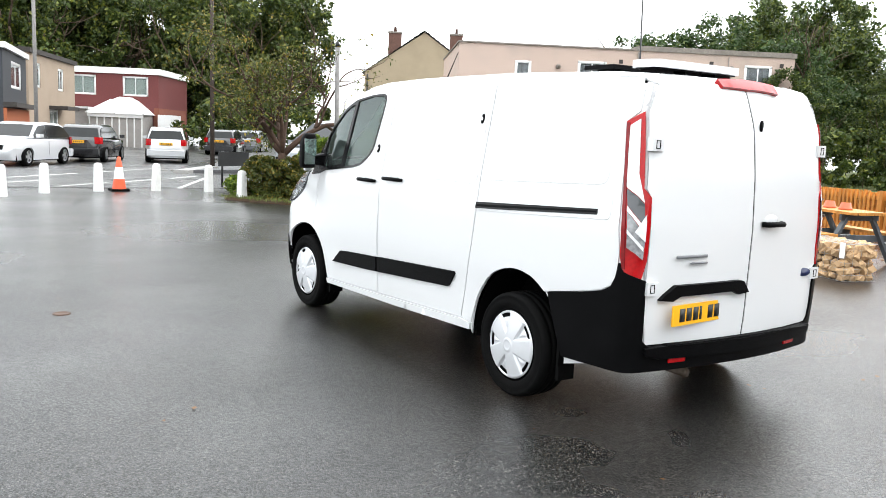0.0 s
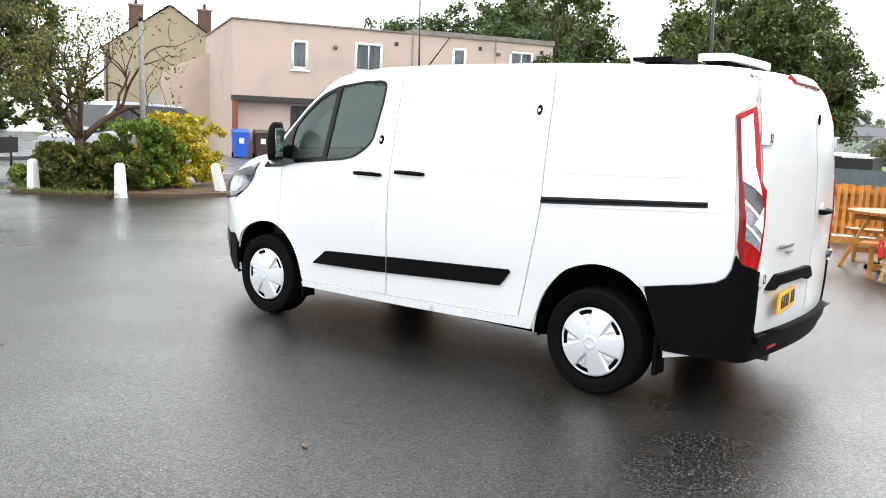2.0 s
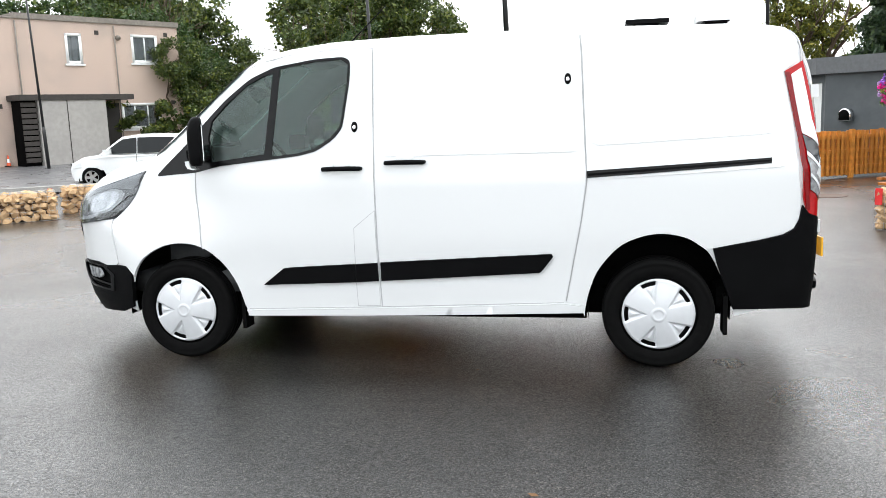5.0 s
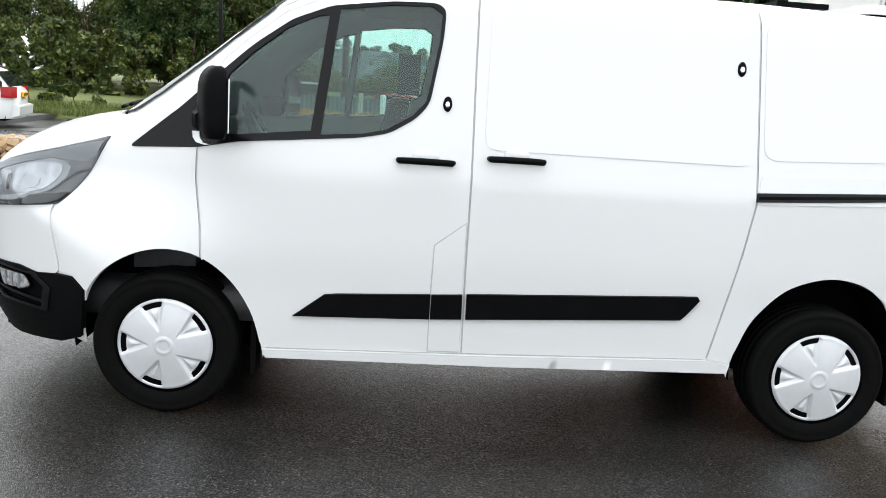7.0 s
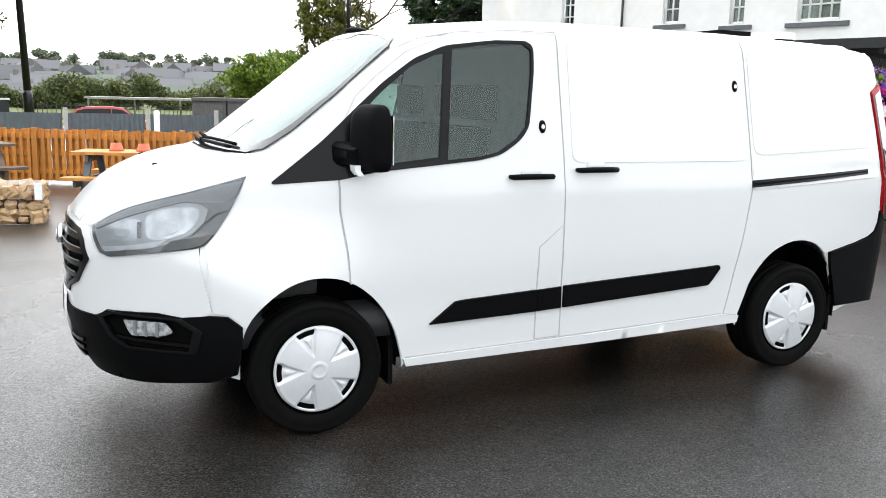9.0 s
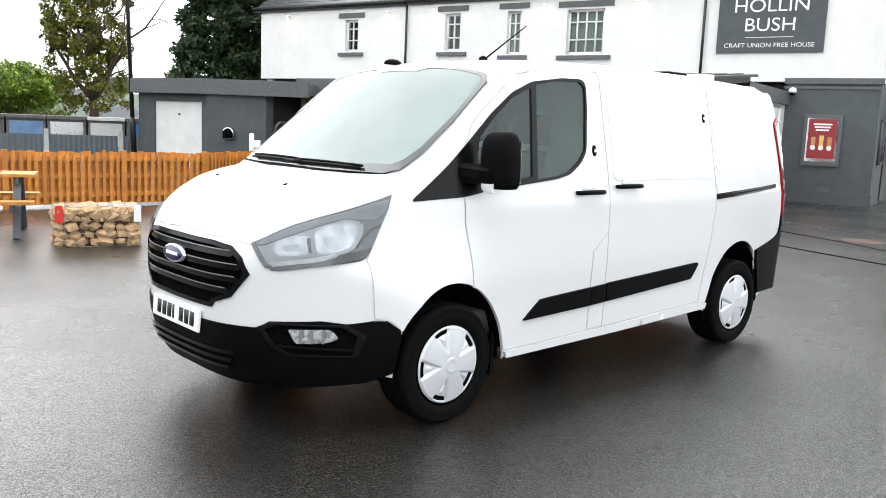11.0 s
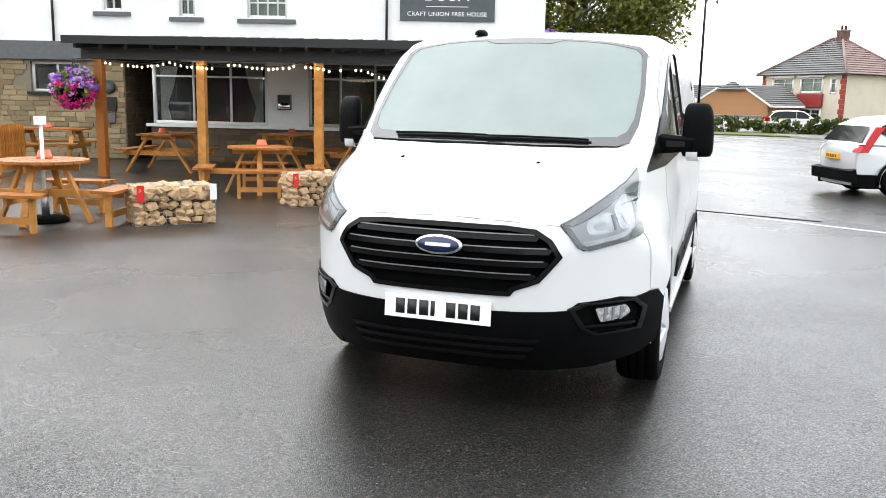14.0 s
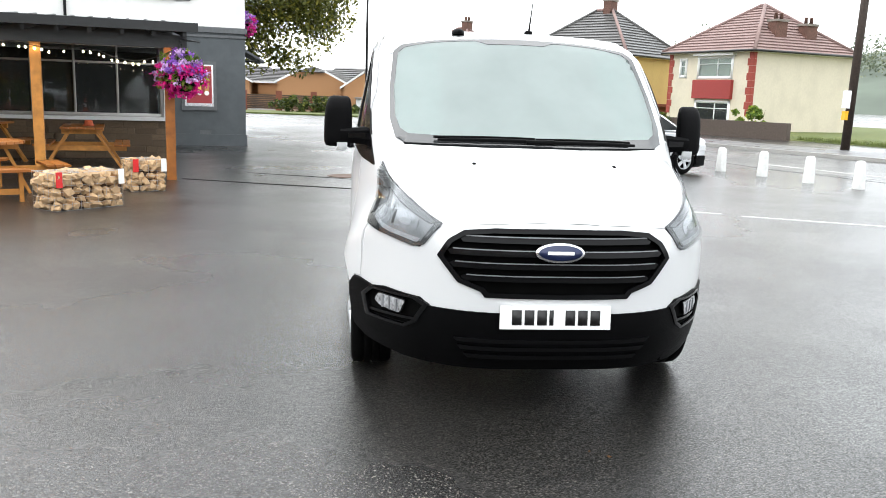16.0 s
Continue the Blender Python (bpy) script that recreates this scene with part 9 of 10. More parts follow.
def car(m, label, paint, size, wheelbase, body_line, roof_line, belt, wheel_r=0.32, plate=YELLOWPLATE, lower=None, group="parked cars", pillar=(), rear_lamp=None, roof_rails=False):
    """size: length, width. body_line: (x, z) round the lower body's top from tail to nose; roof_line: (x, z) of the cabin from the tail glass's foot to the windscreen's foot."""
    L, W = size
    c = thing("car", m, label, "car", group)
    hw = W / 2
    lo = 0.20
    outline = [(-L / 2 + 0.06, lo + 0.02)] + list(body_line) + [(L / 2 - 0.10, lo)]
    arch = lambda ax: [(ax + (wheel_r + 0.07) * math.cos(a), wheel_r * 0.95 + (wheel_r + 0.07) * math.sin(a)) for a in np.linspace(0.25 - 0.62, math.pi + 0.37, 13)]
    bottom = []
    for ax in (wheelbase / 2, -wheelbase / 2):
        bottom += [(x, max(z, lo)) for x, z in arch(ax)]
    ring = outline + bottom
    nose = lambda x: 0.17 * max(0, abs(x) / (L / 2) - 0.55) ** 2 / 0.20
    rows = []
    for k in (-1, -0.975, -0.92, -0.80, -0.45, 0.45, 0.80, 0.92, 0.975, 1):
        s = {1: 0.17, 0.975: 0.11, 0.92: 0.065, 0.80: 0.03, 0.45: 0.0}[abs(k)]
        rows.append([(x * (1 - s * 0.35), k * (hw - nose(x) - 0.05 * step(0.75, 0.25, z)), z - s * 0.45 * (z > 0.5)) for x, z in ring])
    bm = ring_loft(rows)
    part("body", clean(bm), paint, c, "", 38)
    # Cabin: glasshouse with a roof.
    base = belt
    xs = [x for x, _ in roof_line]
    top = [p for p in roof_line]
    rows = []
    for k in (-1, -0.93, -0.6, 0.6, 0.93, 1):
        rows.append([(x * {1: 0.965, 0.93: 0.985, 0.6: 1.0}[abs(k)], k * (hw - 0.05 - 0.16 * (z - base) / 0.6 - (0.03 if abs(k) == 1 else 0.0)), z - (0.03 if abs(k) == 1 and z > base + 0.2 else 0)) for x, z in top])
    part("cabin", clean(ring_loft(rows)), paint, c, "", 38)
    inner = top[1:-1]

    def at_side(x, z, s, off=0.012):
        return (x, s * (hw - 0.05 - 0.16 * (z - base) / 0.6 - 0.015 + off), z)

    def height(x):
        return np.interp(x, [p[0] for p in top], [p[1] for p in top])

    for s in (1, -1):
        edges = [xs[0] + (0.42 if rear_lamp else 0.18), *pillar, xs[-1] - 0.28]
        for a, b in zip(edges, edges[1:]):
            a, b = a + 0.014, b - 0.014
            pts = [(a, base + 0.24), (a + 0.30, base + 0.08), (b, base + 0.05)] if rear_lamp and a < edges[0] + 0.1 else [(x, base + 0.03) for x in (a, b)]
            ups = [(x, min(height(x) - 0.075, max(z for _, z in top) - 0.09)) for x in np.linspace(b, a, 7)]
            ups = [(x, max(z, base + 0.06)) for x, z in ups]
            bm = bmesh.new()
            f = bm.faces.new([bm.verts.new(at_side(x, z, s)) for x, z in pts + ups])
            part("side_window", clean(bm), CARGLASS_SOLID, c, "dark side window", 0)
        part("door_seam", box(pillar[0] - 0.006 if pillar else -0.006, pillar[0] + 0.006 if pillar else 0.006, *sorted((s * (hw - 0.004), s * (hw + 0.001))), 0.35, base), DARK, c, "", 0)
        mx = xs[-1] - 0.32
        part("door_mirror", ring_loft([[(mx + 0.10 * a, s * (hw + 0.02 + 0.09 + 0.09 * b), base + 0.10 + zz) for a, b in ((-1, -1), (0.6, -1), (0.9, 0.8), (-1, 1))] for zz in (-0.06, 0.06)]), paint, c, "", 40, 0.02)
        lampx = L / 2 - 0.28
        part("headlight", ring_loft([[(lampx + dx, s * (hw - dy), z) for dx, dy in ((-0.16, 0.07), (0.14, 0.16), (0.20, 0.42), (0.12, 0.40))] for z in (0.58, 0.72)]), CLEARLENS, c, "", 30, 0.02)
        z0, z1 = (rear_lamp or (0.72, 0.98))
        rx = -L / 2 + 0.10
        part("tail_lamp", ring_loft([[(rx + dx + (0.75 if rear_lamp else 0.25) * max(0, z - 0.95), s * (hw - dy - 0.24 * max(0, z - base)), z) for dx, dy in ((0.17 if rear_lamp else 0.26, 0.02), (0.02, 0.07), (-0.05, 0.26), (0.06, 0.24))] for z in (z0, (z0 + z1) / 2, z1)]), REDLENS, c, "red tail lamp", 30, 0.015)
        for ax in (wheelbase / 2, -wheelbase / 2):
            w = new("wheel")
            w.parent = c
            w.matrix_basis = pose(ax, s * (hw - 0.11), wheel_r, -90 * s, 0, 0)
            r = wheel_r
            part("tyre", lathe([(r * 0.62, -0.10), (r * 0.9, -0.11), (r, -0.08), (r, 0.06), (r * 0.93, 0.10), (r * 0.66, 0.105), (r * 0.62, 0.08)], 36, cap=False), TYRE, w, "", 40)
            bm = bmesh.new()
            for k in range(5):
                q = pose(0, 0, 0, 0, 0, 72 * k)
                ring_loft([[q @ Vector(v) for v in ((0.03, -0.03, 0.07), (0.03, 0.03, 0.07), (0.03, 0.03, 0.09), (0.03, -0.03, 0.09))], [q @ Vector(v) for v in ((r * 0.63, -0.05, 0.07), (r * 0.63, 0.05, 0.07), (r * 0.63, 0.05, 0.095), (r * 0.63, -0.05, 0.095))]], bm)
            lathe([(0.06, 0.06), (0.06, 0.10), (0, 0.105)], 14, bm)
            part("spokes", clean(bm), ALLOY, w, "silver alloy spokes", 30)
            part("brake_disc", lathe([(r * 0.63, 0.0), (r * 0.63, 0.03), (0, 0.03)], 24), DARK, w, "", 40)
            part("rim", lathe([(r * 0.60, 0.04), (r * 0.66, 0.104), (r * 0.60, 0.09)], 30, cap=False), ALLOY, w, "", 40)
        if lower:
            for x0, x1 in ((-L / 2 + 0.10, -wheelbase / 2 - wheel_r - 0.03), (wheelbase / 2 + wheel_r + 0.03, L / 2 - 0.16)):
                part("bumper_cladding", ring_loft([[(x, s * (hw - nose(x) - d), z) for d, z in ((0.10, lo - 0.02), (0.028, lo), (0.012, 0.44), (0.10, 0.46))] for x in np.linspace(x0, x1, 5)]), lower, c, "", 0, 0.01)
            part("door_handle", box(-0.62, -0.44, *sorted((s * (hw - 0.01), s * (hw + 0.02))), base - 0.14, base - 0.11), paint, c, "", 0, 0.008)
            part("door_handle", box(0.42, 0.60, *sorted((s * (hw - 0.01), s * (hw + 0.02))), base - 0.14, base - 0.11), paint, c, "", 0, 0.008)
            part("sill_cladding", box(-wheelbase / 2 + wheel_r, wheelbase / 2 - wheel_r, *sorted((s * (hw - 0.05), s * (hw + 0.006))), lo - 0.02, 0.36), lower, c, "", 0, 0.02)
            for ax in (wheelbase / 2, -wheelbase / 2):
                arc = [(ax + (wheel_r + 0.075) * math.cos(a), wheel_r * 0.95 + (wheel_r + 0.075) * math.sin(a)) for a in np.linspace(-0.2, math.pi + 0.2, 20)]
                part("arch_cladding", tube([(x, s * (hw - 0.008 - nose(x)), z) for x, z in arc], 0.032, 6), lower, c, "", 50)
        if roof_rails:
            part("roof_rail", tube([(x, s * (hw - 0.28), height(x) + 0.035) for x in np.linspace(xs[0] + 0.45, xs[-1] - 1.0, 6)], 0.02, 8), paint, c, "", 50)
    # Windscreen and back glass lie on the cabin's slopes.
    for (x0, z0), (x1, z1), name in ((top[0], top[1], "rear_window"), (top[-1], top[-2], "windscreen")):
        a, b = Vector((x0, 0, z0)), Vector((x1, 0, z1))
        d = b - a
        n = Vector((-d.z, 0, d.x)).normalized()
        if n.x * (1 if x0 > 0 else -1) < 0:
            n = -n
        p, q = a + d * 0.12 + n * 0.006, a + d * 0.92 + n * 0.006
        w0, w1 = hw - 0.14, hw - 0.27
        bm = bmesh.new()
        bm.faces.new([bm.verts.new(v) for v in ((p.x, -w0, p.z), (p.x, w0, p.z), (q.x, w1, q.z), (q.x, -w1, q.z))])
        part(name, clean(bm), CARGLASS_SOLID, c, "dark glass", 0)
    tail = -L / 2
    part("rear_bumper", ring_loft([[(tail + dx, y, z) for dx, z in ((0.16, 0.26), (-0.02, 0.30), (-0.04, 0.52), (0.10, 0.56))] for y in (-hw + 0.10, hw - 0.10)]), lower or paint, c, "", 30, 0.03)
    pl = part("number_plate", box(tail - 0.03, tail + 0.02, -0.26, 0.26, 0.74, 0.85), plate, c, "yellow number plate", 0)
    for k in range(6):
        part("plate_bar", box(tail - 0.034, tail - 0.029, -0.21 + k * 0.075, -0.17 + k * 0.075, 0.765, 0.825), INK, pl, "", 0)
    part("front_plate", box(L / 2 - 0.05, L / 2 + 0.015, -0.26, 0.26, 0.42, 0.53), WHITEPLATE, c, "", 0)
    part("front_grille", box(L / 2 - 0.14, L / 2 + 0.005, -0.45, 0.45, 0.55, 0.70), GLOSSBLACK, c, "", 0, 0.03)
    part("underside", box(-L / 2 + 0.3, L / 2 - 0.3, -hw + 0.15, hw - 0.15, 0.16, 0.40), DARK, c, "", 0)
    return c


CARGLASS_SOLID = material("dark_car_glass", (0.012, 0.014, 0.015), 0.06, grain=0.3, scale=2, spec=0.22)
SILVER = material("silver_car_paint", (0.62, 0.63, 0.65), 0.28, metal=0.35, coat=0.6, grain=0.03, scale=20)
BLACKCAR = material("black_car_paint", (0.02, 0.02, 0.022), 0.2, coat=0.8, grain=0.1, scale=20)
GREYCAR = material("grey_car_paint", (0.20, 0.21, 0.22), 0.3, metal=0.4, coat=0.6, grain=0.05, scale=20)
WHITECAR = material("white_car_paint", (0.75, 0.76, 0.76), 0.3, coat=0.6, grain=0.02, scale=20)
HATCH = [(-1.98, 0.55), (-1.98, 0.86), (-1.90, 0.96), (0.95, 0.94), (1.55, 0.88), (1.92, 0.72), (2.0, 0.55), (1.98, 0.35)]
HATCH_ROOF = [(-1.88, 0.93), (-1.50, 1.36), (-1.15, 1.45), (-0.2, 1.48), (0.35, 1.42), (1.05, 0.93)]
SUV = [(-2.24, 0.50), (-2.26, 0.90), (-2.18, 1.06), (-2.1, 1.10), (0.95, 1.06), (1.75, 1.0), (2.18, 0.86), (2.26, 0.62), (2.24, 0.40)]
SUV_ROOF = [(-2.14, 1.06), (-1.86, 1.46), (-1.5, 1.60), (-0.9, 1.66), (-0.2, 1.67), (0.3, 1.60), (0.7, 1.42), (1.35, 1.05)]


def heading(a, b):
    return math.degrees(math.atan2(b[1] - a[1], b[0] - a[0]))


SUVPAINT = material("pale_silver_paint", (0.60, 0.61, 0.63), 0.25, metal=0.4, coat=0.6, grain=0.03, scale=20)
SUVLABEL = "silver estate car with tall red tail lamps in the car park"
car(pose(-11.83, 4.72, 0, 0, 0, 112) @ Matrix.Diagonal((0.87, 0.87, 0.87, 1)), SUVLABEL, SUVPAINT, (4.55, 1.84), 2.62, SUV, SUV_ROOF, 1.06, 0.345, lower=PLASTIC, pillar=(-1.05, -0.1), rear_lamp=(0.90, 1.42))
car(pose(27.65, -0.2, 0, 0, 0, 145), "silver hatchback parked across the street", SILVER, (4.3, 1.80), 2.6, [(x * 1.07, z) for x, z in HATCH], [(x * 1.05, z) for x, z in HATCH_ROOF], 0.92, 0.32, pillar=(-0.1,))
car(pose(31.85, -3.35, 0, 0, 0, -26), "black hatchback parked across the street", BLACKCAR, (4.3, 1.80), 2.65, [(x * 1.07, z) for x, z in HATCH], [(x * 1.05, z) for x, z in HATCH_ROOF], 0.92, 0.32, pillar=(-0.1,))
car(pose(32.1, -6.5, 0, 0, 0, -18), "small silver hatchback on the street", SILVER, (3.9, 1.70), 2.45, [(x * 0.97, z) for x, z in HATCH], [(x * 0.96, z) for x, z in HATCH_ROOF], 0.92, 0.30, pillar=(-0.1,))
car(pose(43.2, -13.0, 0, 0, 0, -30), "black hatchback further up the street", BLACKCAR, (4.2, 1.78), 2.6, [(x * 1.05, z) for x, z in HATCH], [(x * 1.04, z) for x, z in HATCH_ROOF], 0.92, 0.32, pillar=(-0.1,))
car(pose(47.5, -16.2, 0, 0, 0, -30), "grey car at the far end of the street", GREYCAR, (4.2, 1.78), 2.6, [(x * 1.05, z) for x, z in HATCH], [(x * 1.04, z) for x, z in HATCH_ROOF], 0.92, 0.32, pillar=(-0.1,))
car(pose(20.6, -9.2, 0, 0, 0, heading((21.8, -12.0), (20.4, -6.0))), "grey people carrier van parked behind the hedge", GREYCAR, (5.0, 1.95), 2.95, [(-2.44, 0.6), (-2.48, 1.0), (-2.42, 1.12), (1.3, 1.10), (1.9, 1.0), (2.35, 0.86), (2.48, 0.6), (2.45, 0.40)],
    [(-2.42, 1.08), (-2.30, 1.80), (-2.1, 1.92), (0.2, 1.95), (0.75, 1.88), (1.75, 1.08)], 1.08, 0.335, pillar=(-1.2, 0.2))
car(pose(10.08, -13.5, 0, 0, 0, 12) @ Matrix.Diagonal((0.84, 0.84, 0.84, 1)), "small white hatchback beyond the gabions", WHITECAR, (3.9, 1.72), 2.45, [(x * 0.97, z) for x, z in HATCH], [(x * 0.96, z) for x, z in HATCH_ROOF], 0.92, 0.30, pillar=(-0.1,))
for x, y, t in ((-55, 4.5, 95), (-56, -12, 88)):
    car(pose(x, y, 0, 0, 0, t), "white car parked before the bungalows", WHITECAR, (4.2, 1.78), 2.6, HATCH, HATCH_ROOF, 0.92, 0.31, pillar=(-0.1,))


REDCAR = material("red_car_paint", (0.42, 0.02, 0.015), 0.3, coat=0.6, grain=0.05, scale=20)
car(pose(5.6, -19.5, -0.5, 0, 0, -3) @ Matrix.Diagonal((0.85, 0.85, 0.85, 1)), "small red hatchback parked behind the timber fence", REDCAR, (4.1, 1.74), 2.5, HATCH, HATCH_ROOF, 0.92, 0.31, pillar=(-0.1,))
car(pose(0.4, -30.5, -0.4, 0, 0, 175) @ Matrix.Diagonal((0.88, 0.88, 0.88, 1)), "red hatchback parked behind the grey sheet fence", REDCAR, (4.1, 1.74), 2.5, HATCH, HATCH_ROOF, 0.92, 0.31, pillar=(-0.1,))
# ---- trees, hedges, flowers ----
def leaf_material(name, colour, vary, other):
    """Leaves that differ one by one, between two colours."""
    m = bpy.data.materials.new(name)
    m.use_nodes = True
    n, l = m.node_tree.nodes, m.node_tree.links
    b = n["Principled BSDF"]
    b.inputs["Roughness"].default_value, b.inputs["Specular IOR Level"].default_value = 0.5, 0.35
    rnd = n.new("ShaderNodeNewGeometry").outputs["Random Per Island"]
    r = n.new("ShaderNodeValToRGB")
    e = r.color_ramp.elements
    e[0].color, e[1].color = (*[c * (1 - vary) for c in colour], 1), (*other, 1)
    mid = r.color_ramp.elements.new(0.7)
    mid.color = (*colour, 1)
    l.new(rnd, r.inputs["Fac"])
    l.new(r.outputs["Color"], b.inputs["Base Color"])
    tr = n.new("ShaderNodeBsdfTranslucent")
    l.new(r.outputs["Color"], tr.inputs["Color"])
    mix = n.new("ShaderNodeMixShader")
    mix.inputs["Fac"].default_value = 0.25
    l.new(b.outputs[0], mix.inputs[1])
    l.new(tr.outputs[0], mix.inputs[2])
    l.new(mix.outputs[0], n["Material Output"].inputs["Surface"])
    return m


LEAF = leaf_material("green_leaves", (0.062, 0.095, 0.02), 0.6, (0.16, 0.18, 0.03))
LEAFDARK = leaf_material("dark_green_leaves", (0.062, 0.095, 0.02), 0.6, (0.19, 0.20, 0.03))
LEAFMID = leaf_material("mid_green_leaves", (0.045, 0.085, 0.022), 0.5, (0.11, 0.14, 0.03))
LEAFYEL = leaf_material("yellowing_leaves", (0.13, 0.145, 0.02), 0.6, (0.28, 0.25, 0.035))
LEAFAUT = leaf_material("turning_leaves", (0.085, 0.105, 0.02), 0.5, (0.26, 0.19, 0.03))
LEAFGOLD = leaf_material("golden_hedge_leaves", (0.50, 0.42, 0.03), 0.6, (0.75, 0.55, 0.04))
LEAFHEDGE = leaf_material("fresh_hedge_leaves", (0.13, 0.22, 0.025), 0.6, (0.34, 0.38, 0.04))
CONIFER = leaf_material("conifer_sprays", (0.032, 0.062, 0.026), 0.6, (0.08, 0.12, 0.04))
# Far leaves: greyed and lifted, with the distance haze mixed into the colour.
FARLEAF = leaf_material("haze_tinted_far_leaves", (0.15, 0.18, 0.12), 0.3, (0.24, 0.25, 0.15))
BARK = material("brown_bark", (0.085, 0.055, 0.035), 0.9, grain=0.4, scale=14, bump=0.8, bump_scale=25)
BARKRED = material("reddish_bark", (0.075, 0.04, 0.024), 0.85, grain=0.4, scale=14, spots=0.4, spot_scale=3, bump=0.7, bump_scale=25)


def leaf_cloud(clumps, per, size, rng, flat_=0.0, long_=1.6):
    """Small leaf blades scattered in clumps (x, y, z, radius)."""
    c = np.asarray(clumps, float)
    k = np.repeat(np.arange(len(c)), per)
    off = rng.normal(0, 1, (len(k), 3))
    off /= np.linalg.norm(off, axis=1, keepdims=True)
    off *= (rng.random((len(k), 1)) ** 0.45)
    p = c[k, :3] + off * c[k, 3:4] * np.array([1, 1, 0.8])
    a = rng.normal(0, 1, (len(k), 3))
    a[:, 2] *= 1 - flat_
    a /= np.linalg.norm(a, axis=1, keepdims=True)
    b = np.cross(a, rng.normal(0, 1, (len(k), 3)))
    b /= np.linalg.norm(b, axis=1, keepdims=True)
    s = (size * rng.uniform(0.55, 1.3, len(k)))[:, None]
    bend = np.cross(a, b) * s * 0.18
    v = np.stack([p - a * s * long_ / 2, p + b * s * 0.42 + bend, p + a * s * long_ / 2, p - b * s * 0.42 + bend], 1).reshape(-1, 3)
    f = np.arange(len(v)).reshape(-1, 4)
    me = bpy.data.meshes.new("leaves")
    me.vertices.add(len(v))
    me.vertices.foreach_set("co", v.ravel())
    me.loops.add(len(v))
    me.loops.foreach_set("vertex_index", f.ravel())
    me.polygons.add(len(f))
    me.polygons.foreach_set("loop_start", np.arange(len(f)) * 4)
    me.update(calc_edges=True)
    return me


def limb(bm, start, way, length, r, depth, rng, tips, spread=0.55, bend=0.25, up=0.15):
    pts, rad = [Vector(start)], [r]
    d = Vector(way).normalized()
    n = 5
    for k in range(n):
        d = (d + Vector(rng.normal(0, bend, 3)) * 0.5 + Vector((0, 0, up * 0.5))).normalized()
        pts.append(pts[-1] + d * length / n)
        rad.append(max(r * (1 - 0.5 * (k + 1) / n), 0.006))
    tube(pts, rad, 7 if depth > 1 else 5, bm)
    tips.append((pts[-1], depth))
    if depth:
        for k in range(2 + (rng.random() < 0.65)):
            at = pts[rng.integers(2, n + 1)]
            side = Vector(rng.normal(0, 1, 3))
            side = (side - d * side.dot(d)).normalized()
            limb(bm, at, d * (1 - spread) + side * spread + Vector((0, 0, up)), length * rng.uniform(0.6, 0.85), rad[-1] * 0.95, depth - 1, rng, tips, spread, bend, up)


def tree(m, label, seed, high, trunk, crown, leaf, per=70, clumps=150, size=0.16, bark=None, group="trees", depth=3, r=None, lumps=7, low=0.0):
    """trunk: its clear height; crown: radii across and up. low: how far the crown hangs below the trunk's fork."""
    rng = np.random.default_rng(seed)
    t = thing("tree", m, label, "tree", group)
    bm, tips = bmesh.new(), []
    r = r or 0.022 * high
    rx, rz = crown
    tube([(0, 0, -0.1), (rng.normal(0, 0.05), rng.normal(0, 0.05), trunk * 0.5), (rng.normal(0, 0.1), rng.normal(0, 0.1), trunk)], [r * 1.25, r * 0.95, r * 0.85], 10, bm)
    for k in range(5):
        a = 6.28 * (k + rng.random() * 0.6) / 5
        limb(bm, (0, 0, trunk), (math.cos(a) * 0.6, math.sin(a) * 0.6, 0.75), (high - trunk) * 0.42, r * 0.55, depth - 1, rng, tips)
    part("trunk", bm, bark or BARK, t, "brown trunk and limbs", 60)
    zc = trunk + (high - trunk) * 0.5 - low
    lump = [(rng.normal(0, 0.5) * rx, rng.normal(0, 0.5) * rx, zc + rng.uniform(-0.8, 0.8) * rz, rng.uniform(0.35, 0.62)) for _ in range(lumps)]
    out = []
    while len(out) < clumps:
        lx, ly, lz, lr = lump[rng.integers(lumps)]
        d = rng.normal(0, 1, 3)
        d /= np.linalg.norm(d)
        q = np.array([lx, ly, lz]) + d * np.array([rx, rx, rz]) * lr * rng.uniform(0.75, 1.05)
        if (q[0] / rx) ** 2 + (q[1] / rx) ** 2 + ((q[2] - zc) / rz) ** 2 < 1.15 and q[2] > 0.3:
            out.append((*q, rng.uniform(0.12, 0.22) * rx))
    me = leaf_cloud(out, per, size, rng)
    me.materials.append(leaf)
    part("crown", me, None, t, "leafy crown")
    return t


def conifer(m, label, seed, high, rad):
    rng = np.random.default_rng(seed)
    t = thing("conifer", m, label, "tree", "conifers")
    part("trunk", lathe([(0.22, -0.1), (0.05, high)], 10), BARK, t, "", 60)
    out = []
    for k in range(900):
        z = high * rng.random() ** 1.15
        w = rad * (1 - (z / high) ** 1.3) * rng.uniform(0.5, 1.0) * (0.85 + 0.15 * math.sin(z * 5.5)) + 0.1
        a = rng.random() * 6.28
        out.append((w * math.cos(a), w * math.sin(a), 0.2 + z, 0.30))
    me = leaf_cloud(out, 60, 0.10, rng, long_=2.6)
    me.materials.append(CONIFER)
    part("crown", me, None, t, "dark feathery crown")
    return t


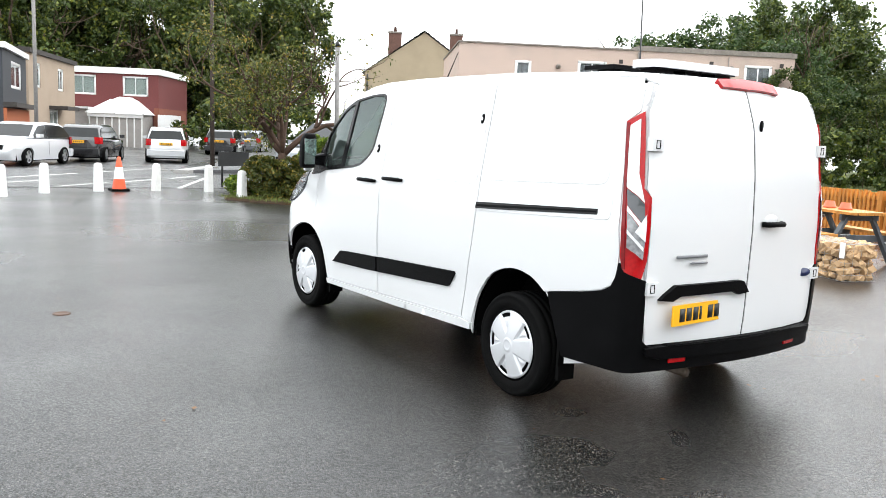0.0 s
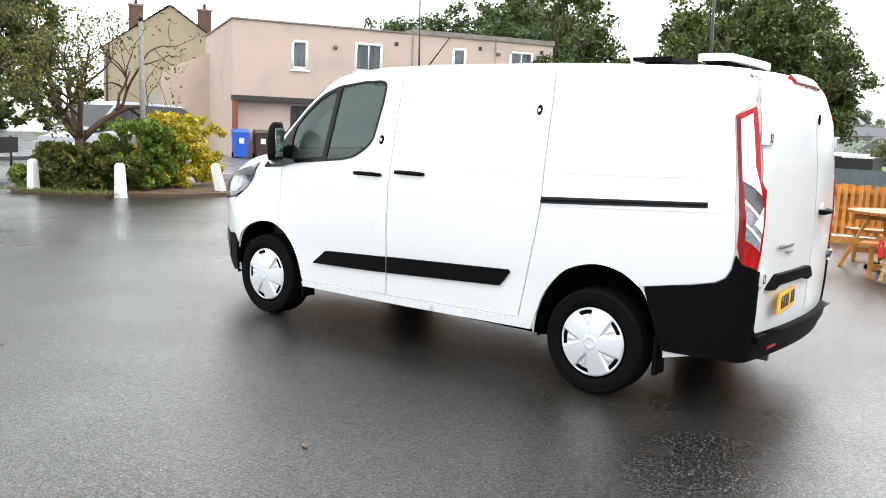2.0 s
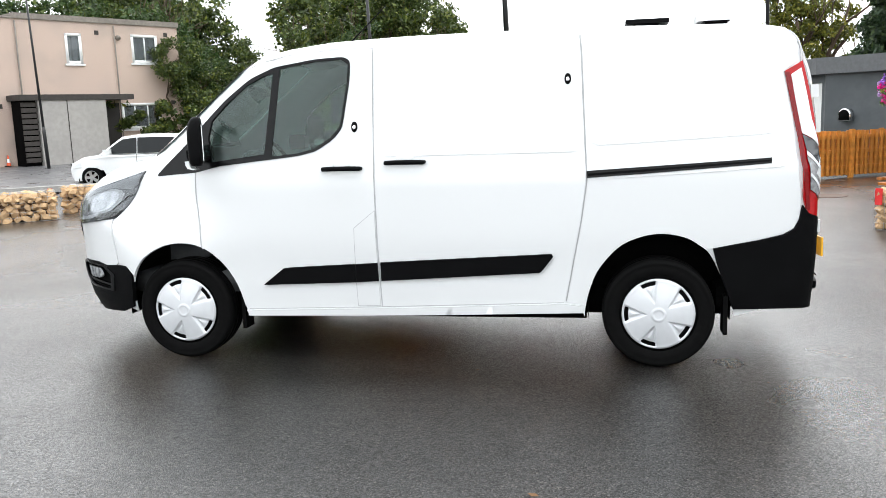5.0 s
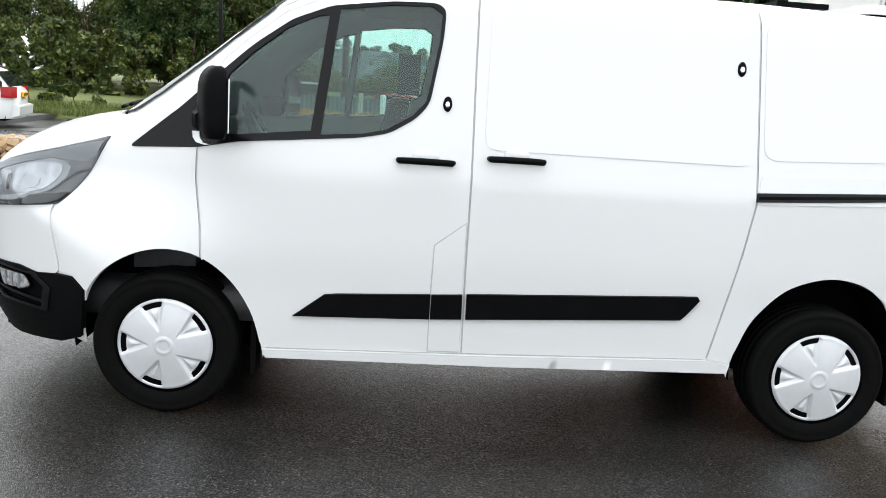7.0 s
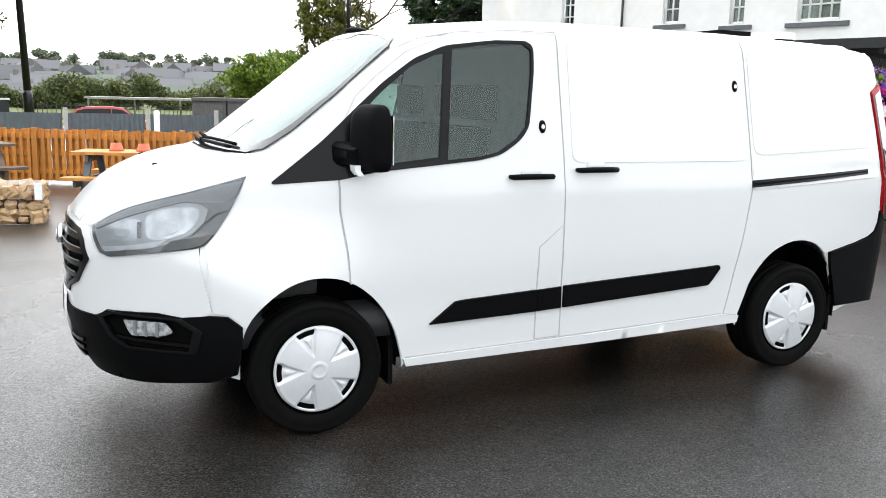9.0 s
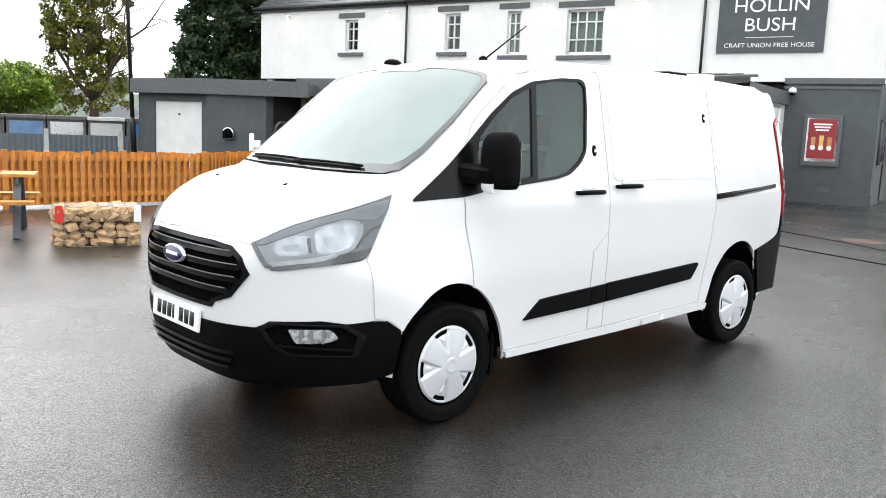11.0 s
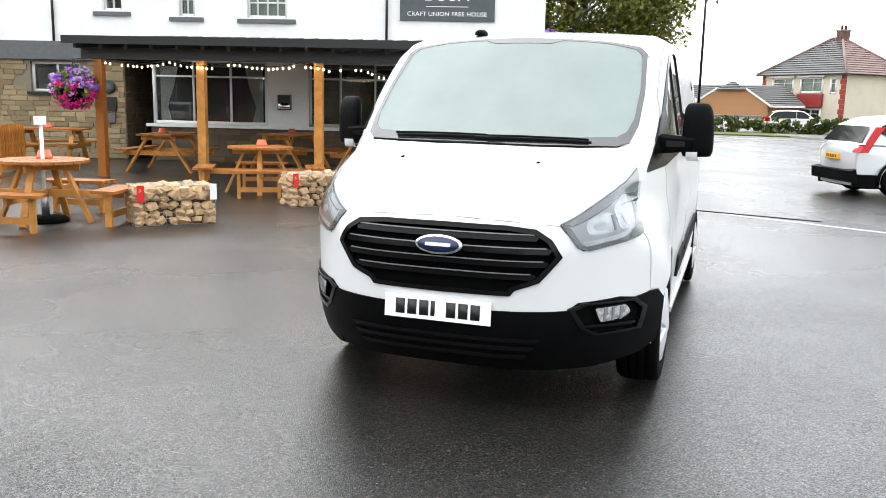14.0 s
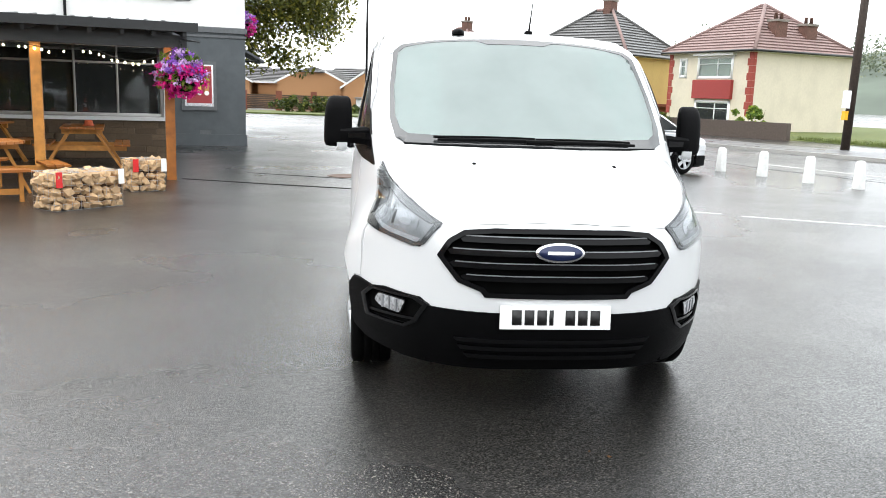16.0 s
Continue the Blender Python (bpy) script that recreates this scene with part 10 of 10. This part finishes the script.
# Broad trees, a few forms repeated at other turns and sizes.
big = tree(pose(14.0, -46.5, 0, 0, 0, 0), "large dark green broadleaf tree beyond the bank", 11, 13.0, 2.6, (4.8, 5.6), LEAF, 95, 300, 0.21, lumps=9, low=1.0)
ash = tree(pose(30.4, -49.8, 0, 0, 0, 40), "tall mid-green tree behind the terrace", 12, 13.5, 3.0, (5.2, 5.4), LEAFMID, 95, 300, 0.21, lumps=9, low=1.0)
dark = tree(pose(69, -6, 0, 0, 0, 0), "tall dark tree behind the far houses", 13, 17.0, 3.5, (5.6, 7.6), LEAFDARK, 95, 330, 0.26, lumps=9, low=1.8)


def copies(ob, rows, group):
    for x, y, turn, k in rows:
        tagged(copy_thing(ob, pose(x, y, 0, 0, 0, turn) @ Matrix.Diagonal((k, k, k, 1))), group=group)


copies(dark, [(70, 2, 60, 0.95), (71, -13, 130, 1.0), (68, -18, 200, 0.92), (66, -24.5, 280, 1.0), (84, -30, 10, 1.1), (78, -9, 90, 1.15), (76, -20, 250, 1.1), (73, 9, 300, 1.0), (74, 16, 30, 1.0)], "woods behind the far houses")
copies(big, [(11.3, -39.5, 80, 0.88), (7.9, -33.8, 200, 0.66), (9.6, -31.5, 310, 0.62), (22.5, -37.5, 150, 0.80), (25.5, -41.5, 30, 0.9), (16.4, -27.6, 250, 0.40), (15.8, -36.0, 150, 0.46), (13.4, -31.0, 310, 0.40)], "trees on the bank")
copies(ash, [(29.0, -46.0, 170, 0.9), (21.0, -33.8, 290, 0.7), (37.5, -47.0, 60, 0.95), (9.0, -29.5, 20, 0.45), (43.5, -46.0, 220, 0.9), (17.6, -29.8, 120, 0.42)], "trees on the bank")
tree(pose(-33.6, -7.4, 0), "spreading yellow-green tree behind the pub", 15, 14.0, 2.5, (6.2, 5.8), LEAFYEL, 190, 560, 0.14, lumps=12, low=0.5, r=0.42)
tree(pose(-10.9, -37.6, 0), "tall thin birch beyond the lock-ups", 16, 10.0, 2.0, (2.2, 4.4), LEAFYEL, 80, 170, 0.13, lumps=9, low=0.6)
tree(pose(-11.6, -52.5, 0), "round green tree beyond the lock-ups", 18, 4.0, 0.8, (4.2, 1.8), LEAFHEDGE, 90, 220, 0.18, lumps=9, low=0.3)
conifer(pose(-11.6, -26.5, 0), "tall dark conifer behind the garage", 31, 10.5, 2.3)
conifer(pose(-13.3, -26.4, 0), "tall dark conifer behind the garage", 32, 11.5, 2.5)
conifer(pose(-15.5, -27.4, 0), "tall dark conifer behind the pub", 33, 10.5, 2.4)


def crab_tree():
    """The small gnarled tree in the hedge, half bare."""
    rng = np.random.default_rng(77)
    t = thing("tree", pose(12.15, -3.35, 0) @ Matrix.Diagonal((0.86, 0.86, 0.92, 1)), "small gnarled tree with thin turning leaves", "tree", "trees")
    bm, tips = bmesh.new(), []
    tube([(0, 0, 0), (-0.04, 0.05, 0.7), (0.02, 0.0, 1.15)], [0.16, 0.12, 0.11], 10, bm)
    for d, ln, r in (((0.3, 0.85, 0.75), 1.7, 0.085), ((0.1, 0.5, 1.0), 1.6, 0.075), ((-0.2, -0.9, 0.55), 1.7, 0.085), ((0.3, -0.5, 0.9), 1.5, 0.07), ((-0.7, 0.2, 0.9), 1.4, 0.07), ((0.8, -0.2, 0.8), 1.4, 0.07)):
        limb(bm, (0, 0, 1.1), d, ln, r, 3, rng, tips, 0.6, 0.35, 0.12)
    part("trunk", bm, BARKRED, t, "reddish forked trunk and bare limbs", 60)
    dense_, thin = [], []
    for p, dp in tips:
        (dense_ if p.y > 0.1 else thin).append((*p, 0.30))
    me = leaf_cloud(dense_, 48, 0.055, rng)
    me.materials.append(LEAFAUT)
    part("crown", me, None, t, "yellow-green turning leaves")
    if thin:
        me = leaf_cloud(thin, 12, 0.055, rng)
        me.materials.append(LEAFAUT)
        part("sparse_leaves", me, None, t, "")


crab_tree()


def hedge(name, centre_line, radius, high, leaf, label, seed, per=120, size=0.06, step_=0.16, z0=0.05, thick=6):
    rng = np.random.default_rng(seed)
    h = thing(name, Matrix(), label, "hedge", "hedges")
    pts = [Vector(p) for p in centre_line]
    out, bm = [], bmesh.new()
    for a, b in zip(pts, pts[1:]):
        n = max(1, int((b - a).length / step_))
        for k in range(n):
            c = a.lerp(b, k / n)
            for _ in range(thick):
                an, q = rng.random() * 6.28, rng.uniform(0.25, 1.0) ** 0.5
                z = rng.uniform(0.06, 1.0)
                w = radius * (1 - 0.28 * z**5) * q * (0.9 + 0.1 * math.sin(3 * an + 5 * z))
                out.append((c.x + w * math.cos(an), c.y + w * math.sin(an), z0 + z * (high - 0.1), max(0.13, 1.9 * size)))
            if k % 2 == 0:
                rod((c.x, c.y, 0), (c.x + rng.normal(0, 0.2), c.y + rng.normal(0, 0.2), high * 0.9), 0.015, 0.006, 5, bm)
    tagged(part("stem", bm, BARK, h, "", 60), "dark woody stems", kind="stuff")
    me = leaf_cloud(out, per, size, rng)
    me.materials.append(leaf)
    part("foliage", me, None, h, "")
    return h


hedge("hedge", [(12.6, -3.0, 0), (12.0, -3.3, 0), (11.5, -3.9, 0)], 0.6, 0.98, LEAFAUT, "low green and russet hedge on the verge", 41, 100, 0.055, 0.16, 0.04, 18)
hedge("hedge", [(11.75, -4.1, 0), (11.85, -4.6, 0), (12.0, -5.0, 0)], 0.78, 1.5, LEAFHEDGE, "fresh green rounded hedge", 42, 100, 0.06, 0.16, 0.05, 26)
hedge("hedge", [(11.95, -4.9, 0), (12.15, -5.5, 0), (12.42, -6.25, 0)], 0.76, 1.62, LEAFGOLD, "clipped privet hedge with golden yellow tips", 43, 100, 0.06, 0.16, 0.05, 26)
hedge("hedge", [(12.9, -2.6, 0), (12.6, -2.9, 0)], 0.3, 0.5, LEAFHEDGE, "small green shrub beside the hedge", 44)
hedge("hedge", [(-31.3, 17.3, 0), (-32.3, 16.7, 0)], 0.8, 1.4, LEAFHEDGE, "green bush before the cream house", 45, 90, 0.10, 0.3)
hedge("hedge", [(-35, 14.5, 0), (-40, 12.0, 0)], 0.6, 0.95, LEAFDARK, "dark garden hedge before the houses", 46, 70, 0.10, 0.35)
hedge("hedge", [(-49, -6, 0), (-49.5, 9, 0)], 0.8, 1.0, LEAFDARK, "dark garden hedge before the bungalows", 47, 50, 0.13, 0.5)
hedge("hedge", [(10.8, -19.5, 0.2), (9.6, -20.2, 0.2)], 1.3, 2.6, LEAF, "large bush under the trees", 48, 110, 0.12, 0.25)
hedge("hedge", [(19, -24.5, 0.2), (14, -26.8, 0.2), (8.5, -25.6, 0.2), (6.0, -27.4, 0.2)], 1.1, 2.4, LEAFDARK, "dark undergrowth along the bank", 49, 70, 0.14, 0.45)
hedge("hedge", [(27, -11.5, 0), (33, -15.0, 0)], 0.8, 1.6, LEAFDARK, "dark shrubs beside the street", 50, 60, 0.12, 0.5)
hedge("hedge", [(50, -13.6, 0), (56, -20, 0), (60, -36, 0)], 2.0, 3.6, LEAFDARK, "dark shrubs at the end of the street", 51, 60, 0.25, 0.9)
LITTER = material("fallen_leaves", (0.22, 0.10, 0.03), 0.7, vary=0.7, island=True)
rng = np.random.default_rng(61)
pts = [(x, y, z, 0.25) for x0, y0, x1, y1, z in ((10.9, -3.4, 10.5, -5.6, 0.08), (12.6, -2.5, 10.9, -3.4, 0.08)) for x, y in [(x0 + (x1 - x0) * t + rng.normal(0, 0.1), y0 + (y1 - y0) * t + rng.normal(0, 0.1)) for t in rng.random(30)]]
me = leaf_cloud([(x, y, z, 0.22) for x, y, z, _ in pts], 14, 0.05, rng)
me.materials.append(LITTER)
for v in me.vertices:
    v.co.z = 0.075 + abs(v.co.z - 0.08) * 0.12
tagged(new("fallen_leaves", me), "wet brown fallen leaves under the hedge", "leaves", kind="stuff")
me = leaf_cloud([(rng.uniform(-4, 9), rng.uniform(-4, 6), 0.02, 0.5) for _ in range(26)], 2, 0.03, rng)
me.materials.append(LITTER)
for v in me.vertices:
    v.co.z = 0.006 + abs(v.co.z) * 0.02
tagged(new("scattered_leaves", me), "a few dead leaves scattered on the asphalt", "leaves", kind="stuff")


def basket(x, y, z, seed):
    rng = np.random.default_rng(seed)
    p = PUB @ Vector((x, y, z))
    b = thing("hanging_basket", pose(*p), "hanging basket overflowing with pink and purple flowers", "hanging basket", "hanging baskets")
    part("bowl", lathe([(0.0, -0.30), (0.18, -0.24), (0.26, -0.05), (0.25, 0.0)], 20), DARK, b, "", 40)
    for a in (0, 120, 240):
        part("chain", rod((0.24 * math.cos(radians(a)), 0.24 * math.sin(radians(a)), 0), (0, 0, 0.5), 0.006, n=6), BLACKP, b, "", 40)
    part("bracket", tube([(0, 0, 0.5), (0.0, 0.0, 0.54), (0.02, 0.30, 0.52)], 0.012, 8), BLACKP, b, "", 40)
    ball = lambda n, lo, hi: [(0.35 * r * math.cos(a) * math.cos(e), 0.35 * r * math.sin(a) * math.cos(e), 0.0 + 0.32 * r * math.sin(e), 0.07) for a, e, r in zip(rng.uniform(0, 6.28, n), rng.uniform(lo, hi, n), rng.uniform(0.7, 1.2, n))]
    me = leaf_cloud(ball(70, -0.9, 1.3), 12, 0.05, rng)
    me.materials.append(LEAFHEDGE)
    part("foliage", me, None, b, "")
    for name, colour, n, lo, hi in (("pink_flowers", (0.80, 0.02, 0.30), 130, -1.3, 0.5), ("purple_flowers", (0.34, 0.13, 0.62), 70, 0.0, 1.4), ("pale_flowers", (0.66, 0.44, 0.78), 70, -0.4, 1.4)):
        me = leaf_cloud(ball(n, lo, hi), 14, 0.048, rng, long_=1.2)
        me.materials.append(leaf_material(name, colour, 0.35, tuple(min(1, c * 1.35) for c in colour)))
        tagged(part("blossom", me, None, b, name.replace("_", " ")), name.replace("_", " "), kind="stuff")


basket(-8.20, 8.62, 1.60, 5)
basket(-1.66, 8.62, 1.72, 6)
basket(0.72, 19.7, 3.32, 7)


def thuja(x, y, high, rad):
    """A clipped golden-green cypress bush."""
    rng = np.random.default_rng(71)
    t = thing("cypress_bush", pose(x, y, 0), "bright green upright cypress bush beside the pub", "bush")
    out = []
    for k in range(420):
        z = rng.random()
        w = rad * (1 - 0.75 * max(0, z - 0.35) ** 1.5 * 1.7) * rng.uniform(0.6, 1.0) * (0.75 + 0.25 * min(1, z / 0.2))
        a = rng.random() * 6.28
        out.append((max(w, 0.03) * math.cos(a), max(w, 0.03) * math.sin(a), 0.08 + z * (high - 0.1), 0.13))
    me = leaf_cloud(out, 60, 0.06, rng, long_=2.6)
    me.materials.append(leaf_material("cypress_sprays", (0.13, 0.22, 0.02), 0.55, (0.30, 0.38, 0.03)))
    part("foliage", me, None, t, "")
    part("stem", lathe([(0.05, -0.05), (0.02, high * 0.8)], 8), BARK, t, "", 60)


thuja(-24.4, -5.77, 2.3, 0.42)

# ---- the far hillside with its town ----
# Distance haze is painted into these base colours; the air is clear.
HAZE = material("haze_tinted_hillside", (0.11, 0.135, 0.105), 1.0, grain=0.3, scale=0.05, spots=0.4, spot_scale=0.03)
HAZEWALL = material("haze_tinted_brick", (0.27, 0.225, 0.20), 1.0, vary=0.5, island=True)
HAZEROOF = material("haze_tinted_slate", (0.16, 0.16, 0.17), 1.0, vary=0.4, island=True)


def hill(points, label, h0=-6.0):
    """A far ridge: points of (x, y, crest height)."""
    verts, faces = [], []
    for x, y, h in points:
        d = Vector((x, y)).normalized()
        for k, z in ((0.55, h0), (0.75, h * 0.35), (0.9, h * 0.75), (1.0, h), (1.3, h * 0.9)):
            verts.append((x * k, y * k, z))
    for i in range(len(points) - 1):
        for j in range(4):
            faces.append((i * 5 + j, (i + 1) * 5 + j, (i + 1) * 5 + j + 1, i * 5 + j + 1))
    ob = new("backdrop", quick("hill", verts, faces, HAZE, True))
    return tagged(ob, label, "hill", kind="structure")


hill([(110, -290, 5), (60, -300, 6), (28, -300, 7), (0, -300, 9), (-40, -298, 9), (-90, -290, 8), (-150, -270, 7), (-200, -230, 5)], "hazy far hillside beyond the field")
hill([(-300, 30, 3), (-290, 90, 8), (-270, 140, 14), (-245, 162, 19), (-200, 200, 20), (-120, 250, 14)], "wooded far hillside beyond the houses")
rng = np.random.default_rng(91)
bw, br, bg = bmesh.new(), bmesh.new(), bmesh.new()
for k in range(130):
    row = k % 4
    x, y = rng.uniform(-85, 62), -(205 + row * 22 + rng.uniform(-6, 6))
    z = -4.5 + row * 2.4 + rng.uniform(-0.6, 0.6)
    m = pose(x, y, z, 0, 0, rng.uniform(-12, 12) + (90 if rng.random() < 0.3 else 0))
    w, h = rng.uniform(6, 12), rng.uniform(3.6, 5.0)
    box(-w / 2, w / 2, -3, 3, -3, h, bw, m)
    ring_loft([[m @ Vector(v) for v in ((xx, -3.3, h), (xx, 3.3, h), (xx, 0, h + 2.4))] for xx in (-w / 2 - 0.2, w / 2 + 0.2)], br)
    for side in (-1, 1):
        for u in np.arange(-w / 2 + 1.2, w / 2 - 0.6, 2.1):
            for v in (0.9, h - 1.5):
                box(u - 0.5, u + 0.5, side * 3.02 - 0.03, side * 3.02 + 0.03, v, v + 1.1, bg, m)
    if rng.random() < 0.6:
        box(w / 2 - 1.2, w / 2 - 0.5, -0.4, 0.4, h, h + 3.2, bw, m)
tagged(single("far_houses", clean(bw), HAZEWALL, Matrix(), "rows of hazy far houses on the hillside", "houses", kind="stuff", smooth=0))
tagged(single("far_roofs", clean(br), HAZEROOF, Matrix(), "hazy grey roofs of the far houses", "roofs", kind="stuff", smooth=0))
# Pane colour also lifted to hold the haze.
tagged(single("far_windows", clean(bg), material("haze_tinted_panes", (0.11, 0.12, 0.13), 0.5, vary=0.6, island=True), Matrix(), "dark windows of the far houses", "windows", kind="stuff", smooth=0))
out = []
for k in range(520):
    row = rng.integers(0, 6)
    out.append((rng.uniform(-120, 80), -(195 + row * 20 + rng.uniform(-8, 8)), -3.4 + row * 1.9 + rng.uniform(-1.0, 1.0), rng.uniform(2.0, 6.5)))
for k in range(45):
    x = rng.uniform(-120, 80)
    for _ in range(7):
        out.append((x + rng.normal(0, 2.2), -300 + rng.uniform(-4, 4), 7.5 + rng.uniform(0, 5.0), rng.uniform(1.2, 2.2)))
for k in range(260):
    a = rng.uniform(0.4, 1.0)
    out.append((-285 * math.cos(a) + rng.uniform(-20, 40), 250 * math.sin(a) + rng.uniform(-15, 15), rng.uniform(0, 19), rng.uniform(3.5, 6.5)))
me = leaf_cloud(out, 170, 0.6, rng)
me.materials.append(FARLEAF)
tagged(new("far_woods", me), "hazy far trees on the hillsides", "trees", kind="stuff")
# Scrub and low sheds between the fence and the field.
rng = np.random.default_rng(52)
out = []
for k in range(300):
    u = rng.random()
    swell = 1.7 + 0.9 * math.sin(9 * u) * math.sin(23 * u + 1)
    out.append((9 - 27 * u, -60 - 4 * u + rng.normal(0, 0.6), rng.uniform(0.3, swell), rng.uniform(0.5, 1.0)))
me = leaf_cloud(out, 230, 0.15, rng)
me.materials.append(leaf_material("olive_scrub_leaves", (0.13, 0.16, 0.06), 0.5, (0.25, 0.26, 0.09)))
tagged(new("scrub", me), "olive green scrub at the far side of the field", "bushes", kind="stuff")
shed = thing("shed", pose(6.0, -35.0, 0, 0, 0, 3), "black flat-roofed cabin behind the grey fence", "shed")
part("wall", box(-1.8, 1.8, -1.3, 1.3, 0, 1.02), BLACKP, shed, "", 0)
part("roof", box(-1.85, 1.85, -1.35, 1.35, 1.02, 1.07), BLACKP, shed, "", 0)
part("roof_edge", box(-1.84, -0.6, 1.35, 1.38, 1.02, 1.08), WHITEPVC, shed, "pale roof edge", 0)
rail = thing("railing", pose(-3.0, -39.0, 0, 0, 0, 2), "black metal railings along the playing field", "railing")
for z in (0.16, 0.74):
    part("rail", box(-7.0, 7.0, -0.02, 0.02, z - 0.02, z + 0.02), LAMPBLACK, rail, "", 0)
upright = finish(rod((0, 0, 0), (0, 0, 0.86), 0.014, n=6), LAMPBLACK, 40)
for k in range(71):
    part("upright", upright, None, rail).matrix_basis = Matrix.Translation((-7.0 + 0.2 * k, 0, 0))
yard = thing("marquee", pose(-3.2, -47, 0, 0, 0, 5), "low pale awning on posts beyond the field fence", "awning")
part("canopy", box(-4.0, 4.0, -1.5, 1.5, 1.0, 1.12), PALEBOARD, yard, "", 0, 0.05)
for x in (-3.8, -1.3, 1.3, 3.8):
    part("post", rod((x, -1.4, 0), (x, -1.4, 1.02), 0.05, n=8), WHITEPVC, yard, "", 40)
